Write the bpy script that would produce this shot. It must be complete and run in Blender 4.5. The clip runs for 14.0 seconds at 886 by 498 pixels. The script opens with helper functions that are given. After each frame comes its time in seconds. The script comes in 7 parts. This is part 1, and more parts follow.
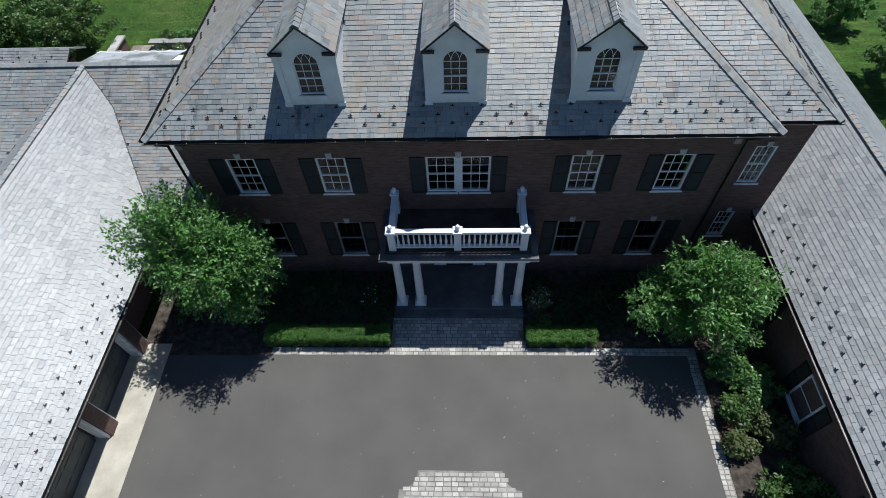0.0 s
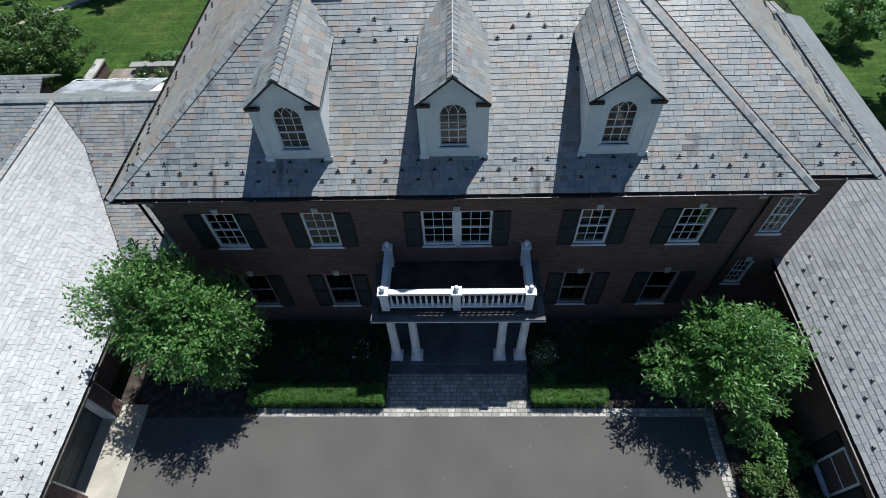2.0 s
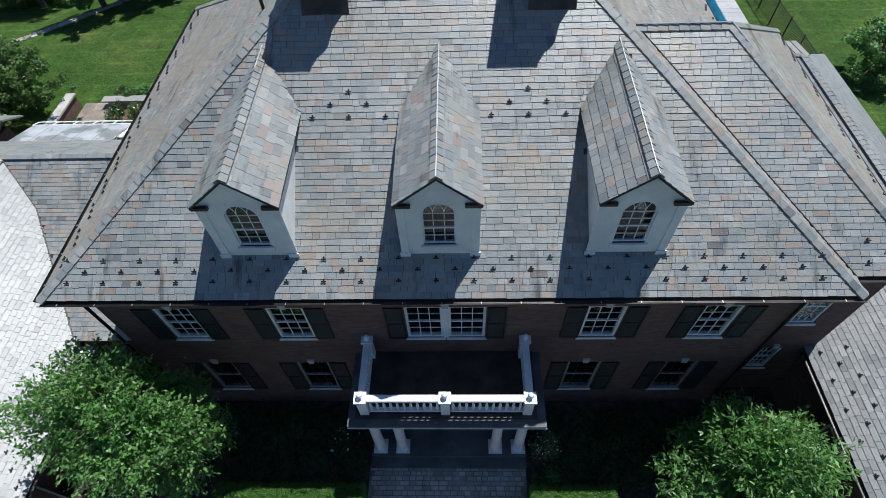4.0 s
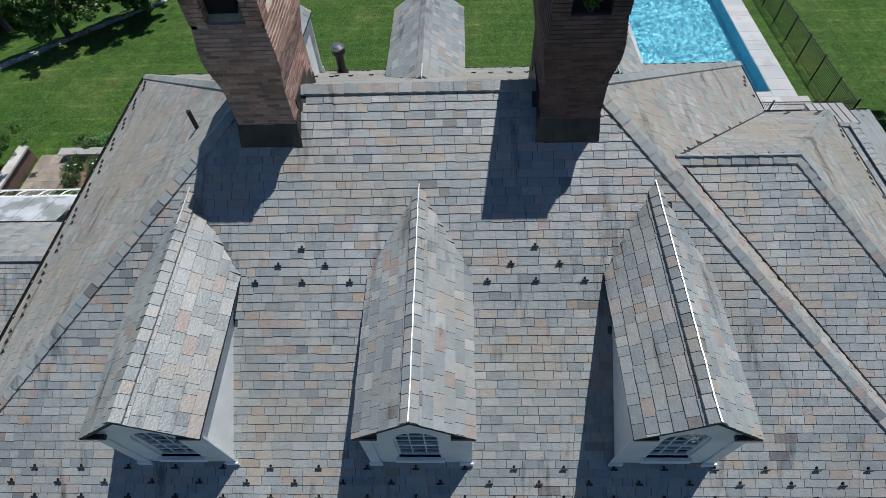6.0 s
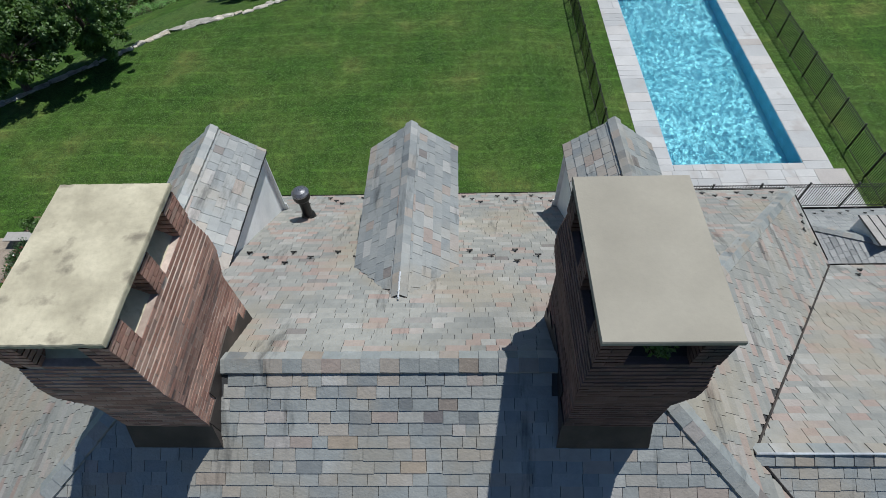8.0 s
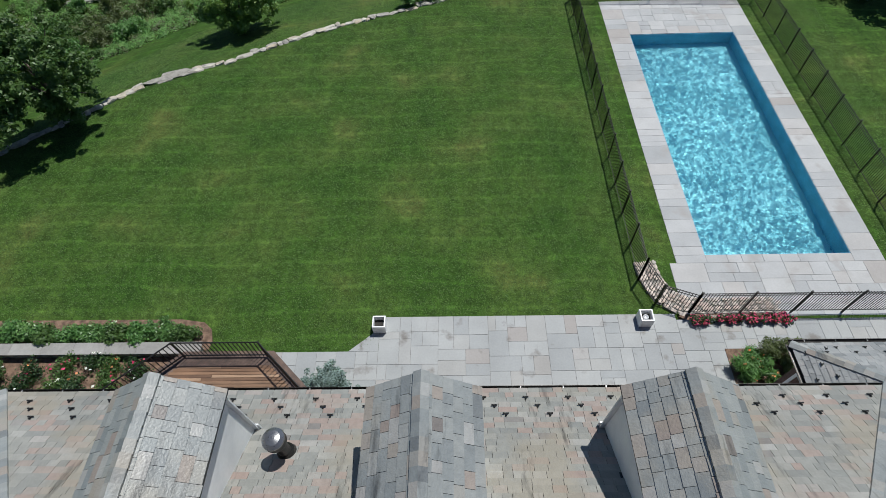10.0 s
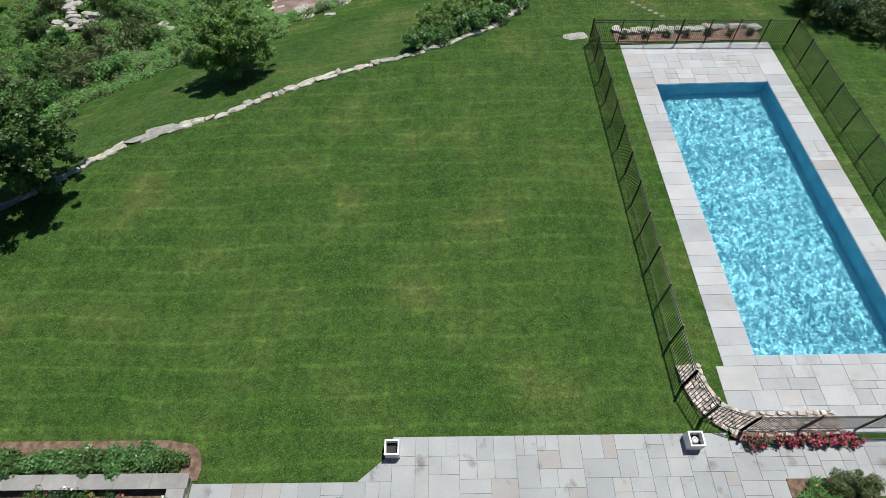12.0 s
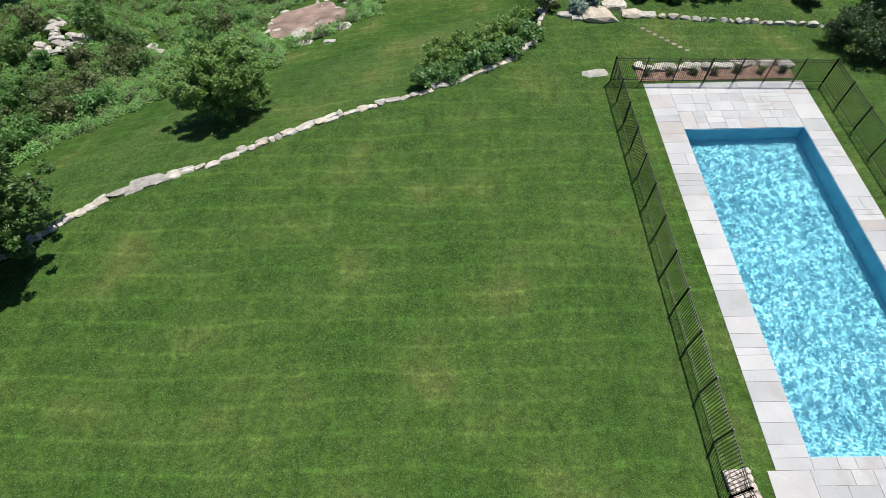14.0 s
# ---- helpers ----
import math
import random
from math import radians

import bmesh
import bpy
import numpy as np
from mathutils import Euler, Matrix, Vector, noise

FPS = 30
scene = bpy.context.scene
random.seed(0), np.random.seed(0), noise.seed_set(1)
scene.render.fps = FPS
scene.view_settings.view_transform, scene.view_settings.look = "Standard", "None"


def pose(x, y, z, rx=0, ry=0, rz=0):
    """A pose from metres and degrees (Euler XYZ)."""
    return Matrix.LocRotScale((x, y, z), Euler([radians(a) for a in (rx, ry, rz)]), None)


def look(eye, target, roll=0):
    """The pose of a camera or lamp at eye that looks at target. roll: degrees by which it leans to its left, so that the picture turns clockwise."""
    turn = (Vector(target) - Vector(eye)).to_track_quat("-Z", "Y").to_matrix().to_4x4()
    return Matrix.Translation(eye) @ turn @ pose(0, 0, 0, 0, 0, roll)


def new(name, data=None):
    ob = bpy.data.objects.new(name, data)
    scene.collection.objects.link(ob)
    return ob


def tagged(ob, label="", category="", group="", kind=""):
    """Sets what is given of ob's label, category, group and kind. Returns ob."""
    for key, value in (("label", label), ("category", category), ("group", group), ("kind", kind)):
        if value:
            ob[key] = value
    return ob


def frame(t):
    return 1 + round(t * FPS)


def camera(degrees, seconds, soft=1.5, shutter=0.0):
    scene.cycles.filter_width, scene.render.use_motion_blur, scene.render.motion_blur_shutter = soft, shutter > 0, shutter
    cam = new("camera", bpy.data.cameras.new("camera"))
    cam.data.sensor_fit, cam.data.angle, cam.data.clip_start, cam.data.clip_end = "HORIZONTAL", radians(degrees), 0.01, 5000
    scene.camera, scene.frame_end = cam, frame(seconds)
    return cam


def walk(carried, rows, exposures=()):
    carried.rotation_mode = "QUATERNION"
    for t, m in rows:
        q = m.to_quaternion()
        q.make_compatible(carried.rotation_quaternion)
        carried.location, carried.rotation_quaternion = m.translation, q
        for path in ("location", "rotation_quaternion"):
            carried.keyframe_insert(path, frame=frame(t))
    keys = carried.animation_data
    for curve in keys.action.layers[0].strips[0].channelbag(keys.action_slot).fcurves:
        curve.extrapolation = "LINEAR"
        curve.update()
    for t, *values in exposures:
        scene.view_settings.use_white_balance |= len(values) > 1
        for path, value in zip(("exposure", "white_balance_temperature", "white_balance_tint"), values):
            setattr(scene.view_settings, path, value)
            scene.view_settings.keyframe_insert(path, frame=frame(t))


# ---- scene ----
cam = camera(79.95, 14.0, soft=0.5)
# seconds, x, y, z, yaw, pitch, roll of the drone
PATH = [
    (0.0, 0.127, -12.516, 18.447, 1.044, -53.463, 1.851),
    (0.5, 0.124, -12.081, 18.429, 0.957, -53.516, 1.832),
    (1.0, 0.112, -11.538, 18.415, 0.875, -53.504, 1.828),
    (1.5, 0.080, -10.875, 18.400, 0.733, -53.457, 1.813),
    (2.0, 0.063, -10.167, 18.362, 0.563, -53.395, 1.771),
    (4.5, 0.497, -5.813, 18.243, 0.723, -53.289, 1.766),
    (5.0, 0.577, -4.628, 18.265, 0.796, -53.751, 1.831),
    (5.5, 0.644, -3.372, 18.260, 0.716, -54.121, 1.961),
    (6.0, 0.699, -2.066, 18.252, 0.659, -54.333, 1.969),
    (6.5, 0.739, -0.762, 18.280, 0.592, -54.400, 1.995),
    (7.0, 0.766, 0.580, 18.308, 0.532, -54.433, 1.910),
    (7.5, 0.817, 1.921, 18.358, 0.572, -54.502, 1.892),
    (8.0, 0.876, 3.216, 18.459, 0.593, -54.661, 1.921),
    (8.5, 0.905, 4.499, 18.489, 0.578, -54.756, 1.921),
    (10.8, 0.096, 10.570, 18.920, -0.128, -55.288, 1.568),
    (11.0, 0.014, 11.039, 18.934, -0.178, -55.308, 1.556),
    (11.5, -0.196, 12.178, 18.975, -0.312, -55.389, 1.501),
    (12.0, -0.412, 13.273, 19.014, -0.352, -55.495, 1.418),
    (12.5, -0.595, 14.299, 19.020, -0.380, -55.593, 1.321),
    (13.0, -0.758, 15.265, 19.013, -0.427, -55.680, 1.215),
    (13.5, -0.946, 16.219, 18.997, -0.473, -55.732, 1.120),
    (14.0, -1.144, 17.172, 18.951, -0.600, -55.822, 1.087),
]
walk(cam, [(t, pose(x, y, z, 90 + p, r, w)) for t, x, y, z, w, p, r in PATH],
     exposures=[(0, .16, 5370, 8), (5.0, .23, 5420, 8), (6, .08, 5460, 8), (7.5, 0.04, 5520, 8), (8.0, 0.02, 5540, 7), (8.7, -.13, 5560, 7), (11, .02, 5630, 7), (12.5, .24, 5720, 7), (14, .42, 5800, 9)])

# ---- world, sun, exposure ----
SUN_EL, SUN_AZ = 66.8, 38.3
world = bpy.data.worlds.new("sky")
scene.world = world
world.use_nodes = True
wn = world.node_tree.nodes
sky = wn.new("ShaderNodeTexSky")
sky.sky_type, sky.sun_disc = "NISHITA", False
sky.dust_density, sky.ozone_density = 0.3, 3.0
sky.sun_elevation, sky.sun_rotation = radians(SUN_EL), radians(SUN_AZ)
world.node_tree.links.new(sky.outputs[0], wn["Background"].inputs[0])
wn["Background"].inputs[1].default_value = 0.058
sun_data = bpy.data.lights.new("sun", "SUN")
sun_data.energy, sun_data.angle, sun_data.color = 5.0, radians(0.53), (1.0, 0.895, 0.745)
sun = new("sun", sun_data)
SUN_TO = Vector((math.sin(radians(SUN_AZ)) * math.cos(radians(SUN_EL)), math.cos(radians(SUN_AZ)) * math.cos(radians(SUN_EL)), math.sin(radians(SUN_EL))))
sun.matrix_world = look(SUN_TO * 60, (0, 0, 0))
scene.view_settings.exposure = 0.0


# ---- materials ----
def surf(name, ramp, src="noise", scale=1.5, fine=18.0, amount=0.3, rough=0.8, bump=0.25, bump_scale=45.0, metallic=0.0, spec=0.5, stretch=(1, 1, 1), stain=None, streak=False):
    """A surface: its colours along a ramp that is read by noise, by object or by island, varied at two scales, with fine relief."""
    m = bpy.data.materials.new(name)
    m.use_nodes = True
    nt = m.node_tree
    nodes, links = nt.nodes, nt.links
    bsdf = nodes["Principled BSDF"]
    geo = nodes.new("ShaderNodeNewGeometry")
    mp = nodes.new("ShaderNodeMapping")
    mp.inputs["Scale"].default_value = stretch
    links.new(geo.outputs["Position"], mp.inputs[0])

    def noise_tex(s, detail=4.0):
        n = nodes.new("ShaderNodeTexNoise")
        n.inputs["Scale"].default_value, n.inputs["Detail"].default_value = s, detail
        links.new(mp.outputs[0], n.inputs["Vector"])
        return n.outputs["Fac"]

    big, small = noise_tex(scale), noise_tex(fine)
    cr = nodes.new("ShaderNodeValToRGB")
    while len(cr.color_ramp.elements) < len(ramp):
        cr.color_ramp.elements.new(0.5)
    for e, (p, c) in zip(cr.color_ramp.elements, ramp):
        e.position, e.color = p, (*c, 1)
    if src == "object":
        r = nodes.new("ShaderNodeObjectInfo").outputs["Random"]
    elif src == "island":
        r = geo.outputs["Random Per Island"]
    else:
        mr = nodes.new("ShaderNodeMapRange")
        mr.inputs["From Min"].default_value, mr.inputs["From Max"].default_value = 0.3, 0.7
        links.new(big, mr.inputs[0])
        r = mr.outputs[0]
    links.new(r, cr.inputs[0])

    def vary(col, fac, amt):
        mr = nodes.new("ShaderNodeMapRange")
        mr.inputs["From Min"].default_value, mr.inputs["From Max"].default_value = 0.25, 0.75
        mr.inputs["To Min"].default_value, mr.inputs["To Max"].default_value = 1 - amt, 1 + amt
        links.new(fac, mr.inputs[0])
        vm = nodes.new("ShaderNodeVectorMath")
        vm.operation = "SCALE"
        links.new(col, vm.inputs[0])
        links.new(mr.outputs[0], vm.inputs["Scale"])
        return vm.outputs[0]

    col = vary(vary(cr.outputs[0], big, amount), small, amount * 0.6)
    if stain:
        sc, lo, c = stain[:3]
        mr = nodes.new("ShaderNodeMapRange")
        mr.inputs["From Min"].default_value, mr.inputs["From Max"].default_value = lo, lo + 0.12
        mr.inputs["To Max"].default_value = stain[3] if len(stain) > 3 else 1.0
        links.new(noise_tex(sc, 6.0), mr.inputs[0])
        mix = nodes.new("ShaderNodeMix")
        mix.data_type = "RGBA"
        links.new(mr.outputs[0], mix.inputs["Factor"])
        links.new(col, mix.inputs["A"])
        mix.inputs["B"].default_value = (*c, 1)
        col = mix.outputs["Result"]
    if streak:
        # dark runs of lichen and dirt down the slope
        ms = nodes.new("ShaderNodeMapping")
        ms.inputs["Scale"].default_value = (2.6, 0.45, 0.45)
        links.new(geo.outputs["Position"], ms.inputs[0])
        ns = nodes.new("ShaderNodeTexNoise")
        ns.inputs["Scale"].default_value, ns.inputs["Detail"].default_value = 1.0, 7.0
        ns.inputs["Roughness"].default_value = 0.68
        links.new(ms.outputs[0], ns.inputs["Vector"])
        mr = nodes.new("ShaderNodeMapRange")
        mr.inputs["From Min"].default_value, mr.inputs["From Max"].default_value = 0.575, 0.7
        mr.inputs["To Min"].default_value, mr.inputs["To Max"].default_value = 1.0, 0.35
        links.new(ns.outputs["Fac"], mr.inputs[0])
        vs = nodes.new("ShaderNodeVectorMath")
        vs.operation = "SCALE"
        links.new(col, vs.inputs[0])
        links.new(mr.outputs[0], vs.inputs["Scale"])
        col = vs.outputs[0]
    links.new(col, bsdf.inputs["Base Color"])
    rr = nodes.new("ShaderNodeMapRange")
    rr.inputs["To Min"].default_value, rr.inputs["To Max"].default_value = max(rough - 0.12, 0.02), min(rough + 0.12, 1)
    links.new(small, rr.inputs[0])
    links.new(rr.outputs[0], bsdf.inputs["Roughness"])
    bsdf.inputs["Metallic"].default_value = metallic
    bsdf.inputs["Specular IOR Level"].default_value = spec
    if bump:
        bn = nodes.new("ShaderNodeBump")
        bn.inputs["Strength"].default_value, bn.inputs["Distance"].default_value = bump, 0.02
        links.new(noise_tex(bump_scale, 5.0), bn.inputs["Height"])
        links.new(bn.outputs[0], bsdf.inputs["Normal"])
    return m


SLATE = [(0.0, (0.135, 0.143, 0.147)), (0.025, (0.195, 0.207, 0.21)), (0.14, (0.216, 0.23, 0.23)), (0.4, (0.246, 0.256, 0.251)), (0.64, (0.264, 0.272, 0.264)), (0.72, (0.3, 0.302, 0.29)),
         (0.78, (0.272, 0.26, 0.236)), (0.86, (0.292, 0.26, 0.226)), (0.91, (0.262, 0.216, 0.19)), (0.955, (0.335, 0.335, 0.325)), (0.985, (0.29, 0.24, 0.185)), (1.0, (0.135, 0.126, 0.128))]
m_slate = surf("slate", SLATE, "island", 0.5, 9.0, 0.15, 0.45, 0.4, 26.0, spec=0.7, stain=(0.75, 0.54, (0.285, 0.25, 0.195), 0.5), streak=True)
m_slate_piece = surf("slate_piece", SLATE, "object", 0.5, 9.0, 0.15, 0.45, 0.4, 26.0, spec=0.7, stain=(0.75, 0.54, (0.285, 0.25, 0.195), 0.5), streak=True)
# lichen tints, plus the warm matte look light gives these slopes
LICHEN_LIT = [(0.0, (0.2, 0.203, 0.192)), (0.15, (0.225, 0.226, 0.21)), (0.42, (0.25, 0.248, 0.228)), (0.6, (0.268, 0.262, 0.238)), (0.68, (0.3, 0.296, 0.276)),
          (0.75, (0.28, 0.246, 0.218)), (0.84, (0.29, 0.236, 0.206)), (0.91, (0.268, 0.206, 0.18)), (0.96, (0.33, 0.325, 0.305)), (1.0, (0.17, 0.155, 0.145))]
m_slate_lichen_lit = surf("lichen_lit_slate", LICHEN_LIT, "island", 0.5, 9.0, 0.16, 0.6, 0.4, 26.0, spec=0.5, stain=(0.6, 0.5, (0.275, 0.24, 0.18), 0.55), streak=True)
m_slate_pale = surf("pale_slate", [(0, (0.165, 0.17, 0.172)), (0.12, (0.225, 0.23, 0.23)), (0.4, (0.25, 0.255, 0.254)), (0.7, (0.275, 0.278, 0.275)), (0.9, (0.3, 0.3, 0.296)), (0.96, (0.27, 0.26, 0.25)), (1, (0.235, 0.235, 0.23))], "island", 0.5, 9.0, 0.12, 0.45, 0.4, 26.0, spec=0.7)
m_underlay = surf("roof_underlay", [(0, (0.03, 0.03, 0.033)), (1, (0.05, 0.05, 0.05))], amount=0.2)
BRICK = [(0, (0.27, 0.145, 0.11)), (0.3, (0.37, 0.205, 0.155)), (0.6, (0.43, 0.255, 0.195)), (0.85, (0.49, 0.32, 0.25)), (1, (0.2, 0.135, 0.115))]
# sooty stains over a brick tone halved for the shade on its front
SOOTY_SHADED = [(0, (0.085, 0.045, 0.038)), (0.4, (0.12, 0.066, 0.054)), (0.8, (0.155, 0.088, 0.072)), (1, (0.08, 0.055, 0.05))]
m_sooty_shaded_rest = surf("sooty_shaded_brick_rest", SOOTY_SHADED, "island", 2.0, 30.0, 0.25, 0.9, 0.4, 60.0, stain=(1.1, 0.56, (0.035, 0.032, 0.032)))
m_sooty_shaded_piece = surf("sooty_shaded_brick_piece", SOOTY_SHADED, "object", 2.0, 30.0, 0.25, 0.9, 0.4, 60.0, stain=(1.1, 0.56, (0.035, 0.032, 0.032)))
m_sooty_shaded_mortar = surf("sooty_shaded_mortar", [(0, (0.105, 0.07, 0.06)), (1, (0.145, 0.1, 0.086))])
m_brick_rest = surf("brick_rest", BRICK, "island", 2.0, 30.0, 0.2, 0.9, 0.4, 60.0, stain=(1.3, 0.64, (0.07, 0.06, 0.055)))
m_brick_piece = surf("brick_piece", BRICK, "object", 2.0, 30.0, 0.2, 0.9, 0.4, 60.0, stain=(1.3, 0.64, (0.07, 0.06, 0.055)))
m_mortar = surf("mortar", [(0, (0.32, 0.25, 0.21)), (1, (0.44, 0.36, 0.31))])
m_white = surf("white_paint", [(0, (0.72, 0.73, 0.74)), (1, (0.82, 0.82, 0.81))], amount=0.06, rough=0.5, bump=0.05)
# white frames greyed: the lower storey's shade put into the paint
m_sash_shaded = surf("shaded_sash", [(0, (0.2, 0.2, 0.2)), (1, (0.3, 0.3, 0.295))], amount=0.15, rough=0.6, bump=0.05)
m_stone = surf("cut_stone", [(0, (0.38, 0.36, 0.33)), (1, (0.5, 0.48, 0.44))], amount=0.15)
m_shutter = surf("shutter_paint", [(0, (0.01, 0.012, 0.012)), (1, (0.017, 0.019, 0.019))], amount=0.15, rough=0.6, bump=0.05)
m_gutter = surf("gutter_metal", [(0, (0.02, 0.018, 0.017)), (1, (0.045, 0.04, 0.036))], amount=0.2, rough=0.4, bump=0.05, metallic=0.6)
m_hanger = surf("gutter_hanger", [(0, (0.22, 0.22, 0.22)), (1, (0.32, 0.32, 0.32))], rough=0.4, metallic=0.3, bump=0)
m_flash = surf("lead_flashing", [(0, (0.035, 0.03, 0.028)), (1, (0.075, 0.06, 0.052))], amount=0.3, rough=0.55, metallic=0.3, bump=0.1)
m_galv = surf("bright_flashing", [(0, (0.6, 0.6, 0.6)), (1, (0.8, 0.8, 0.8))], amount=0.2, rough=0.35, metallic=0.5, bump=0.05)
m_asphalt = surf("asphalt", [(0, (0.094, 0.088, 0.08)), (1, (0.108, 0.101, 0.091))], scale=0.5, fine=60, amount=0.06, rough=0.9, bump=0.4, bump_scale=140)
m_concrete = surf("concrete", [(0, (0.42, 0.385, 0.31)), (1, (0.5, 0.465, 0.385))], amount=0.1, rough=0.85)
m_granite = surf("granite_paver", [(0, (0.3, 0.28, 0.25)), (0.5, (0.4, 0.375, 0.33)), (1, (0.52, 0.49, 0.44))], "island", 3.0, 30.0, 0.2, 0.85, 0.4, 50.0)
m_granite_piece = surf("granite_piece", [(0, (0.3, 0.28, 0.25)), (0.5, (0.4, 0.375, 0.33)), (1, (0.52, 0.49, 0.44))], "object", 3.0, 30.0, 0.2, 0.85, 0.4, 50.0)
m_pale_joint = surf("pale_joint", [(0, (0.22, 0.215, 0.205)), (1, (0.36, 0.355, 0.34))], scale=2.5)
m_sand_joint = surf("sand_joint", [(0, (0.2, 0.197, 0.19)), (1, (0.33, 0.325, 0.315))], scale=3.0)
m_joint = surf("paver_joint", [(0, (0.17, 0.16, 0.145)), (1, (0.25, 0.235, 0.21))])
m_mulch = surf("mulch", [(0, (0.032, 0.026, 0.02)), (1, (0.075, 0.058, 0.044))], scale=4, amount=0.5, rough=0.95, bump=0.9, bump_scale=35)
m_soil = surf("bed_soil", [(0, (0.12, 0.075, 0.05)), (1, (0.2, 0.13, 0.09))], scale=4, amount=0.4, rough=0.95, bump=0.9, bump_scale=35)
m_bark = surf("bark", [(0, (0.07, 0.055, 0.045)), (1, (0.15, 0.12, 0.1))], scale=5, rough=0.95, bump=0.8, stretch=(1, 1, 0.3))
BLUE = [(0, (0.296, 0.305, 0.310)), (0.3, (0.329, 0.337, 0.338)), (0.7, (0.357, 0.362, 0.360)), (0.93, (0.324, 0.318, 0.307)), (0.97, (0.301, 0.277, 0.263)), (1, (0.395, 0.395, 0.390))]
PALE = [(0, (0.339, 0.344, 0.349)), (0.45, (0.391, 0.392, 0.395)), (0.85, (0.428, 0.426, 0.423)), (0.95, (0.377, 0.358, 0.346)), (1, (0.326, 0.302, 0.284))]
m_pale_piece = surf("pale_flag_piece", PALE, "object", 0.9, 14.0, 0.1, 0.75, 0.2, 30.0, stain=(0.8, 0.57, (0.31, 0.29, 0.275), 0.75))
m_pale_rest = surf("pale_flag_rest", PALE, "island", 0.9, 14.0, 0.1, 0.75, 0.2, 30.0, stain=(0.8, 0.57, (0.31, 0.29, 0.275), 0.75))
m_blue_piece = surf("bluestone_piece", BLUE, "object", 0.9, 14.0, 0.1, 0.75, 0.15, 30.0, stain=(1.4, 0.595, (0.17, 0.155, 0.142), 0.9))
m_blue_rest = surf("bluestone_rest", BLUE, "island", 0.9, 14.0, 0.1, 0.75, 0.15, 30.0, stain=(1.4, 0.605, (0.17, 0.155, 0.142), 0.9))
m_wood = surf("deck_wood", [(0, (0.1, 0.056, 0.034)), (0.35, (0.19, 0.105, 0.058)), (0.7, (0.25, 0.15, 0.088)), (1, (0.34, 0.225, 0.145))], "object", 2.6, 12.0, 0.4, 0.7, 0.3, 40.0, stretch=(0.15, 1, 1))
m_coping = surf("weathered_coping", [(0, (0.25, 0.24, 0.225)), (1, (0.33, 0.318, 0.3))], "object", 1.2, 12.0, 0.18, 0.85, 0.3, 30.0)
m_edge_wood = surf("dark_edge_wood", [(0, (0.07, 0.045, 0.036)), (1, (0.12, 0.08, 0.062))], scale=3, amount=0.25, rough=0.7)
m_iron = surf("black_iron", [(0, (0.012, 0.012, 0.012)), (1, (0.024, 0.023, 0.022))], amount=0.2, rough=0.45, bump=0, metallic=0.3)
m_cap = surf("cap_concrete", [(0, (0.37, 0.335, 0.24)), (1, (0.47, 0.43, 0.315))], scale=2.2, fine=16, amount=0.14, rough=0.9, bump=1.0, bump_scale=7, stain=(3.4, 0.585, (0.17, 0.15, 0.11), 0.9))
m_cap_clean = surf("cap_concrete_clean", [(0, (0.265, 0.245, 0.2)), (1, (0.295, 0.274, 0.225))], scale=1.2, amount=0.07, rough=0.85, bump=0.1)
# near-black colour stands in for unlit insides behind openings
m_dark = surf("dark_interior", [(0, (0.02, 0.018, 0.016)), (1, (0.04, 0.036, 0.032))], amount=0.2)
# near-black that stands in for shade inside the chimney openings
m_opening_shade = surf("opening_shade", [(0, (0.008, 0.008, 0.009)), (1, (0.016, 0.015, 0.015))], amount=0.2, rough=0.95)
m_plaster = surf("room_plaster", [(0, (0.25, 0.24, 0.22)), (1, (0.3, 0.29, 0.27))], amount=0.1)
m_garage = surf("garage_door_paint", [(0, (0.05, 0.062, 0.066)), (1, (0.075, 0.088, 0.092))], amount=0.12, rough=0.5, bump=0.05)
m_rock = surf("fieldstone", [(0, (0.28, 0.265, 0.235)), (0.35, (0.38, 0.36, 0.32)), (0.7, (0.47, 0.44, 0.385)), (1, (0.42, 0.36, 0.27))], "object", 2.6, 11.0, 0.3, 0.92, 1.0, 9.0, stain=(3.2, 0.55, (0.17, 0.155, 0.13), 0.7))
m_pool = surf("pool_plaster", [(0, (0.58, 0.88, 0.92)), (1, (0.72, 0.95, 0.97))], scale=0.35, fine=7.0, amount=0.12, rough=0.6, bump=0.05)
# deeper blue than the floor: the pool sides' shade put into their colour
m_pool_wall = surf("pool_wall_shaded", [(0, (0.16, 0.4, 0.56)), (1, (0.22, 0.48, 0.64))], scale=1.5, fine=9.0, amount=0.1, rough=0.5, bump=0.05)


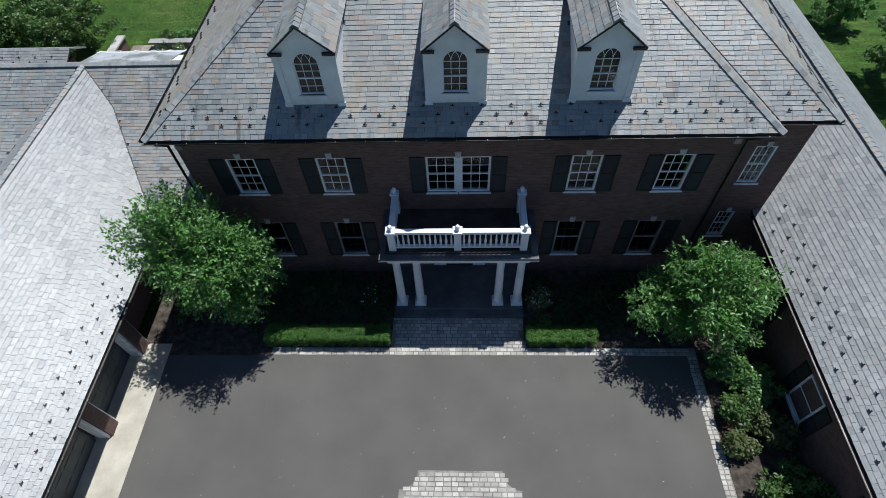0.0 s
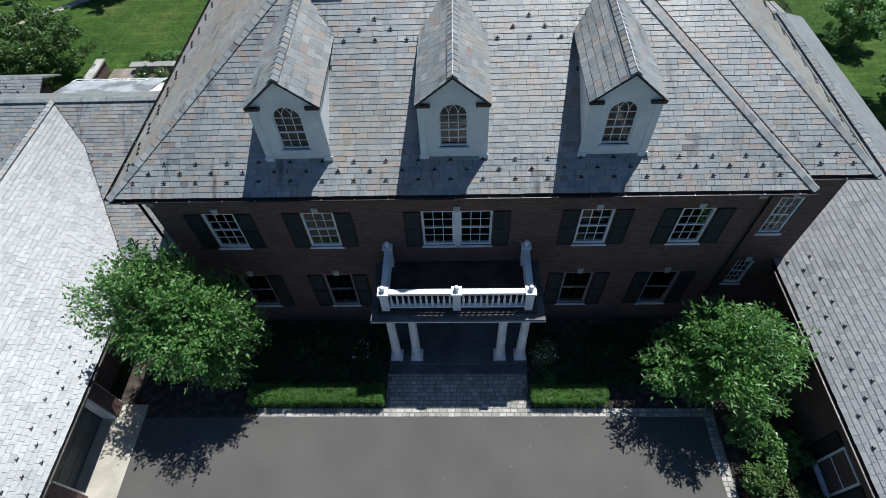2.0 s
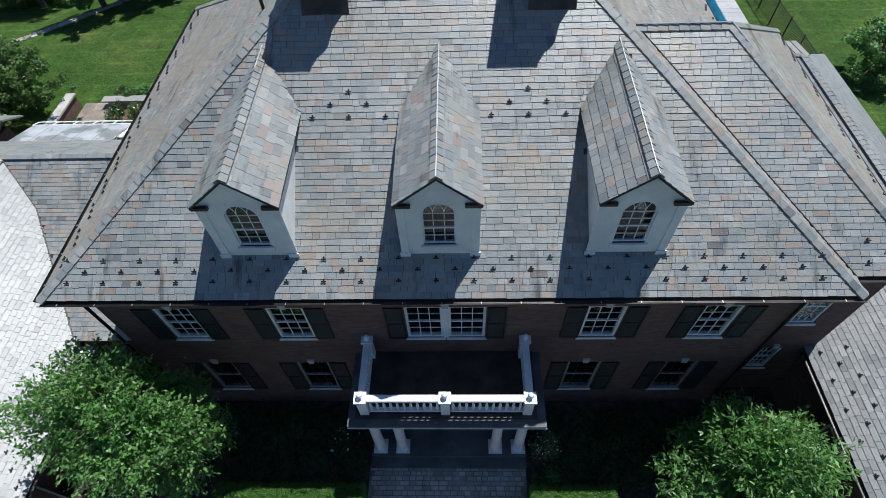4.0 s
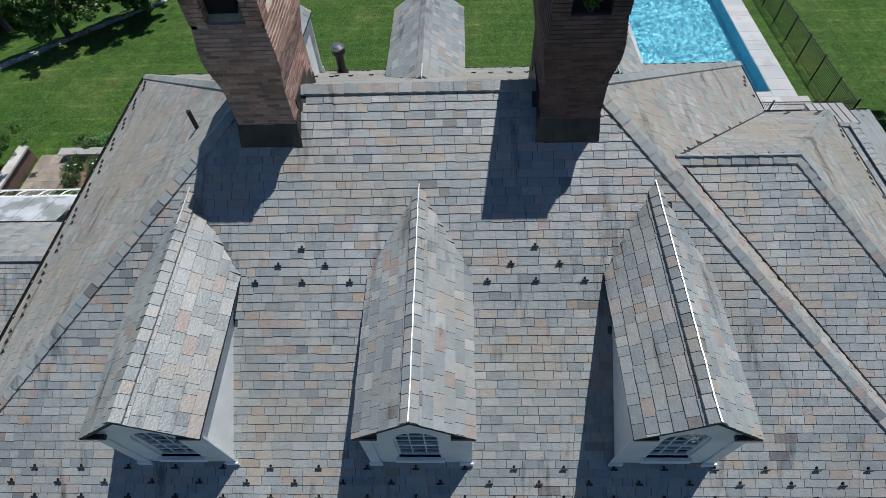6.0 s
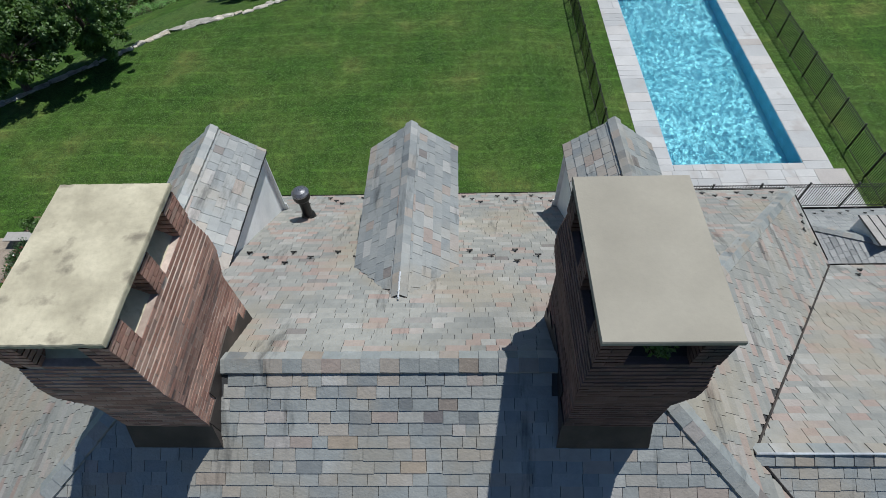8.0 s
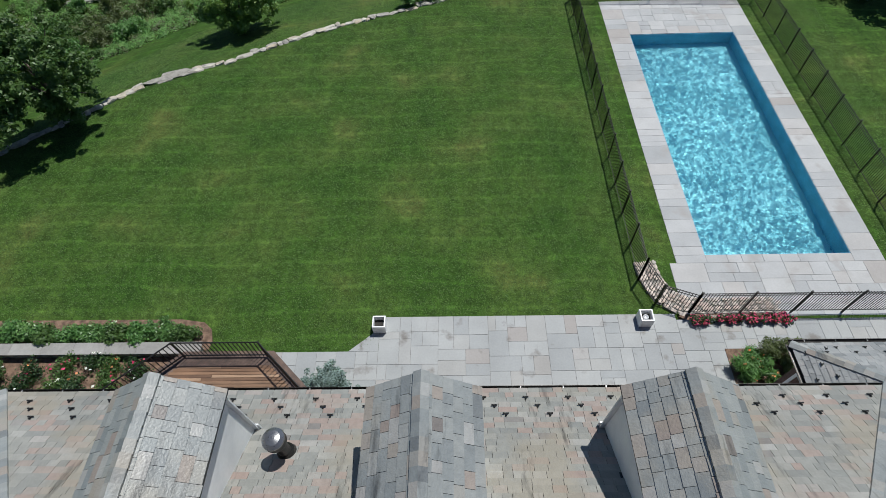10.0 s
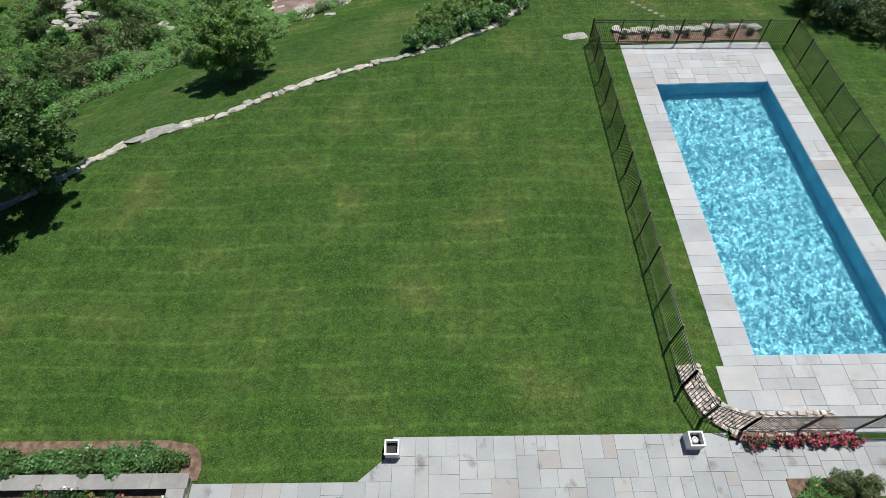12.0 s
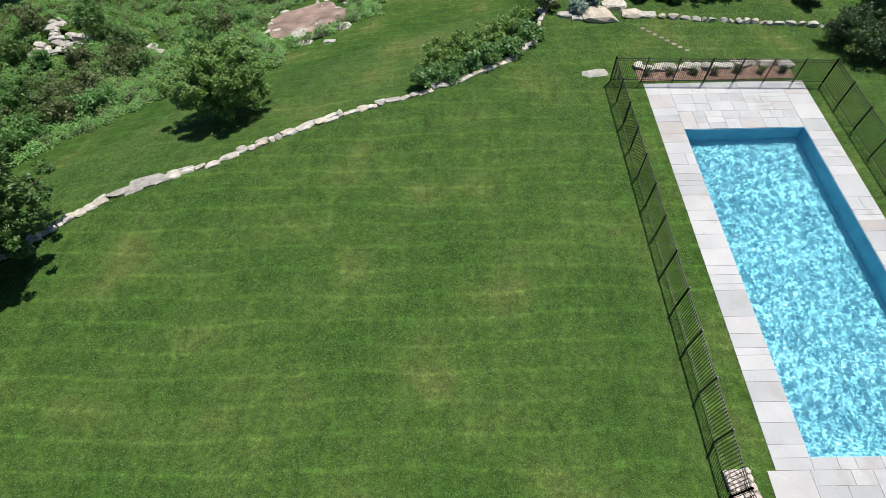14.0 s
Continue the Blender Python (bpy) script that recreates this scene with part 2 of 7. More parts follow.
def brick_wall_material():
    m = bpy.data.materials.new("brick_wall")
    m.use_nodes = True
    nodes, links = m.node_tree.nodes, m.node_tree.links
    bsdf = nodes["Principled BSDF"]
    geo = nodes.new("ShaderNodeNewGeometry")
    sep = nodes.new("ShaderNodeSeparateXYZ")
    links.new(geo.outputs["Position"], sep.inputs[0])
    add = nodes.new("ShaderNodeMath")
    links.new(sep.outputs["X"], add.inputs[0])
    links.new(sep.outputs["Y"], add.inputs[1])
    com = nodes.new("ShaderNodeCombineXYZ")
    links.new(add.outputs[0], com.inputs["X"])
    links.new(sep.outputs["Z"], com.inputs["Y"])
    bt = nodes.new("ShaderNodeTexBrick")
    bt.inputs["Scale"].default_value = 1.0
    bt.inputs["Brick Width"].default_value, bt.inputs["Row Height"].default_value, bt.inputs["Mortar Size"].default_value = 0.215, 0.068, 0.006
    bt.inputs["Color1"].default_value, bt.inputs["Color2"].default_value = (0.105, 0.058, 0.046, 1), (0.16, 0.092, 0.075, 1)
    bt.inputs["Mortar"].default_value = (0.135, 0.115, 0.1, 1)
    links.new(com.outputs[0], bt.inputs["Vector"])
    nz = nodes.new("ShaderNodeTexNoise")
    nz.inputs["Scale"].default_value = 1.3
    links.new(geo.outputs["Position"], nz.inputs["Vector"])
    mr = nodes.new("ShaderNodeMapRange")
    mr.inputs["To Min"].default_value, mr.inputs["To Max"].default_value = 0.7, 1.3
    links.new(nz.outputs["Fac"], mr.inputs[0])
    vm = nodes.new("ShaderNodeVectorMath")
    vm.operation = "SCALE"
    links.new(bt.outputs["Color"], vm.inputs[0])
    links.new(mr.outputs[0], vm.inputs["Scale"])
    links.new(vm.outputs[0], bsdf.inputs["Base Color"])
    bsdf.inputs["Roughness"].default_value = 0.9
    bn = nodes.new("ShaderNodeBump")
    bn.inputs["Strength"].default_value, bn.inputs["Distance"].default_value = 0.6, 0.01
    bn.invert = True
    links.new(bt.outputs["Fac"], bn.inputs["Height"])
    links.new(bn.outputs[0], bsdf.inputs["Normal"])
    return m


m_brick = brick_wall_material()


def glass_material(name, tint, rough=0.02):
    m = bpy.data.materials.new(name)
    m.use_nodes = True
    b = m.node_tree.nodes["Principled BSDF"]
    b.inputs["Base Color"].default_value = (*tint, 1)
    b.inputs["Transmission Weight"].default_value, b.inputs["Roughness"].default_value, b.inputs["IOR"].default_value = 1.0, rough, 1.45
    return m


m_glass = glass_material("window_glass", (0.9, 0.95, 0.95))


def leaf_material(name, lo, hi, rough=0.5):
    m = surf(name, [(0, lo), (0.5, tuple((a + b) / 2 for a, b in zip(lo, hi))), (1, hi)], "island", 0.9, 6.0, 0.2, rough, 0)
    b = m.node_tree.nodes["Principled BSDF"]
    b.inputs["Subsurface Weight"].default_value = 0.0
    nodes, links = m.node_tree.nodes, m.node_tree.links
    tr = nodes.new("ShaderNodeBsdfTranslucent")
    tr.inputs["Color"].default_value = (hi[0] * 1.2, hi[1] * 1.3, hi[2] * 0.7, 1)
    mix = nodes.new("ShaderNodeMixShader")
    mix.inputs[0].default_value = 0.28
    links.new(b.outputs[0], mix.inputs[1])
    links.new(tr.outputs[0], mix.inputs[2])
    links.new(mix.outputs[0], nodes["Material Output"].inputs[0])
    return m


m_leaf = leaf_material("tree_leaf", (0.05, 0.1, 0.022), (0.11, 0.19, 0.045))
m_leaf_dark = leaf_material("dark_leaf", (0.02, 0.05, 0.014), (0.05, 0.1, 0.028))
m_leaf_bright = leaf_material("bright_leaf", (0.06, 0.145, 0.034), (0.15, 0.29, 0.075))
m_leaf_glossy = leaf_material("glossy_leaf", (0.07, 0.15, 0.04), (0.165, 0.29, 0.085), 0.38)
m_leaf_birch = leaf_material("birch_leaf", (0.035, 0.1, 0.018), (0.17, 0.33, 0.08), 0.45)
m_leaf_box = leaf_material("boxwood_leaf", (0.05, 0.13, 0.015), (0.1, 0.21, 0.03))
m_leaf_lime = leaf_material("lime_leaf", (0.06, 0.125, 0.026), (0.215, 0.33, 0.072))
m_leaf_cover = leaf_material("ground_cover_leaf", (0.07, 0.17, 0.035), (0.2, 0.36, 0.085))
m_leaf_blue = leaf_material("blue_spruce_leaf", (0.16, 0.22, 0.21), (0.3, 0.38, 0.37))
m_leaf_olive = leaf_material("olive_leaf", (0.07, 0.1, 0.03), (0.15, 0.18, 0.07))
m_petal_red = surf("red_petal", [(0, (0.4, 0.02, 0.06)), (1, (0.6, 0.05, 0.16))], "island", bump=0, rough=0.6)
m_petal_white = surf("white_petal", [(0, (0.6, 0.6, 0.5)), (1, (0.8, 0.8, 0.72))], "island", bump=0, rough=0.6)
m_petal_orange = surf("orange_petal", [(0, (0.55, 0.14, 0.03)), (1, (0.65, 0.25, 0.08))], "island", bump=0, rough=0.6)


# ---- builders ----
def finish(name, me, mat, parent=None, label="", at=None):
    me.materials.append(mat)
    ob = new(name, me)
    if at is not None:
        ob.matrix_basis = at
    if parent:
        ob.parent = parent
    if label:
        ob["label"] = label
    return ob


def part(name, bm, mat, parent=None, label="", at=None):
    """Links a bmesh as one mesh object under a thing or a part."""
    me = bpy.data.meshes.new(name)
    bmesh.ops.recalc_face_normals(bm, faces=bm.faces)
    bm.to_mesh(me)
    bm.free()
    return finish(name, me, mat, parent, label, at)


def raw(name, verts, faces, mat, parent=None, label="", at=None):
    me = bpy.data.meshes.new(name)
    me.from_pydata(verts, [], faces)
    me.update()
    return finish(name, me, mat, parent, label, at)


def thing(name, label, category, group="", kind="", at=(0, 0, 0)):
    ob = new(name)
    ob.location = at
    ob.empty_display_size = 0.2
    return tagged(ob, label, category, group, kind)


def box(bm, x0, x1, y0, y1, z0, z1):
    v = [bm.verts.new((x, y, z)) for z in (z0, z1) for y in (y0, y1) for x in (x0, x1)]
    for q in ((0, 2, 3, 1), (4, 5, 7, 6), (0, 1, 5, 4), (2, 6, 7, 3), (0, 4, 6, 2), (1, 3, 7, 5)):
        bm.faces.new([v[i] for i in q])


def boxes(*bs):
    bm = bmesh.new()
    for b in bs:
        box(bm, *b)
    return bm


def prism(bm, poly, z0, z1):
    """A polygon in plan between two heights; each height a number or one for each corner."""
    a = z0 if hasattr(z0, "__len__") else [z0] * len(poly)
    b = z1 if hasattr(z1, "__len__") else [z1] * len(poly)
    lo = [bm.verts.new((x, y, z)) for (x, y), z in zip(poly, a)]
    hi = [bm.verts.new((x, y, z)) for (x, y), z in zip(poly, b)]
    bm.faces.new(lo[::-1])
    bm.faces.new(hi)
    n = len(poly)
    for i in range(n):
        bm.faces.new((lo[i], lo[(i + 1) % n], hi[(i + 1) % n], hi[i]))


def lathe(bm, profile, cx, cy, seg=16):
    """Rings of (radius, height) round an upright axis."""
    rings = [[bm.verts.new((cx + r * math.cos(2 * math.pi * i / seg), cy + r * math.sin(2 * math.pi * i / seg), z)) for i in range(seg)] for r, z in profile]
    for a, b in zip(rings, rings[1:]):
        for i in range(seg):
            bm.faces.new((a[i], a[(i + 1) % seg], b[(i + 1) % seg], b[i]))
    bm.faces.new(rings[0][::-1])
    bm.faces.new(rings[-1])


def tube(bm, a, b, ra, rb=None, seg=6):
    a, b = Vector(a), Vector(b)
    rb = ra if rb is None else rb
    d = (b - a).normalized()
    s = d.orthogonal().normalized()
    t = d.cross(s)
    rings = [[bm.verts.new(p + r * (math.cos(2 * math.pi * i / seg) * s + math.sin(2 * math.pi * i / seg) * t)) for i in range(seg)] for p, r in ((a, ra), (b, rb))]
    for i in range(seg):
        bm.faces.new((rings[0][i], rings[0][(i + 1) % seg], rings[1][(i + 1) % seg], rings[1][i]))
    bm.faces.new(rings[0][::-1])
    bm.faces.new(rings[1])


def pipe(bm, pts, radius, seg=6):
    """One unbroken tube along a run of points."""
    pts = [Vector(p) for p in pts]
    rings = []
    for i, p in enumerate(pts):
        d = (pts[min(i + 1, len(pts) - 1)] - pts[max(i - 1, 0)]).normalized()
        s = d.cross(Vector((0.31, 0.17, 0.93))).normalized()
        t = d.cross(s)
        rings.append([bm.verts.new(p + radius * (math.cos(2 * math.pi * k / seg) * s + math.sin(2 * math.pi * k / seg) * t)) for k in range(seg)])
    for a, b in zip(rings, rings[1:]):
        for k in range(seg):
            bm.faces.new((a[k], a[(k + 1) % seg], b[(k + 1) % seg], b[k]))
    bm.faces.new(rings[0][::-1])
    bm.faces.new(rings[-1])


def wall(x0, x1, z0, z1, thick, holes):
    """An upright wall along x with its face at y = 0, pierced by holes (x0, x1, z0, z1)."""
    xs = sorted({x0, x1, *[h[0] for h in holes], *[h[1] for h in holes]})
    zs = sorted({z0, z1, *[h[2] for h in holes], *[h[3] for h in holes]})
    bm = bmesh.new()
    for a, b in zip(xs, xs[1:]):
        for c, d in zip(zs, zs[1:]):
            mx, mz = (a + b) / 2, (c + d) / 2
            if not any(h[0] < mx < h[1] and h[2] < mz < h[3] for h in holes):
                box(bm, a, b, 0, thick, c, d)
    bmesh.ops.remove_doubles(bm, verts=bm.verts, dist=0.0005)
    seen, twin = {}, []
    bm.verts.index_update()
    for f in bm.faces:
        key = tuple(sorted(v.index for v in f.verts))
        seen.setdefault(key, []).append(f)
    for fs in seen.values():
        if len(fs) > 1:
            twin += fs
    bmesh.ops.delete(bm, geom=twin, context="FACES_ONLY")
    return bm


SLATE_WIDTHS = [0.17, 0.2, 0.24, 0.28, 0.33, 0.38]
slate_meshes = {}


def slate_piece_mesh(w, e):
    key = (w, round(e, 3))
    if key not in slate_meshes:
        me = bpy.data.meshes.new("slate")
        g, t = 0.0036, 0.017
        me.from_pydata([(g, 0, 0), (w - g, 0, 0), (w - g, e * 1.12, -0.012), (g, e * 1.12, -0.012), (g, 0, t), (w - g, 0, t), (w - g, e * 1.12, 0.002), (g, e * 1.12, 0.002)], [],
                       [(4, 5, 6, 7), (0, 1, 5, 4), (1, 2, 6, 5), (0, 4, 7, 3)])
        me.materials.append(m_slate_piece)
        slate_meshes[key] = me
    return slate_meshes[key]


def span(poly, v):
    """Where a level line crosses a convex outline."""
    us = []
    n = len(poly)
    for i in range(n):
        (ua, va), (ub, vb) = poly[i], poly[(i + 1) % n]
        if abs(vb - va) > 1e-9 and min(va, vb) - 1e-9 <= v <= max(va, vb) + 1e-9:
            us.append(ua + (ub - ua) * (v - va) / (vb - va))
        elif abs(vb - va) <= 1e-9 and abs(v - va) < 1e-6:
            us += [ua, ub]
    return (min(us), max(us)) if us else None


def slates(poly, height, parent, expo=0.157, near=None, skip=None, along=None, budget=[300], rng=random.Random(5), mat=None):
    """Courses of slates over a roof face: its convex outline in plan and its height as z = a + b x + c y. along: the way the courses run, in plan.
    The first in `near` are pieces of their own."""
    a, b, c = height
    g = math.hypot(b, c)
    n3 = Vector((-b, -c, 1)).normalized()
    ax, ay = along if along else (c / g, -b / g)
    u3 = Vector((ax, ay, b * ax + c * ay)).normalized()
    v3 = n3.cross(u3)
    if v3.z < 0:
        u3, v3 = -u3, -v3
    p3 = [Vector((x, y, a + b * x + c * y)) for x, y in poly]
    org = min(p3, key=lambda p: p.dot(v3))
    uv = [((p - org).dot(u3), (p - org).dot(v3)) for p in p3]
    top = max(v for _, v in uv)
    rot = Matrix((u3, v3, n3)).transposed().to_4x4()
    verts, faces = [], []
    rows = max(int(round(top / expo)), 1)
    e = top / rows
    for i in range(rows):
        v0, v1 = i * e, (i + 1) * e
        s0, s1 = span(uv, min(max(v0, 1e-4), top)), span(uv, min(v1, top - 1e-4))
        if not s0 or not s1:
            continue
        lo, hi = min(s0[0], s1[0]), max(s0[1], s1[1])
        u = lo - rng.random() * 0.3
        while u < hi - 0.01:
            w = rng.choice(SLATE_WIDTHS)
            a0, a1 = max(u, s0[0]), min(u + w, s0[1])
            b0, b1 = max(u, s1[0]), min(u + w, s1[1])
            full = a0 == u == b0 and a1 == u + w == b1
            mid = org + u3 * (u + w / 2) + v3 * (v0 + e / 2)
            dv, dw = rng.uniform(-0.007, 0.007), rng.uniform(-0.004, 0.004)
            lift = rng.uniform(0, 0.002)
            if not (skip and skip(mid.x, mid.y)):
                if full and near and budget[0] > 0 and near(mid.x, mid.y):
                    budget[0] -= 1
                    ob = new("slate", slate_piece_mesh(w, e))
                    ob.matrix_basis = Matrix.Translation(org + u3 * u + v3 * (v0 + dv) + n3 * (lift + 0.004)) @ rot
                    ob.parent = parent
                else:
                    a1, b1 = max(a1, a0), max(b1, b0)
                    if a1 - a0 > 0.01 or b1 - b0 > 0.01:
                        j = len(verts)
                        gp, t = 0.0036, 0.017
                        tl, tr2 = t + rng.uniform(-0.002, 0.003), t + rng.uniform(-0.002, 0.003)
                        f = 1.12
                        for (uu, vv, h) in ((a0 + gp, v0 + dv, 0), (a1 - gp, v0 + dv + dw, 0), (a0 + gp, v0 + dv, tl), (a1 - gp, v0 + dv + dw, tr2), (b1 - gp, v0 + e * f, 0.002), (b0 + gp, v0 + e * f, 0.002), (b1 - gp, v0 + e * f, -0.012), (b0 + gp, v0 + e * f, -0.012)):
                            if vv > top:
                                vv = top
                            verts.append(org + u3 * uu + v3 * vv + n3 * (h + lift + 0.004))
                        faces += [(j + 2, j + 3, j + 4, j + 5), (j, j + 1, j + 3, j + 2), (j + 1, j + 6, j + 4, j + 3), (j, j + 2, j + 5, j + 7)]
            u += w
    if verts:
        tagged(raw("slate_field", verts, faces, mat or m_slate, parent), "weathered grey slates laid in level courses", kind="stuff")


def roof_shell(polys, heights, parent, depth=0.12, name="roof", label=""):
    bm = bmesh.new()
    for poly, (a, b, c) in zip(polys, heights):
        z = [a + b * x + c * y for x, y in poly]
        prism(bm, poly, [q - depth for q in z], z)
    bmesh.ops.remove_doubles(bm, verts=bm.verts, dist=0.002)
    return part(name, bm, m_underlay, parent, label)


cap_meshes = {}


def cap_mesh(step, width, sag, s, mat):
    key = (round(step, 3), width, sag, s, mat.name)
    if key not in cap_meshes:
        me = bpy.data.meshes.new("cap_slate")
        L, o = step * 1.12, (s * width, -width * sag)
        me.from_pydata([(0, 0, 0.066), (0, o[0], o[1] + 0.066), (L, o[0], o[1] + 0.046), (L, 0, 0.046), (0, o[0], o[1] + 0.03), (0, 0, 0.03), (L, o[0], o[1] + 0.01)], [],
                       [(0, 1, 2, 3), (0, 5, 4, 1), (1, 4, 6, 2)])
        me.materials.append(mat)
        cap_meshes[key] = me
    return cap_meshes[key]


def ridge_caps(p, q, parent, width=0.145, step=0.24, sag=0.45, pieces=False, rng=random.Random(8)):
    """Overlapping cap slates in pairs along a hip or ridge, each a piece of its own or joined."""
    p, q = Vector(p), Vector(q)
    d = (q - p)
    n = max(int(d.length / step), 1)
    st = d.length / n
    d.normalize()
    side = d.cross(Vector((0, 0, 1))).normalized()
    up = side.cross(d).normalized()
    m3 = Matrix((d, side, up)).transposed().to_4x4()
    verts, faces = [], []
    for i in range(n):
        at = Matrix.Translation(p + d * st * i + up * rng.uniform(0, 0.006)) @ m3
        for s in (-1, 1):
            if pieces:
                ob = new("cap_slate", cap_mesh(st, width, sag, s, m_slate_piece))
                ob.matrix_basis = at
                ob.parent = parent
            else:
                j = len(verts)
                me = cap_mesh(st, width, sag, s, m_slate)
                verts += [at @ v.co for v in me.vertices]
                faces += [tuple(k + j for k in f.vertices) for f in me.polygons]
    if verts:
        tagged(raw("capping", verts, faces, m_slate, parent), "grey slate capping along the roof edge", kind="stuff")


def window(parent, at, w, h, cols, rows, depth=0.1, border=0.07, sill=True, name="window", bars=None, backing=False, sash=None):
    """A white sash window with glazing bars. Local x along the wall, y into it, z up from the sill."""
    bm = boxes((0, border, 0, depth, 0, h), (w - border, w, 0, depth, 0, h), (border, w - border, 0, depth, 0, border), (border, w - border, 0, depth, h - border, h),
               (border, w - border, 0.02, depth - 0.01, h / 2 - 0.025, h / 2 + 0.025))
    ob = part(name, bm, sash or m_white, parent, "sash window with small panes, greyed for the shade" if sash else "white painted sash window with small panes", at)
    iw, ih = w - 2 * border, h - 2 * border
    for i in range(1, cols):
        x = border + iw * i / cols
        part("glazing_bar", boxes((x - 0.011, x + 0.011, 0.035, 0.065, border, h - border)), bars or m_white, ob)
    for j in range(1, rows):
        if 2 * j != rows:
            z = border + ih * j / rows
            part("glazing_bar", boxes((border, w - border, 0.037, 0.063, z - 0.011, z + 0.011)), bars or m_white, ob)
    for z0, z1 in ((border, h / 2 - 0.025), (h / 2 + 0.025, h - border)):
        p = part("pane", boxes((border, w - border, 0.048, 0.053, z0, z1)), m_glass, ob)
        p.visible_shadow = False
    if backing:
        # added dark sheet behind the glass paints an unlit room
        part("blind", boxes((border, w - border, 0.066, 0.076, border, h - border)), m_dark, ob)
    if sill:
        part("sill", boxes((-0.06, w + 0.06, -0.07, 0.02, -0.08, -0.002)), m_white, ob)
    return ob


def shutter(parent, at, w, h):
    bm = boxes((0, 0.05, -0.04, 0, 0, h), (w - 0.05, w, -0.04, 0, 0, h), (0.05, w - 0.05, -0.04, 0, 0, 0.08), (0.05, w - 0.05, -0.04, 0, h - 0.08, h), (0.05, w - 0.05, -0.04, 0, h * 0.5 - 0.04, h * 0.5 + 0.04))
    n = int(h / 0.055)
    for i in range(n):
        z = 0.08 + (h - 0.16) * (i + 0.5) / n
        v = [bm.verts.new(p) for p in ((0.05, -0.032, z - 0.025), (w - 0.05, -0.032, z - 0.025), (w - 0.05, -0.008, z + 0.025), (0.05, -0.008, z + 0.025))]
        bm.faces.new(v)
    return part("shutter", bm, m_shutter, parent, "", at)

# ---- ground ----
def lawn_height(x, y):
    """The lie of the land: level round the house, slightly lower at the pool, falling away past the stone edging."""
    z = 0.0
    if y > 12:
        pool_t = min(max((x - 4.0) / 4.5, 0), 1) * min(max((y - 17.1) / 1.0, 0), 1)
        z -= 0.27 * pool_t
        edge = edge_y(x)
        z -= 0.2 * min(max((y - edge + 9) / 9, 0), 1) * (1 - pool_t)
        if y > edge:
            z -= min((y - edge) * 0.26, 7.0)
    return z


EDGE = [(-30, 22.0), (-24, 27.5), (-18.9, 32.0), (-17.3, 33.5), (-14.7, 34.7), (-12.8, 35.6), (-11.4, 36.5), (-6.8, 38.9), (-3.8, 40.1), (-1.1, 41.2), (2.5, 43.1), (4.2, 45.0), (4.9, 47.5), (6.0, 50.0), (9.0, 54.0), (40.0, 58.0)]


def edge_y(x):
    for (xa, ya), (xb, yb) in zip(EDGE, EDGE[1:]):
        if xa <= x <= xb:
            return ya + (yb - ya) * (x - xa) / (xb - xa)
    return EDGE[0][1] if x < EDGE[0][0] else EDGE[-1][1]


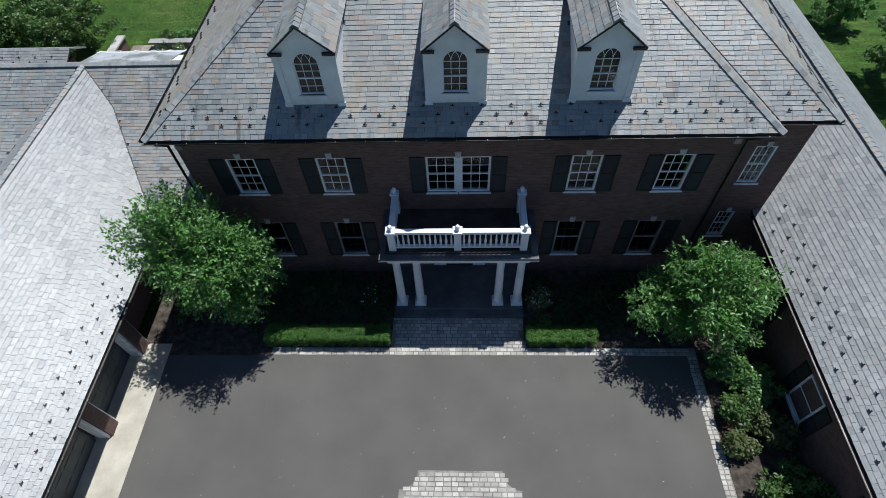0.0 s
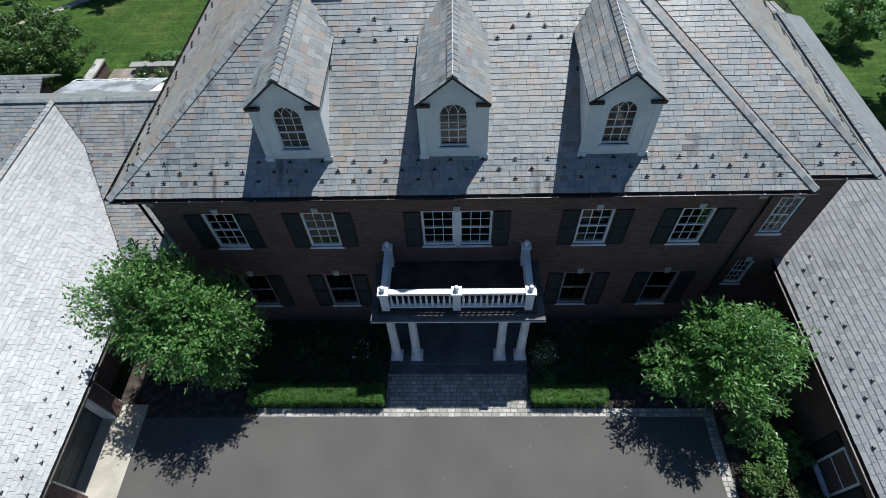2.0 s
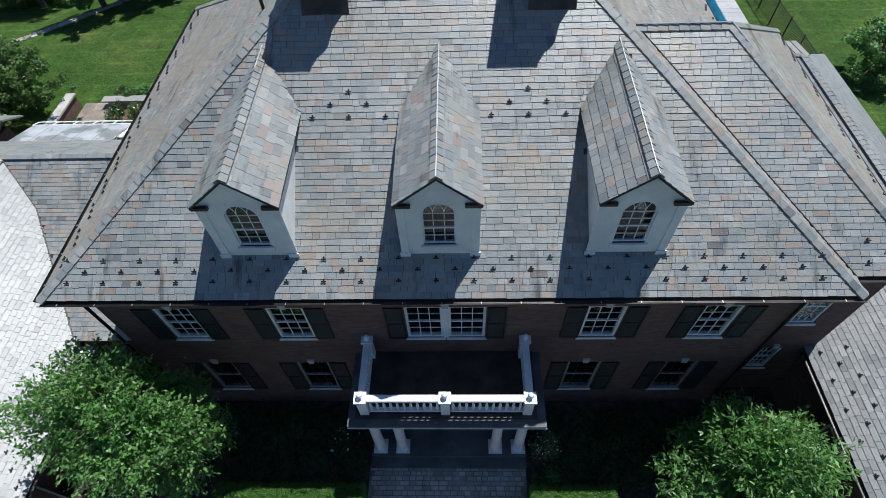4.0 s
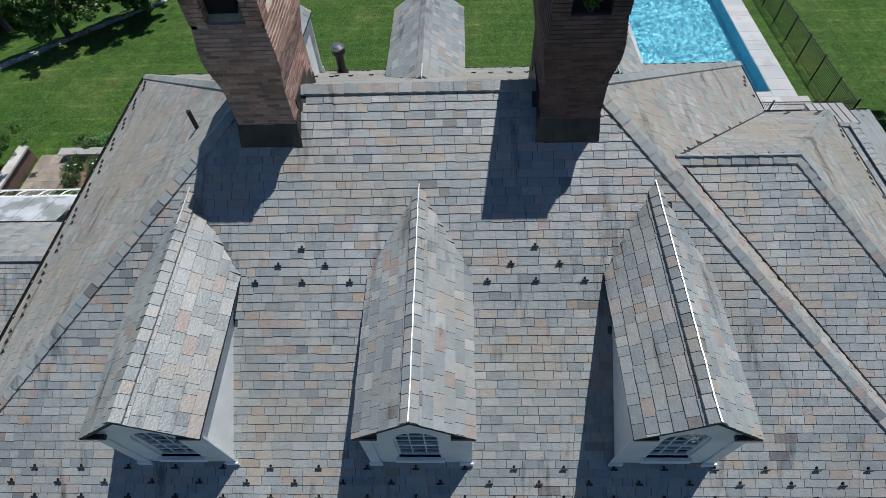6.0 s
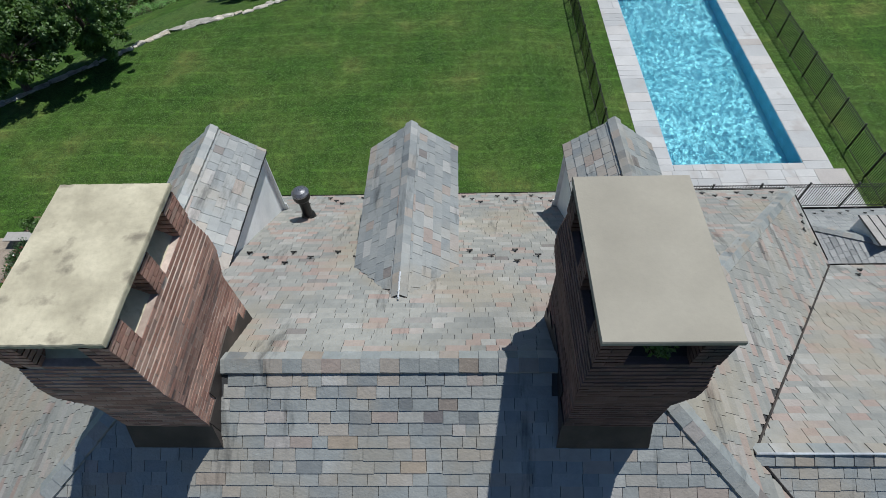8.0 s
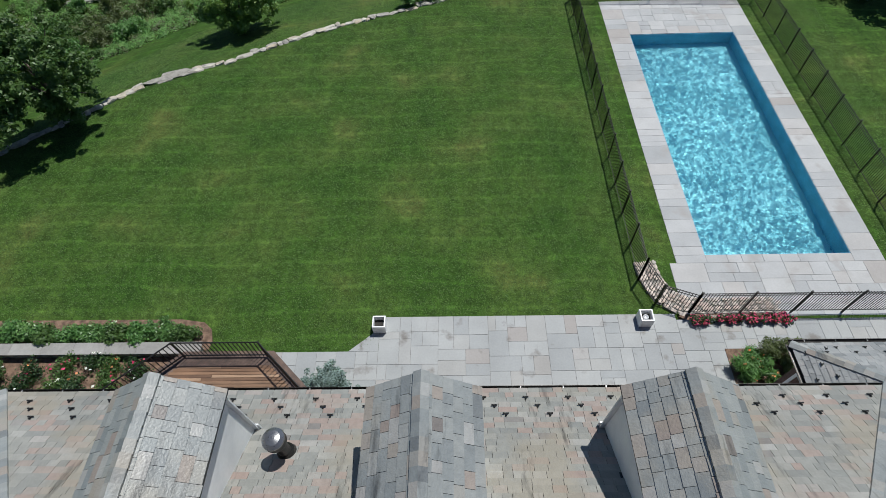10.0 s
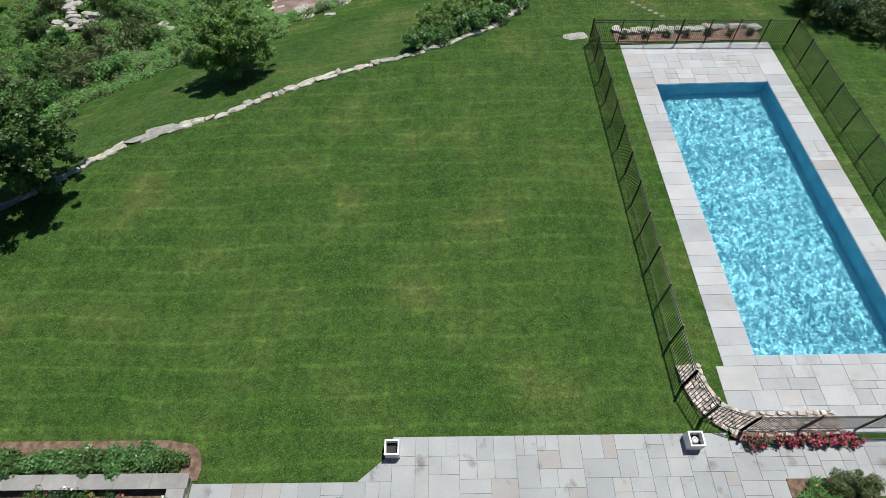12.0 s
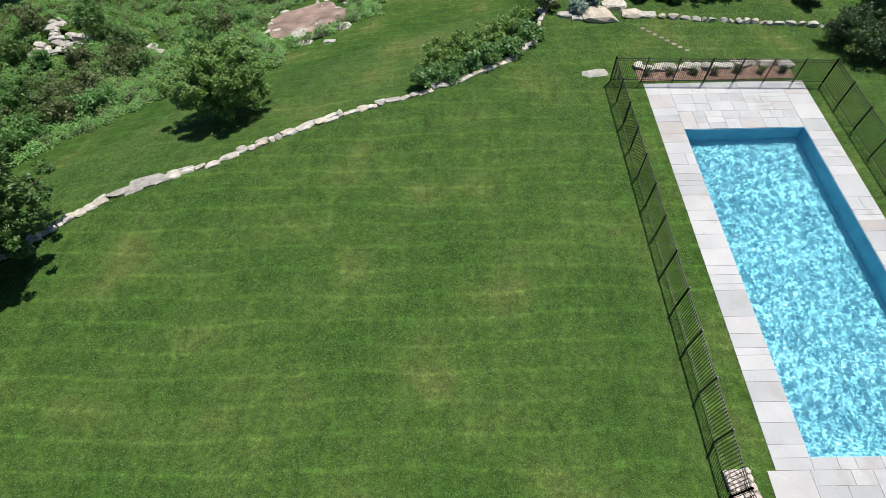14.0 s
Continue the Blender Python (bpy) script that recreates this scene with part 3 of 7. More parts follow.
def grass_material():
    m = surf("grass", [(0, (0.034, 0.078, 0.01)), (0.4, (0.042, 0.085, 0.0122)), (0.75, (0.054, 0.091, 0.0163)), (1, (0.079, 0.099, 0.0238))], "noise", 0.28, 2.2, 0.14, 0.9, 0.6, 18.0, spec=0.15)
    nodes, links = m.node_tree.nodes, m.node_tree.links
    b = nodes["Principled BSDF"]
    old = b.inputs["Base Color"].links[0].from_socket
    geo = nodes.new("ShaderNodeNewGeometry")
    sep = nodes.new("ShaderNodeSeparateXYZ")
    links.new(geo.outputs["Position"], sep.inputs[0])
    wob = nodes.new("ShaderNodeTexNoise")
    wob.inputs["Scale"].default_value = 0.14
    links.new(geo.outputs["Position"], wob.inputs["Vector"])
    ad = nodes.new("ShaderNodeMath")
    ad.operation = "MULTIPLY_ADD"
    ad.inputs[1].default_value = 1.6
    links.new(wob.outputs["Fac"], ad.inputs[0])
    links.new(sep.outputs["Y"], ad.inputs[2])
    ml = nodes.new("ShaderNodeMath")
    ml.operation = "MULTIPLY"
    ml.inputs[1].default_value = 1 / 1.15
    links.new(ad.outputs[0], ml.inputs[0])
    fr = nodes.new("ShaderNodeMath")
    fr.operation = "PINGPONG"
    fr.inputs[1].default_value = 0.5
    links.new(ml.outputs[0], fr.inputs[0])
    mr = nodes.new("ShaderNodeMapRange")
    mr.inputs["From Min"].default_value, mr.inputs["From Max"].default_value = 0.0, 0.12
    mr.inputs["To Min"].default_value, mr.inputs["To Max"].default_value = 1.3, 0.95
    links.new(fr.outputs[0], mr.inputs[0])

    def scaled(col, fac):
        vm = nodes.new("ShaderNodeVectorMath")
        vm.operation = "SCALE"
        links.new(col, vm.inputs[0])
        links.new(fac, vm.inputs["Scale"])
        return vm.outputs[0]

    def speckle(scale, lo, hi):
        nz = nodes.new("ShaderNodeTexNoise")
        nz.inputs["Scale"].default_value, nz.inputs["Detail"].default_value = scale, 2.0
        links.new(geo.outputs["Position"], nz.inputs["Vector"])
        r2 = nodes.new("ShaderNodeMapRange")
        r2.inputs["From Min"].default_value, r2.inputs["From Max"].default_value = 0.3, 0.7
        r2.inputs["To Min"].default_value, r2.inputs["To Max"].default_value = lo, hi
        links.new(nz.outputs["Fac"], r2.inputs[0])
        return r2.outputs[0]

    # fainter wheel marks across the first ones
    ax = nodes.new("ShaderNodeMath")
    ax.operation = "MULTIPLY_ADD"
    ax.inputs[1].default_value = 1.1
    links.new(wob.outputs["Fac"], ax.inputs[0])
    links.new(sep.outputs["X"], ax.inputs[2])
    px = nodes.new("ShaderNodeMath")
    px.operation = "PINGPONG"
    px.inputs[1].default_value = 0.62
    links.new(ax.outputs[0], px.inputs[0])
    mx = nodes.new("ShaderNodeMapRange")
    mx.inputs["From Min"].default_value, mx.inputs["From Max"].default_value = 0.0, 0.2
    mx.inputs["To Min"].default_value, mx.inputs["To Max"].default_value = 1.09, 0.985
    links.new(px.outputs[0], mx.inputs[0])
    col = scaled(scaled(old, mr.outputs[0]), mx.outputs[0])
    col = scaled(col, speckle(26.0, 0.55, 1.45))
    col = scaled(col, speckle(9.0, 0.8, 1.2))
    col = scaled(col, speckle(3.6, 0.76, 1.24))
    col = scaled(col, speckle(1.3, 0.82, 1.18))
    links.new(col, b.inputs["Base Color"])
    return m


m_grass = grass_material()


def build_ground():
    xs = [-1500, -400, -120, -70] + [-45 + i * 1.0 for i in range(91)] + [70, 120, 400, 1500]
    ys = [-1500, -400, -120, -50] + [-24 + i * 1.0 for i in range(101)] + [100, 150, 400, 1500]
    hole = (11.05, 17.3, 21.25, 37.45)
    xs = sorted({*xs, hole[0], hole[1]})
    ys = sorted({*ys, hole[2], hole[3]})
    verts = [(x, y, lawn_height(x, y) - 0.02) for y in ys for x in xs]
    n = len(xs)
    faces = []
    for j in range(len(ys) - 1):
        for i in range(n - 1):
            cx, cy = (xs[i] + xs[i + 1]) / 2, (ys[j] + ys[j + 1]) / 2
            if hole[0] < cx < hole[1] and hole[2] < cy < hole[3]:
                continue
            faces.append((j * n + i, j * n + i + 1, (j + 1) * n + i + 1, (j + 1) * n + i))
    tagged(raw("ground", verts, faces, m_grass), "mown green lawn with faint stripes", "lawn", kind="structure")


build_ground()

# forecourt: asphalt, beds, concrete strip by the garage
tagged(part("road", boxes((-11.2, 8.45, -24, -3.86, -0.3, 0.004)), m_asphalt), "plain grey asphalt forecourt", "driveway", kind="structure")
q = random.Random(27)
bm = bmesh.new()
for _ in range(130):
    x, y, sz = q.uniform(-10.8, 8.2), q.uniform(-13.5, -4.1), q.uniform(0.008, 0.026)
    v = [bm.verts.new((x + sz * math.cos(t), y + sz * 0.7 * math.sin(t), z)) for z in (0.004, 0.012) for t in (0.2, 1.7, 3.2, 4.6)]
    bm.faces.new(v[4:])
    for e in range(4):
        bm.faces.new((v[e], v[(e + 1) % 4], v[4 + (e + 1) % 4], v[4 + e]))
tagged(part("gravel_chips", bm, m_granite), "stray pale stone chips on the asphalt", "gravel", kind="stuff")
tagged(part("pavement", boxes((-12.8, -11.2, -24, -3.4, -0.3, 0.012)), m_concrete), "pale concrete strip before the garage doors", "pavement", kind="structure")
bm = boxes((-12.4, -7.2, -3.88, -3.54, -0.3, 0.008), (-12.4, -2.62, -3.54, 0.0, -0.3, 0.0085), (2.5, 11.3, -3.55, 0.5, -0.3, 0.012), (8.8, 11.3, -24, -3.55, -0.3, 0.016))
tagged(part("planting_bed", bm, m_mulch), "dark mulch bed along the house front", "planting bed", kind="structure")

# ---- main house ----
EZ, SL = 7.82, 0.686
house = thing("house", "large brick house with a grey slate hip roof", "house")
HX0, HX1, HY0, HY1 = -9.55, 9.5, -0.52, 12.53
CY = 5.915
RISE = (CY - HY0) * SL
RZ = EZ + RISE
SLB = RISE / (HY1 - CY)
RX0, RX1 = HX0 + (CY - HY0), HX1 - (CY - HY0)
f_front = ([(HX0, HY0), (HX1, HY0), (RX1, CY), (RX0, CY)], (EZ - SL * HY0, 0, SL))
f_back = ([(HX1, HY1), (HX0, HY1), (RX0, CY), (RX1, CY)], (EZ + SLB * HY1, 0, -SLB))
f_left = ([(HX0, HY1), (HX0, HY0), (RX0, CY)], (EZ - SL * HX0, SL, 0))
f_right = ([(HX1, HY0), (HX1, HY1), (RX1, CY)], (EZ + SL * HX1, -SL, 0))
# the set-back wing, whose roof dies into the main roof
WX, WY0, WY1, WR, WRX = 11.35, 0.0, 10.15, 11.12, 6.94
WCY = (WY0 + WY1) / 2
ws = (WR - EZ) / (WCY - WY0)
wh = (WR - EZ) / (WX - WRX)
kx = (WR - EZ) / SL
g_front = ([(HX1, WY0), (WX, WY0), (WRX, WCY), (HX1 - kx, WCY)], (EZ - ws * WY0, 0, ws))
g_back = ([(WX, WY1), (HX1, WY1), (HX1 - kx, WCY), (WRX, WCY)], (EZ + ws * WY1, 0, -ws))
g_right = ([(WX, WY0), (WX, WY1), (WRX, WCY)], (EZ + wh * WX, -wh, 0))
roof = roof_shell([f[0] for f in (f_front, f_back, f_left, f_right, g_front, g_back, g_right)], [f[1] for f in (f_front, f_back, f_left, f_right, g_front, g_back, g_right)], house, label="steep hip roof of weathered grey slate")

DORMERS = [-4.24, -0.05, 4.15]
REAR_DORMERS = [-4.28, -0.1, 4.02]


def in_dormer(x, y):
    for c in DORMERS:
        if abs(x - c) < 0.72 and 0.45 < y < 2.9:
            return True
        if abs(x - c) < 0.6 * (4.2 - y) and 2.9 <= y < 4.2:
            return True
    for c in REAR_DORMERS:
        if abs(x - c) < 0.72 and 9.1 < y < 11.5:
            return True
    for c in (-2.73, 2.6):
        if abs(x - c) < 0.45 and 5.2 < y < 6.8:
            return True
    return False


def under_wing(x, y):
    return WY0 < y < WY1 and min(EZ + ws * (y - WY0), EZ + ws * (WY1 - y)) > EZ + SL * (HX1 - x) + 0.02


BANDS = lambda x, y: 3.4 < y < 5.0 and -1.9 < x < 3.6
slates(*f_front, roof, near=BANDS, skip=in_dormer)
slates(*f_back, roof, skip=in_dormer, mat=m_slate_lichen_lit)
slates(*f_left, roof, mat=m_slate_lichen_lit)
slates(*f_right, roof, skip=under_wing, mat=m_slate_lichen_lit)
slates(*g_front, roof)
slates(*g_back, roof, mat=m_slate_lichen_lit)
slates(*g_right, roof, mat=m_slate_lichen_lit)
for p, q in (((HX0, HY0, EZ), (RX0, CY, RZ)), ((HX1, HY0, EZ), (RX1, CY, RZ)), ((HX0, HY1, EZ), (RX0, CY, RZ)), ((HX1, HY1, EZ), (RX1, CY, RZ)),
             ((RX0, CY, RZ), (RX1, CY, RZ)), ((HX1 - kx, WCY, WR), (WRX, WCY, WR)), ((WX, WY0, EZ), (WRX, WCY, WR)), ((WX, WY1, EZ), (WRX, WCY, WR))):
    ridge_caps(p, q, roof, sag=(SL if abs(p[2] - q[2]) < 0.01 else 0.47), pieces=(p[1] == HY0 or p[2] == RZ))

bm = bmesh.new()
pipe(bm, [(HX1 - kx, WCY - 0.02, WR + 0.075), (WRX, WCY - 0.02, WR + 0.075)], 0.016, 5)
pipe(bm, [(WRX, WCY, WR + 0.07), (WRX + 0.35, WCY - 0.4, WR - 0.2)], 0.022, 5)
part("ridge_flashing", bm, m_galv, roof, "bright metal strip on the ridge")

# walls
FRONT = [(-7.66, -6.68), (-4.68, -3.68), (-1.07, 1.07), (3.66, 4.66), (6.6, 7.58)]
UP_Z, LOW_Z = (4.88, 6.54), (1.22, 3.26)
holes = [(a, b, *UP_Z) for a, b in FRONT] + [(a, b, *LOW_Z) for a, b in FRONT if a != -1.07] + [(-1.05, 1.05, 0.33, 2.75)]
part("wall", wall(-9.05, 9.0, 0, 7.6, 0.3, holes), m_brick, house, "dark red brick front wall")
part("wall", wall(9.0, 11.15, 0, 7.6, 0.3, [(9.66, 10.38, 4.68, 6.38), (9.68, 10.3, 1.72, 3.14)]), m_brick, house, "", Matrix.Translation((0, 0.5, 0)))
for bx in ((-9.05, -8.75, 0.3, 12.05, 0, 7.6), (8.7, 9.0, 0.3, 0.5, 0, 7.6), (10.85, 11.15, 0.8, 9.65, 0, 7.6), (-8.75, 9.0, 11.75, 12.05, 0, 7.6), (9.0, 10.85, 9.35, 9.65, 0, 7.6), (8.7, 9.0, 9.65, 11.75, 0, 7.6)):
    part("wall", boxes(bx), m_brick, house)
for bx in ((-8.74, 8.69, 0.31, 11.74, 3.62, 3.9), (-8.74, 8.69, 0.31, 11.74, 7.3, 7.5)):
    part("floor_slab", boxes(bx), m_dark, house)
part("inner_wall", boxes((-8.74, 8.69, 3.0, 3.1, 0, 3.62)), m_plaster, house)
part("inner_wall", boxes((-8.74, 8.69, 3.0, 3.1, 3.9, 7.3)), m_plaster, house)
for (a, b) in FRONT:
    for z0, z1 in (UP_Z, LOW_Z):
        if a == -1.07:
            if z0 == UP_Z[0]:
                window(house, Matrix.Translation((a, 0.03, z0)), 1.0, z1 - z0, 3, 4)
                window(house, Matrix.Translation((b - 1.0, 0.03, z0)), 1.0, z1 - z0, 3, 4)
                part("mullion", boxes((-0.075, 0.075, 0.0, 0.13, z0, z1)), m_white, house)
        else:
            # lower sashes grey and bars dark, painting in the ground-floor shade
            window(house, Matrix.Translation((a, 0.03, z0)), b - a, z1 - z0, 3, 4, bars=m_white if z0 == UP_Z[0] else m_shutter, sash=None if z0 == UP_Z[0] else m_sash_shaded)
        if not (a == -1.07 and z0 == LOW_Z[0]):
            for x in (a - 0.53, b + 0.03):
                shutter(house, Matrix.Translation((x, -0.004, z0)), 0.5, z1 - z0)
            cx = (a + b) / 2
            bm = bmesh.new()
            v = [bm.verts.new(p) for y in (-0.05, 0.0) for p in ((cx - 0.075, y, z1 + 0.0), (cx + 0.075, y, z1 + 0.0), (cx + 0.11, y, z1 + 0.24), (cx - 0.11, y, z1 + 0.24))]
            for q in ((0, 1, 2, 3), (7, 6, 5, 4), (0, 4, 5, 1), (1, 5, 6, 2), (2, 6, 7, 3), (3, 7, 4, 0)):
                bm.faces.new([v[i] for i in q])
            part("keystone", bm, m_stone, house)
window(house, Matrix.Translation((9.66, 0.53, 4.68)), 0.72, 1.7, 3, 4)
window(house, Matrix.Translation((9.68, 0.53, 1.72)), 0.62, 1.42, 3, 4)
for cx, z in ((10.02, 6.38), (9.99, 3.14)):
    part("keystone", boxes((cx - 0.09, cx + 0.09, 0.45, 0.5, z, z + 0.22)), m_stone, house)

# eaves: soffit, fascia, gutter with hangers
bm = boxes((HX0 + 0.02, HX1 - 0.02, HY0 + 0.08, 0.0, EZ - 0.2, EZ - 0.1), (HX0 + 0.06, -9.05, 0.0, HY1 - 0.06, EZ - 0.2, EZ - 0.1), (9.0, HX1 - 0.04, 9.7, HY1 - 0.06, EZ - 0.2, EZ - 0.1),
           (-9.05, 9.0, 12.05, HY1 - 0.08, EZ - 0.2, EZ - 0.1), (9.55, WX - 0.05, WY0 + 0.08, 0.5, EZ - 0.2, EZ - 0.1), (11.15, WX - 0.05, 0.5, WY1 - 0.1, EZ - 0.2, EZ - 0.1),
           (-9.05, 9.0, -0.12, -0.0, EZ - 0.38, EZ - 0.2))
part("soffit", bm, m_stone, house, "pale stone-coloured eaves cornice")


def gutter(p, q, out, parent, z=EZ, hang=0.87, k0=1.0):
    """A half-round gutter with pale hangers, from p to q in plan; out: the way it faces."""
    p, q, out = Vector((*p, z - 0.03)), Vector((*q, z - 0.03)), Vector((*out, 0))
    d = (q - p)
    verts, faces = [], []
    arc = [(0.01 + 0.065 * k0 * (1 - math.cos(a)), -0.065 * math.sin(a)) for a in [math.pi * i / 8 for i in range(9)]]
    for e in (p, q):
        verts += [e + out * a + Vector((0, 0, b)) for a, b in arc]
    for i in range(8):
        faces.append((i, i + 1, 9 + i + 1, 9 + i))
    for e in (p, q):
        j = len(verts)
        verts += [e + out * (0.02 + 0.13 * k0) + Vector((0, 0, 0.012)), e + out * (0.02 + 0.115 * k0) + Vector((0, 0, 0.012)), e + out * (0.02 + 0.115 * k0) + Vector((0, 0, -0.008)), e + out * (0.02 + 0.13 * k0) + Vector((0, 0, -0.008))]
    k = len(verts) - 8
    faces += [(k, k + 1, k + 5, k + 4), (k + 3, k, k + 4, k + 7), (k + 2, k + 3, k + 7, k + 6)]
    g = raw("gutter", verts, faces, m_gutter, parent)
    n = int(d.length / hang)
    bm = bmesh.new()
    for i in range(n):
        c = p + d * ((i + 0.5) / n) + out * 0.1 * k0
        box(bm, c.x - 0.011, c.x + 0.011, c.y - 0.03, c.y + 0.03, c.z - 0.012, c.z - 0.003)
    tagged(part("gutter_hanger", bm, m_hanger, g), kind="stuff")
    return g


gutter((HX0, HY0), (HX1, HY0), (0, -1), house)
gutter((HX1, HY1), (HX0, HY1), (0, 1), house, k0=0.45)
gutter((HX0, HY1), (HX0, HY0), (-1, 0), house)
gutter((HX1 + 0.12, WY0), (WX, WY0), (0, -1), house)
gutter((WX, WY0), (WX, WY1), (1, 0), house, k0=0.45)
gutter((WX, WY1), (HX1, WY1), (0, 1), house, k0=0.45)
gutter((HX1, WY1 + 0.2), (HX1, HY1), (1, 0), house, k0=0.45)


# ---- low garage wing and connecting wing ----
garage = thing("garage_wing", "low brick garage wing with a pale slate roof", "garage", at=(0, 0, 0))
GE, GEX, GRX, GS = 2.7, -11.75, -16.0, 0.67
GRZ = GE + (GEX - GRX) * GS
gf_right = ([(GEX, -24), (GEX, 0.05), (-12.2, 0.9), (-14.54, 5.27), (GRX, 6.9), (GRX, -24)], (GE + GS * GEX, -GS, 0))
gf_left = ([(GRX, 6.9), (-17.46, 5.27), (-19.8, 0.9), (2 * GRX - GEX, 0.05), (2 * GRX - GEX, -24), (GRX, -24)], (GRZ - GS * GRX, GS, 0))
c_up = ([(-28, 5.27), (-9.0, 5.27), (-9.0, 6.9), (-28, 6.9)], (5.55 - 0.6 * 6.9, 0, 0.6))
c_low = ([(-28, 0.9), (-9.05, 0.9), (-9.05, 5.27), (-28, 5.27)], (4.572 - 0.36 * 5.27, 0, 0.36))
c_back = ([(-9.0, 9.6), (-28, 9.6), (-28, 6.9), (-9.0, 6.9)], (5.55 + 0.62 * 6.9, 0, -0.62))
fs = (gf_right, gf_left, c_up, c_low, c_back)
groof = roof_shell([f[0] for f in fs], [f[1] for f in fs], garage, label="pale slate roof")
slates(*gf_right, groof, mat=m_slate_pale)
slates(*gf_left, groof, mat=m_slate_pale)
clear = lambda x, y: GEX > x > 2 * GRX - GEX and GRZ - GS * abs(x - GRX) > (5.55 - 0.6 * (6.9 - y) if y > 5.27 else 4.572 - 0.36 * (5.27 - y)) + 0.02
slates(*c_up, groof, skip=clear)
slates(*c_low, groof, skip=clear)
slates(*c_back, groof)
ridge_caps((GRX, -24, GRZ), (GRX, 6.9, GRZ), groof)
ridge_caps((-28, 6.9, 5.57), (-9.0, 6.9, 5.57), groof)
part("wall", boxes((-20, -12.8, -23.8, 6.5, 0, 2.55), (-27.5, -9.06, 1.4, 9.4, 0, 2.85)), m_brick, garage)
gutter((GEX, -24), (GEX, 0.9), (1, 0), garage, GE)

# ---- low east wing ----
east = thing("east_wing", "low brick side wing with a slate roof", "wing")
EE, EEX, ERX = 3.2, 10.87, 14.27
ES = 0.67
ERZ = EE + (ERX - EEX) * ES
EN = 15.6
ef_left = ([(EEX, EN), (EEX, -24), (ERX, -24), (ERX, EN - 3.4)], (EE - ES * EEX, ES, 0))
ef_right = ([(2 * ERX - EEX, -24), (2 * ERX - EEX, EN), (ERX, EN - 3.4), (ERX, -24)], (EE + ES * (2 * ERX - EEX), -ES, 0))
ef_north = ([(2 * ERX - EEX, EN), (EEX, EN), (ERX, EN - 3.4)], (EE + ES * EN, 0, -ES))
fs = (ef_left, ef_right, ef_north)
eroof = roof_shell([f[0] for f in fs], [f[1] for f in fs], east, label="slate hip roof")
inwing = lambda x, y: x < 11.15 and 0.5 < y < 9.65
for f in fs:
    slates(*f, eroof, skip=inwing, mat=m_slate_pale)
ridge_caps((ERX, -24, ERZ), (ERX, EN - 3.4, ERZ), eroof)
ridge_caps((EEX, EN, EE), (ERX, EN - 3.4, ERZ), eroof)
part("wall", boxes((11.3, 17.2, -23.8, 0.49, 0, 3.1), (11.16, 17.2, 0.49, 15.1, 0, 3.1)), m_brick, east)
gutter((EEX, 0.3), (EEX, -24), (-1, 0), east, EE)
gutter((EEX, EN), (2 * ERX - EEX, EN), (0, 1), east, EE)
gutter((EEX, 12.2), (EEX, EN), (-1, 0), east, EE)

# ---- portico ----
m_darkstone = surf("dark_bluestone", [(0, (0.07, 0.075, 0.08)), (1, (0.11, 0.115, 0.12))], amount=0.2, rough=0.7)
m_lead = surf("lead_sheet", [(0, (0.075, 0.075, 0.075)), (1, (0.12, 0.12, 0.118))], amount=0.2, rough=0.6, bump=0.1)
portico = thing("portico", "white columned entrance portico with a balustraded roof", "portico")
part("floor", boxes((-2.55, 2.5, -1.98, -0.004, 0, 0.33)), m_darkstone, portico)
part("step", boxes((-2.55, 2.5, -2.28, -1.98, 0, 0.17)), m_darkstone, portico)
for x in (-2.26, -1.53, 1.5, 2.24):
    bm = bmesh.new()
    box(bm, x - 0.22, x + 0.22, -1.89, -1.45, 0.33, 0.42)
    lathe(bm, [(0.2, 0.42), (0.2, 0.47), (0.165, 0.5), (0.16, 1.2), (0.135, 3.15), (0.165, 3.18), (0.165, 3.22)], x, -1.67)
    box(bm, x - 0.19, x + 0.19, -1.86, -1.48, 3.22, 3.3)
    part("column", bm, m_white, portico)
part("entablature", boxes((-2.5, 2.46, -1.92, -0.004, 3.3, 3.72), (-2.6, 2.56, -2.03, -0.004, 3.72, 3.8)), m_white, portico)
part("cornice", boxes((-2.72, 2.7, -2.2, -0.004, 3.8, 3.92)), m_lead, portico, "dark lead-covered cornice")
part("cornice_edge", boxes((-2.73, 2.71, -2.215, -2.2, 3.8, 3.84)), m_white, portico, "thin white cornice edge")
part("roof_deck", boxes((-2.5, 2.46, -1.97, -0.006, 3.92, 4.0)), m_flash, portico)
for x, y in ((-2.24, -1.79), (-0.03, -1.79), (2.18, -1.79), (-2.22, -0.12), (2.18, -0.12)):
    bm = bmesh.new()
    box(bm, x - 0.12, x + 0.12, y - 0.11, y + 0.11, 4.0, 4.92)
    box(bm, x - 0.16, x + 0.16, y - 0.115, y + 0.16, 4.92, 5.0) if y > -1 else box(bm, x - 0.16, x + 0.16, y - 0.16, y + 0.16, 4.92, 5.0)
    lathe(bm, [(0.055, 5.0), (0.045, 5.05), (0.08, 5.1), (0.085, 5.15), (0.06, 5.21), (0.01, 5.24)], x, y, 12)
    part("post", bm, m_white, portico)
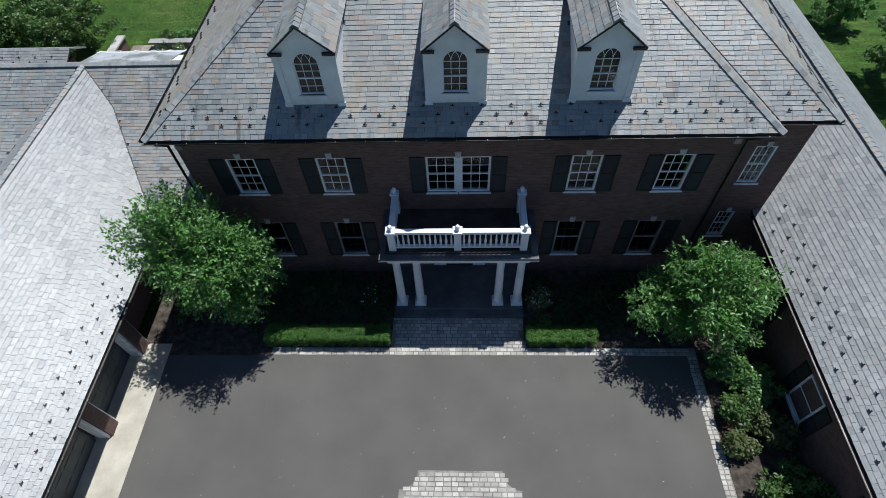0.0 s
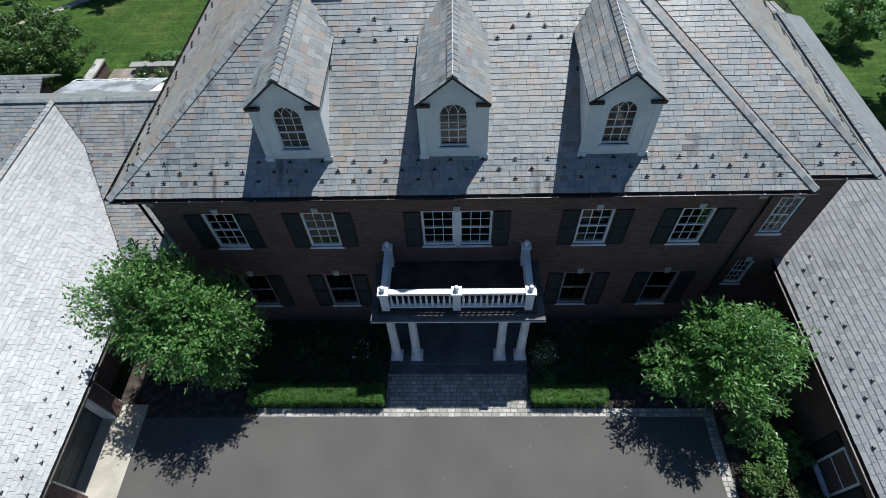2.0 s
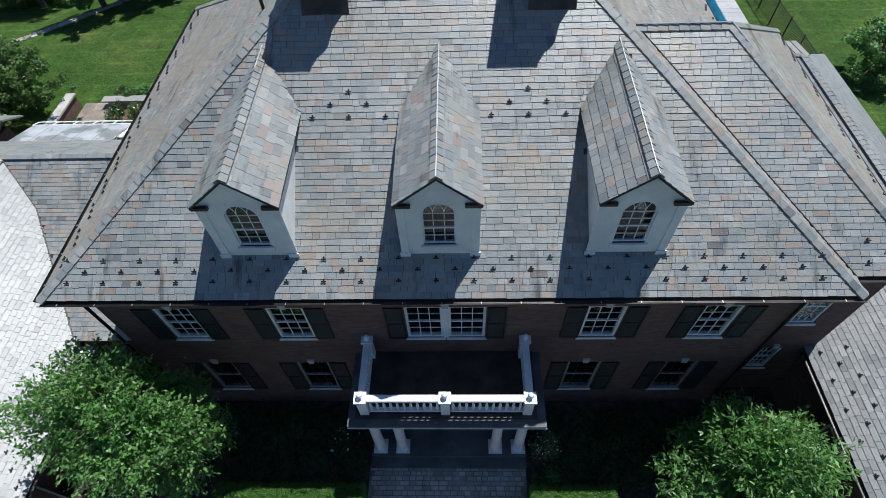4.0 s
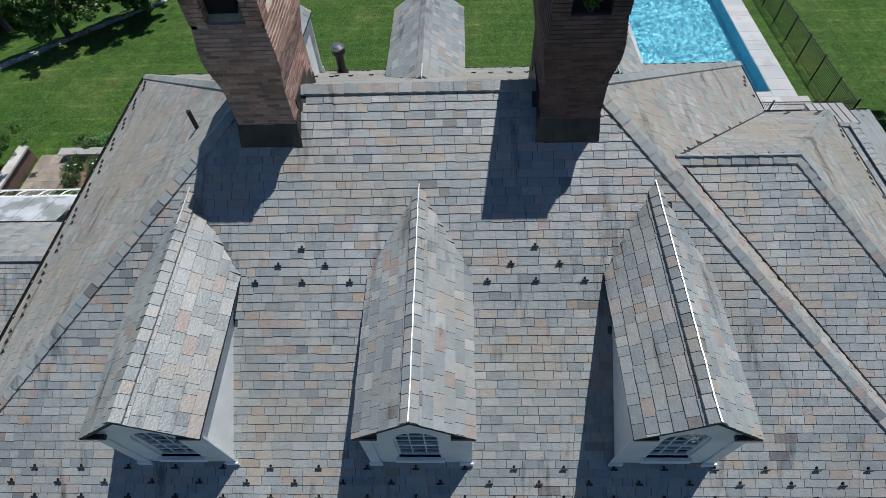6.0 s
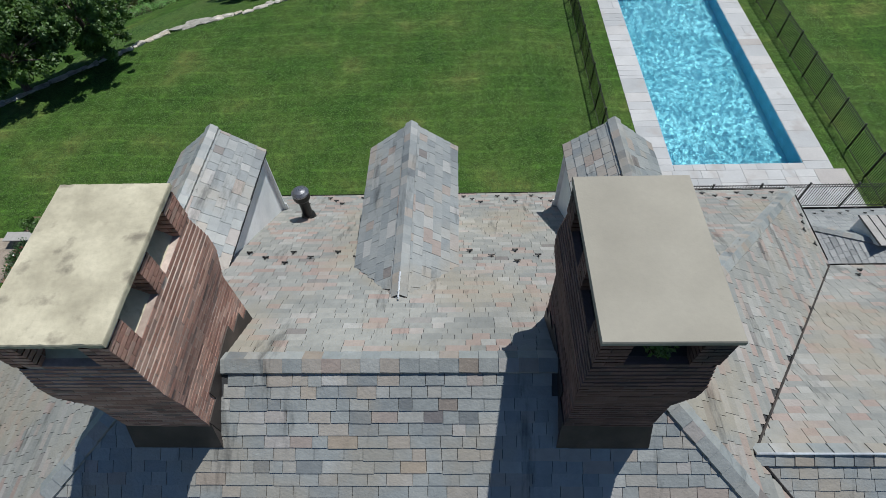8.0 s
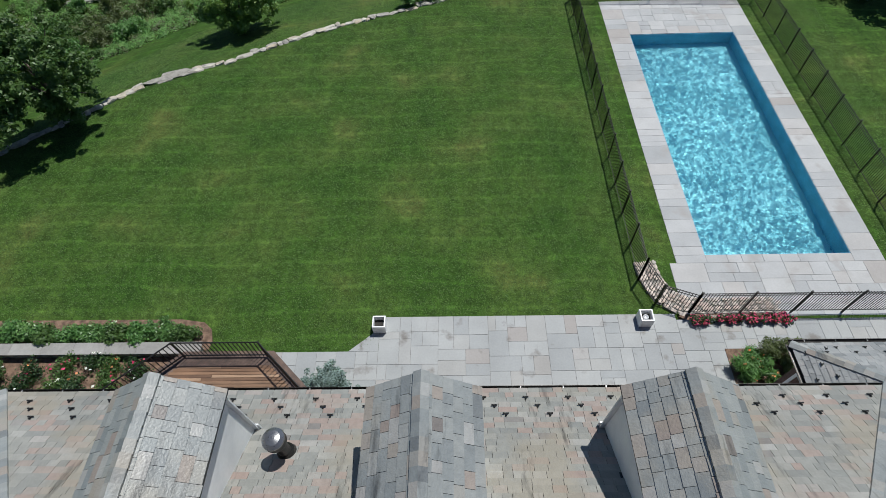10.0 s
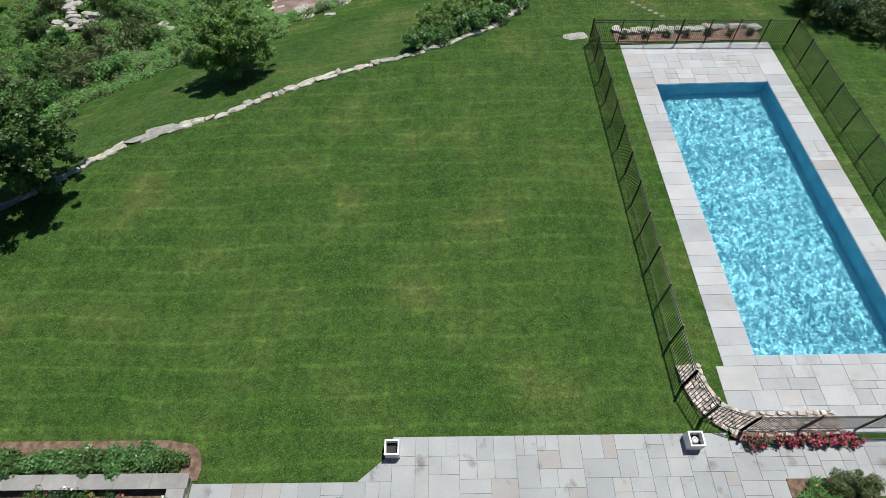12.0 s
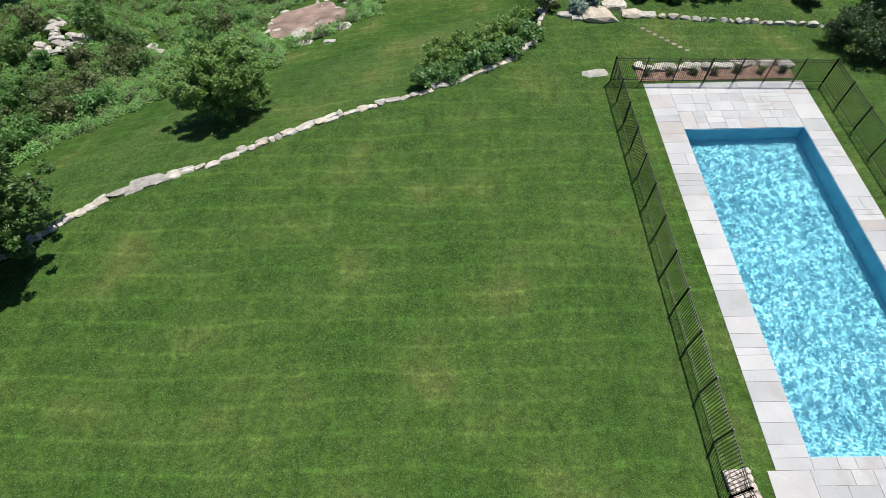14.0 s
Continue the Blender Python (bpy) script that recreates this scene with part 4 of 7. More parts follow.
for a, b in (((-2.12, -1.79), (-0.15, -1.79)), ((0.09, -1.79), (2.06, -1.79)), ((-2.22, -1.68), (-2.22, -0.23)), ((2.18, -1.68), (2.18, -0.23))):
    along_x = a[1] == b[1]
    for z0, z1, hw in ((4.87, 4.97, 0.09), (4.1, 4.18, 0.06)):
        bm = boxes((a[0], b[0], a[1] - hw, a[1] + hw, z0, z1) if along_x else (a[0] - hw, a[0] + hw, a[1], b[1], z0, z1))
        part("rail", bm, m_white, portico)
    n = 11 if along_x else 8
    for i in range(n):
        f = (i + 0.5) / n
        bm = bmesh.new()
        lathe(bm, [(0.036, 4.18), (0.03, 4.24), (0.042, 4.34), (0.044, 4.42), (0.026, 4.58), (0.024, 4.76), (0.034, 4.87)], a[0] + (b[0] - a[0]) * f, a[1] + (b[1] - a[1]) * f, 8)
        part("baluster", bm, m_white, portico)
tagged(part("door_1", boxes((-0.55, 0.55, 0.08, 0.13, 0.33, 2.7)), m_shutter), "dark panelled front door", "door", kind="structure")
tagged(part("door_surround", boxes((-1.05, -0.56, 0.06, 0.12, 0.33, 2.75), (0.56, 1.05, 0.06, 0.12, 0.33, 2.75)), m_white), "white door surround", "door frame", kind="structure")

# ---- pool ----
PZ = -0.27
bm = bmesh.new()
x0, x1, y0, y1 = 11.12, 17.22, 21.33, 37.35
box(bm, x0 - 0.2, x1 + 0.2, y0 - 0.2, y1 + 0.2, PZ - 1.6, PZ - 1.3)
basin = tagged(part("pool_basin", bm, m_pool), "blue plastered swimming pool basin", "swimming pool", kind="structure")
for q in ((x0 - 0.2, x0, y0 - 0.2, y1 + 0.2), (x1, x1 + 0.2, y0 - 0.2, y1 + 0.2), (x0, x1, y0 - 0.2, y0), (x0, x1, y1, y1 + 0.2)):
    part("side_wall", boxes((*q, PZ - 1.3, PZ - 0.03)), m_pool_wall, basin, "smooth blue pool side")


def water_material():
    m = bpy.data.materials.new("pool_water")
    m.use_nodes = True
    nodes, links = m.node_tree.nodes, m.node_tree.links
    b = nodes["Principled BSDF"]
    b.inputs["Base Color"].default_value = (0.52, 0.92, 0.99, 1)
    b.inputs["Transmission Weight"].default_value, b.inputs["Roughness"].default_value, b.inputs["IOR"].default_value = 1.0, 0.05, 1.33
    geo = nodes.new("ShaderNodeNewGeometry")
    nz = nodes.new("ShaderNodeTexNoise")
    nz.inputs["Scale"].default_value, nz.inputs["Detail"].default_value, nz.inputs["Distortion"].default_value = 36.0, 3.0, 0.6
    links.new(geo.outputs["Position"], nz.inputs["Vector"])
    bn = nodes.new("ShaderNodeBump")
    bn.inputs["Strength"].default_value, bn.inputs["Distance"].default_value = 0.22, 0.013
    links.new(nz.outputs["Fac"], bn.inputs["Height"])
    links.new(bn.outputs[0], b.inputs["Normal"])
    return m


m_water = water_material()


def water_surface():
    """A sheet of small crossing waves."""
    g = np.random.RandomState(9)
    nx, ny = 310, 800
    X, Y = np.meshgrid(np.linspace(x0 - 0.04, x1 + 0.04, nx), np.linspace(y0 - 0.04, y1 + 0.04, ny))
    Z = np.zeros_like(X)
    for _ in range(30):
        lam = g.uniform(0.1, 0.24)
        a = g.uniform(0, 2 * np.pi)
        k = 2 * np.pi / lam
        Z += 0.0011 * (lam / 0.3) * np.sin(k * (X * np.cos(a) + Y * np.sin(a)) + g.uniform(0, 7))
    verts = np.column_stack([X.ravel(), Y.ravel(), (Z + PZ - 0.14).ravel()])
    i = (np.arange(ny - 1)[:, None] * nx + np.arange(nx - 1)[None, :]).ravel()
    faces = np.column_stack([i, i + 1, i + nx + 1, i + nx])
    ob = raw("water", verts.tolist(), faces.tolist(), m_water)
    ob.data.polygons.foreach_set("use_smooth", [True] * len(faces))
    return ob


w = water_surface()
w.cycles.is_caustics_caster = True
basin.cycles.is_caustics_receiver = True
sun_data.cycles.is_caustics_light = True
tagged(w, "clear blue rippled pool water", "water", kind="structure")


def flags(name, rects, z, cells, label, gap=0.006, thick=0.05, limit=300, rng=random.Random(21), mats=None, joint=None, lie=1.0):
    """Random rectangular flagstones over axis-aligned rectangles, each stone a piece of its own."""
    mats = mats or (m_blue_piece, m_blue_rest)
    base = bmesh.new()
    for a, b, c, d in rects:
        box(base, a, b, c, d, z - 0.2, z - 0.015)
    pav = tagged(part(name, base, joint or m_sand_joint), label, "paving", kind="structure")
    meshes = {}
    rest_v, rest_f = [], []
    count = 0

    def split(a, b, c, d):
        w, h = b - a, d - c
        if (w < cells[1] and h < cells[1]) and (w * h < cells[0] ** 2 * rng.uniform(0.7, 2.2)):
            return [(a, b, c, d)]
        if w > h * lie * rng.uniform(0.8, 1.25):
            k = round((a + w * rng.uniform(0.35, 0.65)) / 0.15) * 0.15
            if not a + 0.25 < k < b - 0.25:
                return [(a, b, c, d)]
            return split(a, k, c, d) + split(k, b, c, d)
        k = round((c + h * rng.uniform(0.35, 0.65)) / 0.15) * 0.15
        if not c + 0.25 < k < d - 0.25:
            return [(a, b, c, d)]
        return split(a, b, c, k) + split(a, b, k, d)

    for r in rects:
        for a, b, c, d in split(*r):
            w, h = b - a - gap, d - c - gap
            t = rng.uniform(0, 0.004)
            key = (round(w, 3), round(h, 3))
            q = 0.0035
            vs = [(-w / 2, -h / 2, -0.02), (w / 2, -h / 2, -0.02), (w / 2, h / 2, -0.02), (-w / 2, h / 2, -0.02), (-w / 2 + q, -h / 2 + q, 0), (w / 2 - q, -h / 2 + q, 0), (w / 2 - q, h / 2 - q, 0), (-w / 2 + q, h / 2 - q, 0)]
            fc = [(4, 5, 6, 7), (0, 1, 5, 4), (1, 2, 6, 5), (2, 3, 7, 6), (3, 0, 4, 7)]
            if count < limit:
                count += 1
                if key not in meshes:
                    me = bpy.data.meshes.new("flagstone")
                    me.from_pydata(vs, [], fc)
                    me.materials.append(mats[0])
                    meshes[key] = me
                ob = new("flagstone", meshes[key])
                ob.location = ((a + b) / 2, (c + d) / 2, z + t)
                ob.parent = pav
            else:
                j = len(rest_v)
                rest_v += [((a + b) / 2 + x, (c + d) / 2 + y, z + t + zz) for x, y, zz in vs]
                rest_f += [tuple(i + j for i in f) for f in fc]
    if rest_v:
        tagged(raw("flagstone_field", rest_v, rest_f, mats[1], pav), kind="stuff")
    return pav


flags("patio", [(-2.6, 9.0, 12.1, 18.36), (9.0, 10.6, 12.1, 18.1), (10.6, 20.0, 16.3, 18.1), (-9.36, -2.6, 15.75, 16.9), (-6.0, -2.6, 12.1, 15.75)], 0.0, (0.7, 1.25), "grey bluestone flag terrace")
flags("pool_deck", [(9.8, 11.1, 20.9, 41.0), (17.24, 18.5, 20.9, 41.0), (11.1, 17.24, 37.37, 41.0), (9.5, 19.0, 18.35, 20.9), (11.1, 17.24, 20.9, 21.31)], PZ, (0.95, 1.5), "pale bluestone pool surround", mats=(m_pale_piece, m_pale_rest), joint=m_pale_joint, lie=1.9)

# ---- pool fence ----
def fence_run(path, label, zf, top=1.53):
    """Black iron fence along a line in plan: posts, two rails, pickets."""
    f = thing("pool_fence", label, "fence", at=(path[0][0], path[0][1], zf(*path[0])))
    o = f.location.copy()
    for i, (a, b) in enumerate(zip(path, path[1:])):
        a3, b3 = Vector((*a, zf(*a))) - o, Vector((*b, zf(*b))) - o
        L = (b3 - a3).length
        for h in (top - 0.06, top - 0.2, 0.12):
            bm = bmesh.new()
            tube(bm, a3 + Vector((0, 0, h)), b3 + Vector((0, 0, h)), 0.018, seg=4)
            part("rail", bm, m_iron, f)
        n = max(int(round(L / 1.83)), 1)
        for k in range(n + (1 if i == len(path) - 2 else 0)):
            p = a3 + (b3 - a3) * (k / n)
            bm = boxes((p.x - 0.028, p.x + 0.028, p.y - 0.028, p.y + 0.028, p.z - 0.1, p.z + top + 0.03), (p.x - 0.036, p.x + 0.036, p.y - 0.036, p.y + 0.036, p.z + top + 0.03, p.z + top + 0.06))
            part("post", bm, m_iron, f)
        m = int(L / 0.115)
        bm = bmesh.new()
        for k in range(m):
            p = a3 + (b3 - a3) * ((k + 0.5) / m)
            box(bm, p.x - 0.009, p.x + 0.009, p.y - 0.009, p.y + 0.009, p.z + 0.06, p.z + top)
        tagged(part("picketing", bm, m_iron, f), kind="stuff")
    return f


fz = lambda x, y: max(lawn_height(x, y), PZ)
fence_run([(8.0, 41.25), (8.0, 20.1)], "black iron pool fence beside the lawn", fz)
fence_run([(8.0, 20.1), (8.42, 18.92), (9.63, 18.47)], "curved black iron pool fence at the terrace corner", fz)
fence_run([(9.63, 18.47), (19.64, 18.47)], "black iron pool fence along the terrace", lambda x, y: -0.14)
fence_run([(8.0, 41.25), (13.1, 41.02), (19.5, 40.72)], "black iron pool fence before the rockery", fz)
fence_run([(19.5, 40.72), (19.64, 18.47)], "black iron pool fence beside the far lawn", fz)


# ---- plants ----
def leaves(name, clumps, n, size, mat, parent=None, rng=None, spread=1.0, label="", flat=0.0, aspect=0.5):
    """Leaf blades gathered round clump centres (x, y, z, radius)."""
    r = np.random.RandomState(rng if rng is not None else 1)
    cl = np.array(clumps, float)
    w = cl[:, 3] ** 2
    idx = r.choice(len(cl), n, p=w / w.sum())
    d = r.normal(size=(n, 3))
    d /= np.linalg.norm(d, axis=1)[:, None]
    rad = r.rand(n) ** 0.45
    c = cl[idx, :3] + d * (cl[idx, 3] * rad * spread)[:, None] * np.array([1, 1, 0.8])
    nrm = d * 0.6 + r.normal(size=(n, 3)) * 0.55 + np.array([0, 0, 0.5 + flat])
    nrm /= np.linalg.norm(nrm, axis=1)[:, None]
    t = np.cross(nrm, r.normal(size=(n, 3)))
    t /= np.linalg.norm(t, axis=1)[:, None]
    b = np.cross(nrm, t)
    s = size * r.uniform(0.6, 1.35, n)[:, None]
    v = np.stack([c - t * s, c - b * s * aspect + nrm * s * 0.12, c + t * s, c + b * s * aspect + nrm * s * 0.12], 1).reshape(-1, 3)
    me = bpy.data.meshes.new(name)
    me.vertices.add(4 * n)
    me.vertices.foreach_set("co", v.ravel())
    me.loops.add(4 * n)
    me.loops.foreach_set("vertex_index", np.arange(4 * n))
    me.polygons.add(n)
    me.polygons.foreach_set("loop_start", np.arange(n) * 4)
    me.update(calc_edges=True)
    return finish(name, me, mat, parent, label)


def crown_clumps(centre, radii, n, seed, clump=0.3, hollow=0.45):
    r = random.Random(seed)
    out = []
    while len(out) < n:
        d = Vector((r.gauss(0, 1), r.gauss(0, 1), r.gauss(0, 1))).normalized()
        k = hollow + (1 - hollow) * r.random()
        wob = 1 + 0.25 * noise.noise(d * 2.2 + Vector((seed, 0, 0)))
        out.append((centre[0] + d.x * radii[0] * k * wob, centre[1] + d.y * radii[1] * k * wob, centre[2] + d.z * radii[2] * k * wob, clump * r.uniform(0.6, 1.4)))
    return out


def tree(name, base, trunk_h, centre, radii, n_leaf, size, mat, label, seed, clump=0.4, n_clump=90, trunk_r=0.14):
    t = thing(name, label, "tree", at=base)
    o = Vector(base)
    c = Vector(centre) - o
    cl = crown_clumps(c, radii, n_clump, seed, clump)
    bm = bmesh.new()
    fork = Vector((c.x * 0.4, c.y * 0.4, trunk_h))
    tube(bm, (0, 0, -0.1), fork, trunk_r, trunk_r * 0.7, 10)
    r = random.Random(seed)
    for q in r.sample(cl, min(22, len(cl))):
        mid = fork.lerp(Vector(q[:3]), 0.5) + Vector((r.uniform(-0.2, 0.2), r.uniform(-0.2, 0.2), 0.15))
        tube(bm, fork, mid, trunk_r * 0.4, trunk_r * 0.25, 6)
        tube(bm, mid, q[:3], trunk_r * 0.25, 0.012, 5)
    tagged(part("trunk", bm, m_bark, t), kind="stuff")
    tagged(leaves("crown", cl, n_leaf, size, mat, t, seed), kind="stuff")
    return t


def bush(name, at, radii, n_leaf, size, mat, label, seed, category="shrub", flowers=None, clump=0.22, n_clump=26, aspect=0.5):
    b = thing(name, label, category, at=at)
    bm = bmesh.new()
    r = random.Random(seed)
    for _ in range(7):
        tube(bm, (0, 0, -0.08), (r.uniform(-0.6, 0.6) * radii[0], r.uniform(-0.6, 0.6) * radii[1], radii[2] * r.uniform(0.8, 1.4)), 0.02, 0.008, 5)
    tagged(part("stem", bm, m_bark, b), kind="stuff")
    cl = crown_clumps((0, 0, radii[2]), radii, n_clump, seed, clump, 0.3)
    tagged(leaves("foliage", cl, n_leaf, size, mat, b, seed, aspect=aspect), kind="stuff")
    if flowers:
        tagged(leaves("blossom", [q for q in cl if q[2] > radii[2] * 0.8], flowers[1], flowers[2], flowers[0], b, seed + 1, 1.1, flat=1.0, aspect=0.9), kind="stuff")
    return b




def spray_tree(name, base, trunk_h, centre, radii, twigs, per, size, mat, label, seed, aspect=0.5, reach=0.75, trunk_r=0.1, droop=0.0):
    """A loose tree whose leaves sit along thin twigs that reach out of the crown."""
    t = thing(name, label, "tree", at=base)
    r = random.Random(seed)
    g = np.random.RandomState(seed)
    c = Vector(centre) - Vector(base)
    bm = bmesh.new()
    fork = Vector((c.x * 0.4, c.y * 0.4, trunk_h))
    tube(bm, (0, 0, -0.1), fork, trunk_r, trunk_r * 0.75, 10)
    limbs = []
    for i in range(26):
        d = Vector((r.gauss(0, 1), r.gauss(0, 1), r.gauss(0.35, 0.8))).normalized()
        tip = c + Vector((d.x * radii[0], d.y * radii[1], d.z * radii[2])) * r.uniform(0.45, 0.8)
        mid = fork.lerp(tip, 0.5) + Vector((r.uniform(-0.15, 0.15), r.uniform(-0.15, 0.15), 0.12))
        tube(bm, fork, mid, trunk_r * 0.45, trunk_r * 0.28, 6)
        tube(bm, mid, tip, trunk_r * 0.28, 0.012, 5)
        limbs.append((mid, tip))
    pos, axis = [], []
    lobes = []
    for _ in range(40):
        d = Vector((r.gauss(0, 1), r.gauss(0, 1), r.gauss(0, 1))).normalized()
        lobes.append((d * r.uniform(0.25, 0.82), r.uniform(0.24, 0.42)))
    tw = bmesh.new()
    for i in range(twigs):
        lobe, lr = lobes[i % len(lobes)]
        d = Vector((r.gauss(0, 1), r.gauss(0, 1), r.gauss(0, 1))).normalized() * r.random() ** 0.4 * lr
        d = lobe + d
        p0 = c + Vector((d.x * radii[0], d.y * radii[1], d.z * radii[2]))
        d = (d * 0.6 + (d - lobe)).normalized()
        dr = (d + Vector((r.gauss(0, 0.45), r.gauss(0, 0.45), r.gauss(0.15 - droop, 0.35)))).normalized()
        L = reach * r.uniform(0.5, 1.2)
        if i % 3 == 0:
            tube(tw, p0 - dr * L * 0.5, p0 + dr * L * 0.5, 0.009, 0.004, 3)
        for q in range(per):
            pos.append(p0 + dr * L * (q / per - 0.5) + Vector((r.gauss(0, 1), r.gauss(0, 1), r.gauss(0, 1))) * size * 0.55)
            axis.append(dr)
    tagged(part("trunk", bm, m_bark, t), kind="stuff")
    tagged(part("twig", tw, m_bark, t), kind="stuff")
    n = len(pos)
    cc, ax = np.array(pos), np.array(axis)
    tdir = ax * 0.55 + g.normal(size=(n, 3)) * 0.6 + np.array([0, 0, -0.12])
    tdir /= np.linalg.norm(tdir, axis=1)[:, None]
    up = g.normal(size=(n, 3)) * 0.55 + np.array([0, 0, 0.95])
    b = np.cross(up, tdir)
    b /= np.linalg.norm(b, axis=1)[:, None]
    nr = np.cross(tdir, b)
    s = size * g.uniform(0.65, 1.3, n)[:, None]
    v = np.stack([cc, cc + tdir * s * 0.9 - b * s * aspect + nr * s * 0.1, cc + tdir * s * 2.0 - nr * s * 0.12, cc + tdir * s * 0.9 + b * s * aspect + nr * s * 0.1], 1).reshape(-1, 3)
    me = bpy.data.meshes.new("crown")
    me.vertices.add(4 * n)
    me.vertices.foreach_set("co", v.ravel())
    me.loops.add(4 * n)
    me.loops.foreach_set("vertex_index", np.arange(4 * n))
    me.polygons.add(n)
    me.polygons.foreach_set("loop_start", np.arange(n) * 4)
    me.update(calc_edges=True)
    tagged(finish("crown", me, mat, t), kind="stuff")
    return t

# ---- chimneys ----
BW, BH = 0.215, 0.0675
brick_mesh = bpy.data.meshes.new("brick")
brick_mesh.from_pydata([(0, 0, 0), (0.205, 0, 0), (0.205, 0.09, 0), (0, 0.09, 0), (0, 0, 0.0545), (0.205, 0, 0.0545), (0.205, 0.09, 0.0545), (0, 0.09, 0.0545)], [],
                       [(0, 1, 5, 4), (4, 5, 6, 7), (3, 2, 1, 0), (1, 2, 6, 5), (3, 0, 4, 7)])
sooty_shaded_mesh = brick_mesh.copy()
brick_mesh.materials.append(m_brick_piece)
sooty_shaded_mesh.materials.append(m_sooty_shaded_piece)


def brick_ring(x0, x1, y0, y1, z, odd, sink, own, rng, gaps=None):
    """One course of bricks round a rectangle; own: the side whose whole bricks are pieces of their own. sink: joined bricks go here."""
    sides = (((x0, y0), (1, 0), x1 - x0, "front"), ((x1, y0), (0, 1), y1 - y0, "right"), ((x1, y1), (-1, 0), x1 - x0, "back"), ((x0, y1), (0, -1), y1 - y0, "left"))
    for (ox, oy), (dx, dy), length, side in sides:
        u = -BW / 2 if odd else 0.0
        turn = Matrix.Translation((ox, oy, z)) @ Matrix.Rotation(math.atan2(dy, dx), 4, "Z")
        while u < length - 0.02:
            a, b = max(u, 0.0), min(u + 0.205, length)
            mid = (a + b) / 2
            u += BW
            if b - a < 0.03 or (gaps and any(g[0] == side and g[1] < mid < g[2] for g in gaps)):
                continue
            out = rng.uniform(-0.001, 0.004)
            if own(side) and b - a > 0.2 and sink["count"] < 300:
                sink["count"] += 1
                ob = new("brick", sink["mesh"])
                ob.matrix_basis = turn @ Matrix.Translation((a, -out, 0))
                ob.parent = sink["parent"]
            else:
                j = len(sink["v"])
                sink["v"] += [turn @ Vector(p) for p in ((a, -out, 0), (b, -out, 0), (b, 0.09, 0), (a, 0.09, 0), (a, -out, 0.0545), (b, -out, 0.0545), (b, 0.09, 0.0545), (a, 0.09, 0.0545))]
                sink["f"] += [tuple(k + j for k in f) for f in ((0, 1, 5, 4), (4, 5, 6, 7), (3, 2, 1, 0), (1, 2, 6, 5), (3, 0, 4, 7))]


def chimney(x0, x1, y0, y1, cap_mat, label, seed, own, worn, mesh, rest, mortar):
    rng = random.Random(seed)
    ins = 0.075
    a0, a1, b0, b1 = x0 + ins, x1 - ins, y0 + ins, y1 - ins
    ch = part("chimney", boxes((a0 + 0.004, a1 - 0.004, b0 + 0.004, b1 - 0.004, 10.4, 13.3)), mortar, house, label)
    bed, rings = bmesh.new(), []
    sink = {"v": [], "f": [], "count": 0, "parent": ch, "mesh": mesh}
    z, i = 11.2, 0
    piers = []
    for px0, px1 in ((a0 - 0.065, a0 + 0.2), (a1 - 0.2, a1 + 0.065)):
        for py0, py1 in ((b0 - 0.065, b0 + 0.22), ((b0 + b1) / 2 - 0.115, (b0 + b1) / 2 + 0.115), (b1 - 0.22, b1 + 0.065)):
            piers.append((px0, px1, py0, py1))
    while z < 14.37:
        if z > 13.93:
            for q in piers:
                brick_ring(*q, z, i % 2, sink, own, rng)
        else:
            g = 0.02 + 0.085 * min(max((z - 12.75) / 0.5, 0), 1) - 0.05 * min(max((z - 13.5) / 0.4, 0), 1)
            brick_ring(a0 - g, a1 + g, b0 - g, b1 + g, z, i % 2, sink, own, rng)
            k = g - 0.0015
            for zz in (z - 0.006, z + BH - 0.007):
                rings.append([bed.verts.new(p) for p in ((a0 - k, b0 - k, zz), (a1 + k, b0 - k, zz), (a1 + k, b1 + k, zz), (a0 - k, b1 + k, zz))])
        z += BH
        i += 1
    for ra, rb in zip(rings, rings[1:]):
        for e in range(4):
            bed.faces.new((ra[e], ra[(e + 1) % 4], rb[(e + 1) % 4], rb[e]))
    bed.faces.new(rings[-1])
    part("core", bed, mortar, ch)
    for q in piers:
        part("pier", boxes((q[0] + 0.01, q[1] - 0.01, q[2] + 0.01, q[3] - 0.01, 13.9, 14.415)), mortar, ch)
    tagged(raw("brickwork", sink["v"], sink["f"], rest, ch), kind="stuff")
    # sloping mortar bed inside the openings, and a flue box; black paints in the shade
    bm = bmesh.new()
    pts = [(a0 - 0.0, b0, 13.94), (a1, b0, 13.94), (a1, b1, 13.94), (a0, b1, 13.94)]
    lo = [bm.verts.new(p) for p in pts]
    hi = [bm.verts.new((p[0] * 0.62 + (x0 + x1) * 0.19, p[1] * 0.72 + (y0 + y1) * 0.14, 14.12)) for p in pts]
    for k in range(4):
        bm.faces.new((lo[k], lo[(k + 1) % 4], hi[(k + 1) % 4], hi[k]))
    bm.faces.new(hi)
    part("mortar_bed", bm, m_cap if worn > 0.5 else m_opening_shade, ch)
    part("flue", boxes((x0 + 0.2, x1 - (0.42 if worn > 0.5 else 0.2), y0 + 0.2, y1 - 0.3, 13.95, 14.41)), m_opening_shade, ch, "flue box, blackened for the shade in the opening")
    # cap slab with slightly uneven, chipped edges
    bm = bmesh.new()
    n = 26
    per = [(x0 - 0.015 + (x1 - x0 + 0.03) * k / n, y0 - 0.015) for k in range(n)] + [(x1 + 0.015, y0 - 0.015 + (y1 - y0 + 0.03) * k / n) for k in range(n)] + \
          [(x1 + 0.015 - (x1 - x0 + 0.03) * k / n, y1 + 0.015) for k in range(n)] + [(x0 - 0.015, y1 + 0.015 - (y1 - y0 + 0.03) * k / n) for k in range(n)]
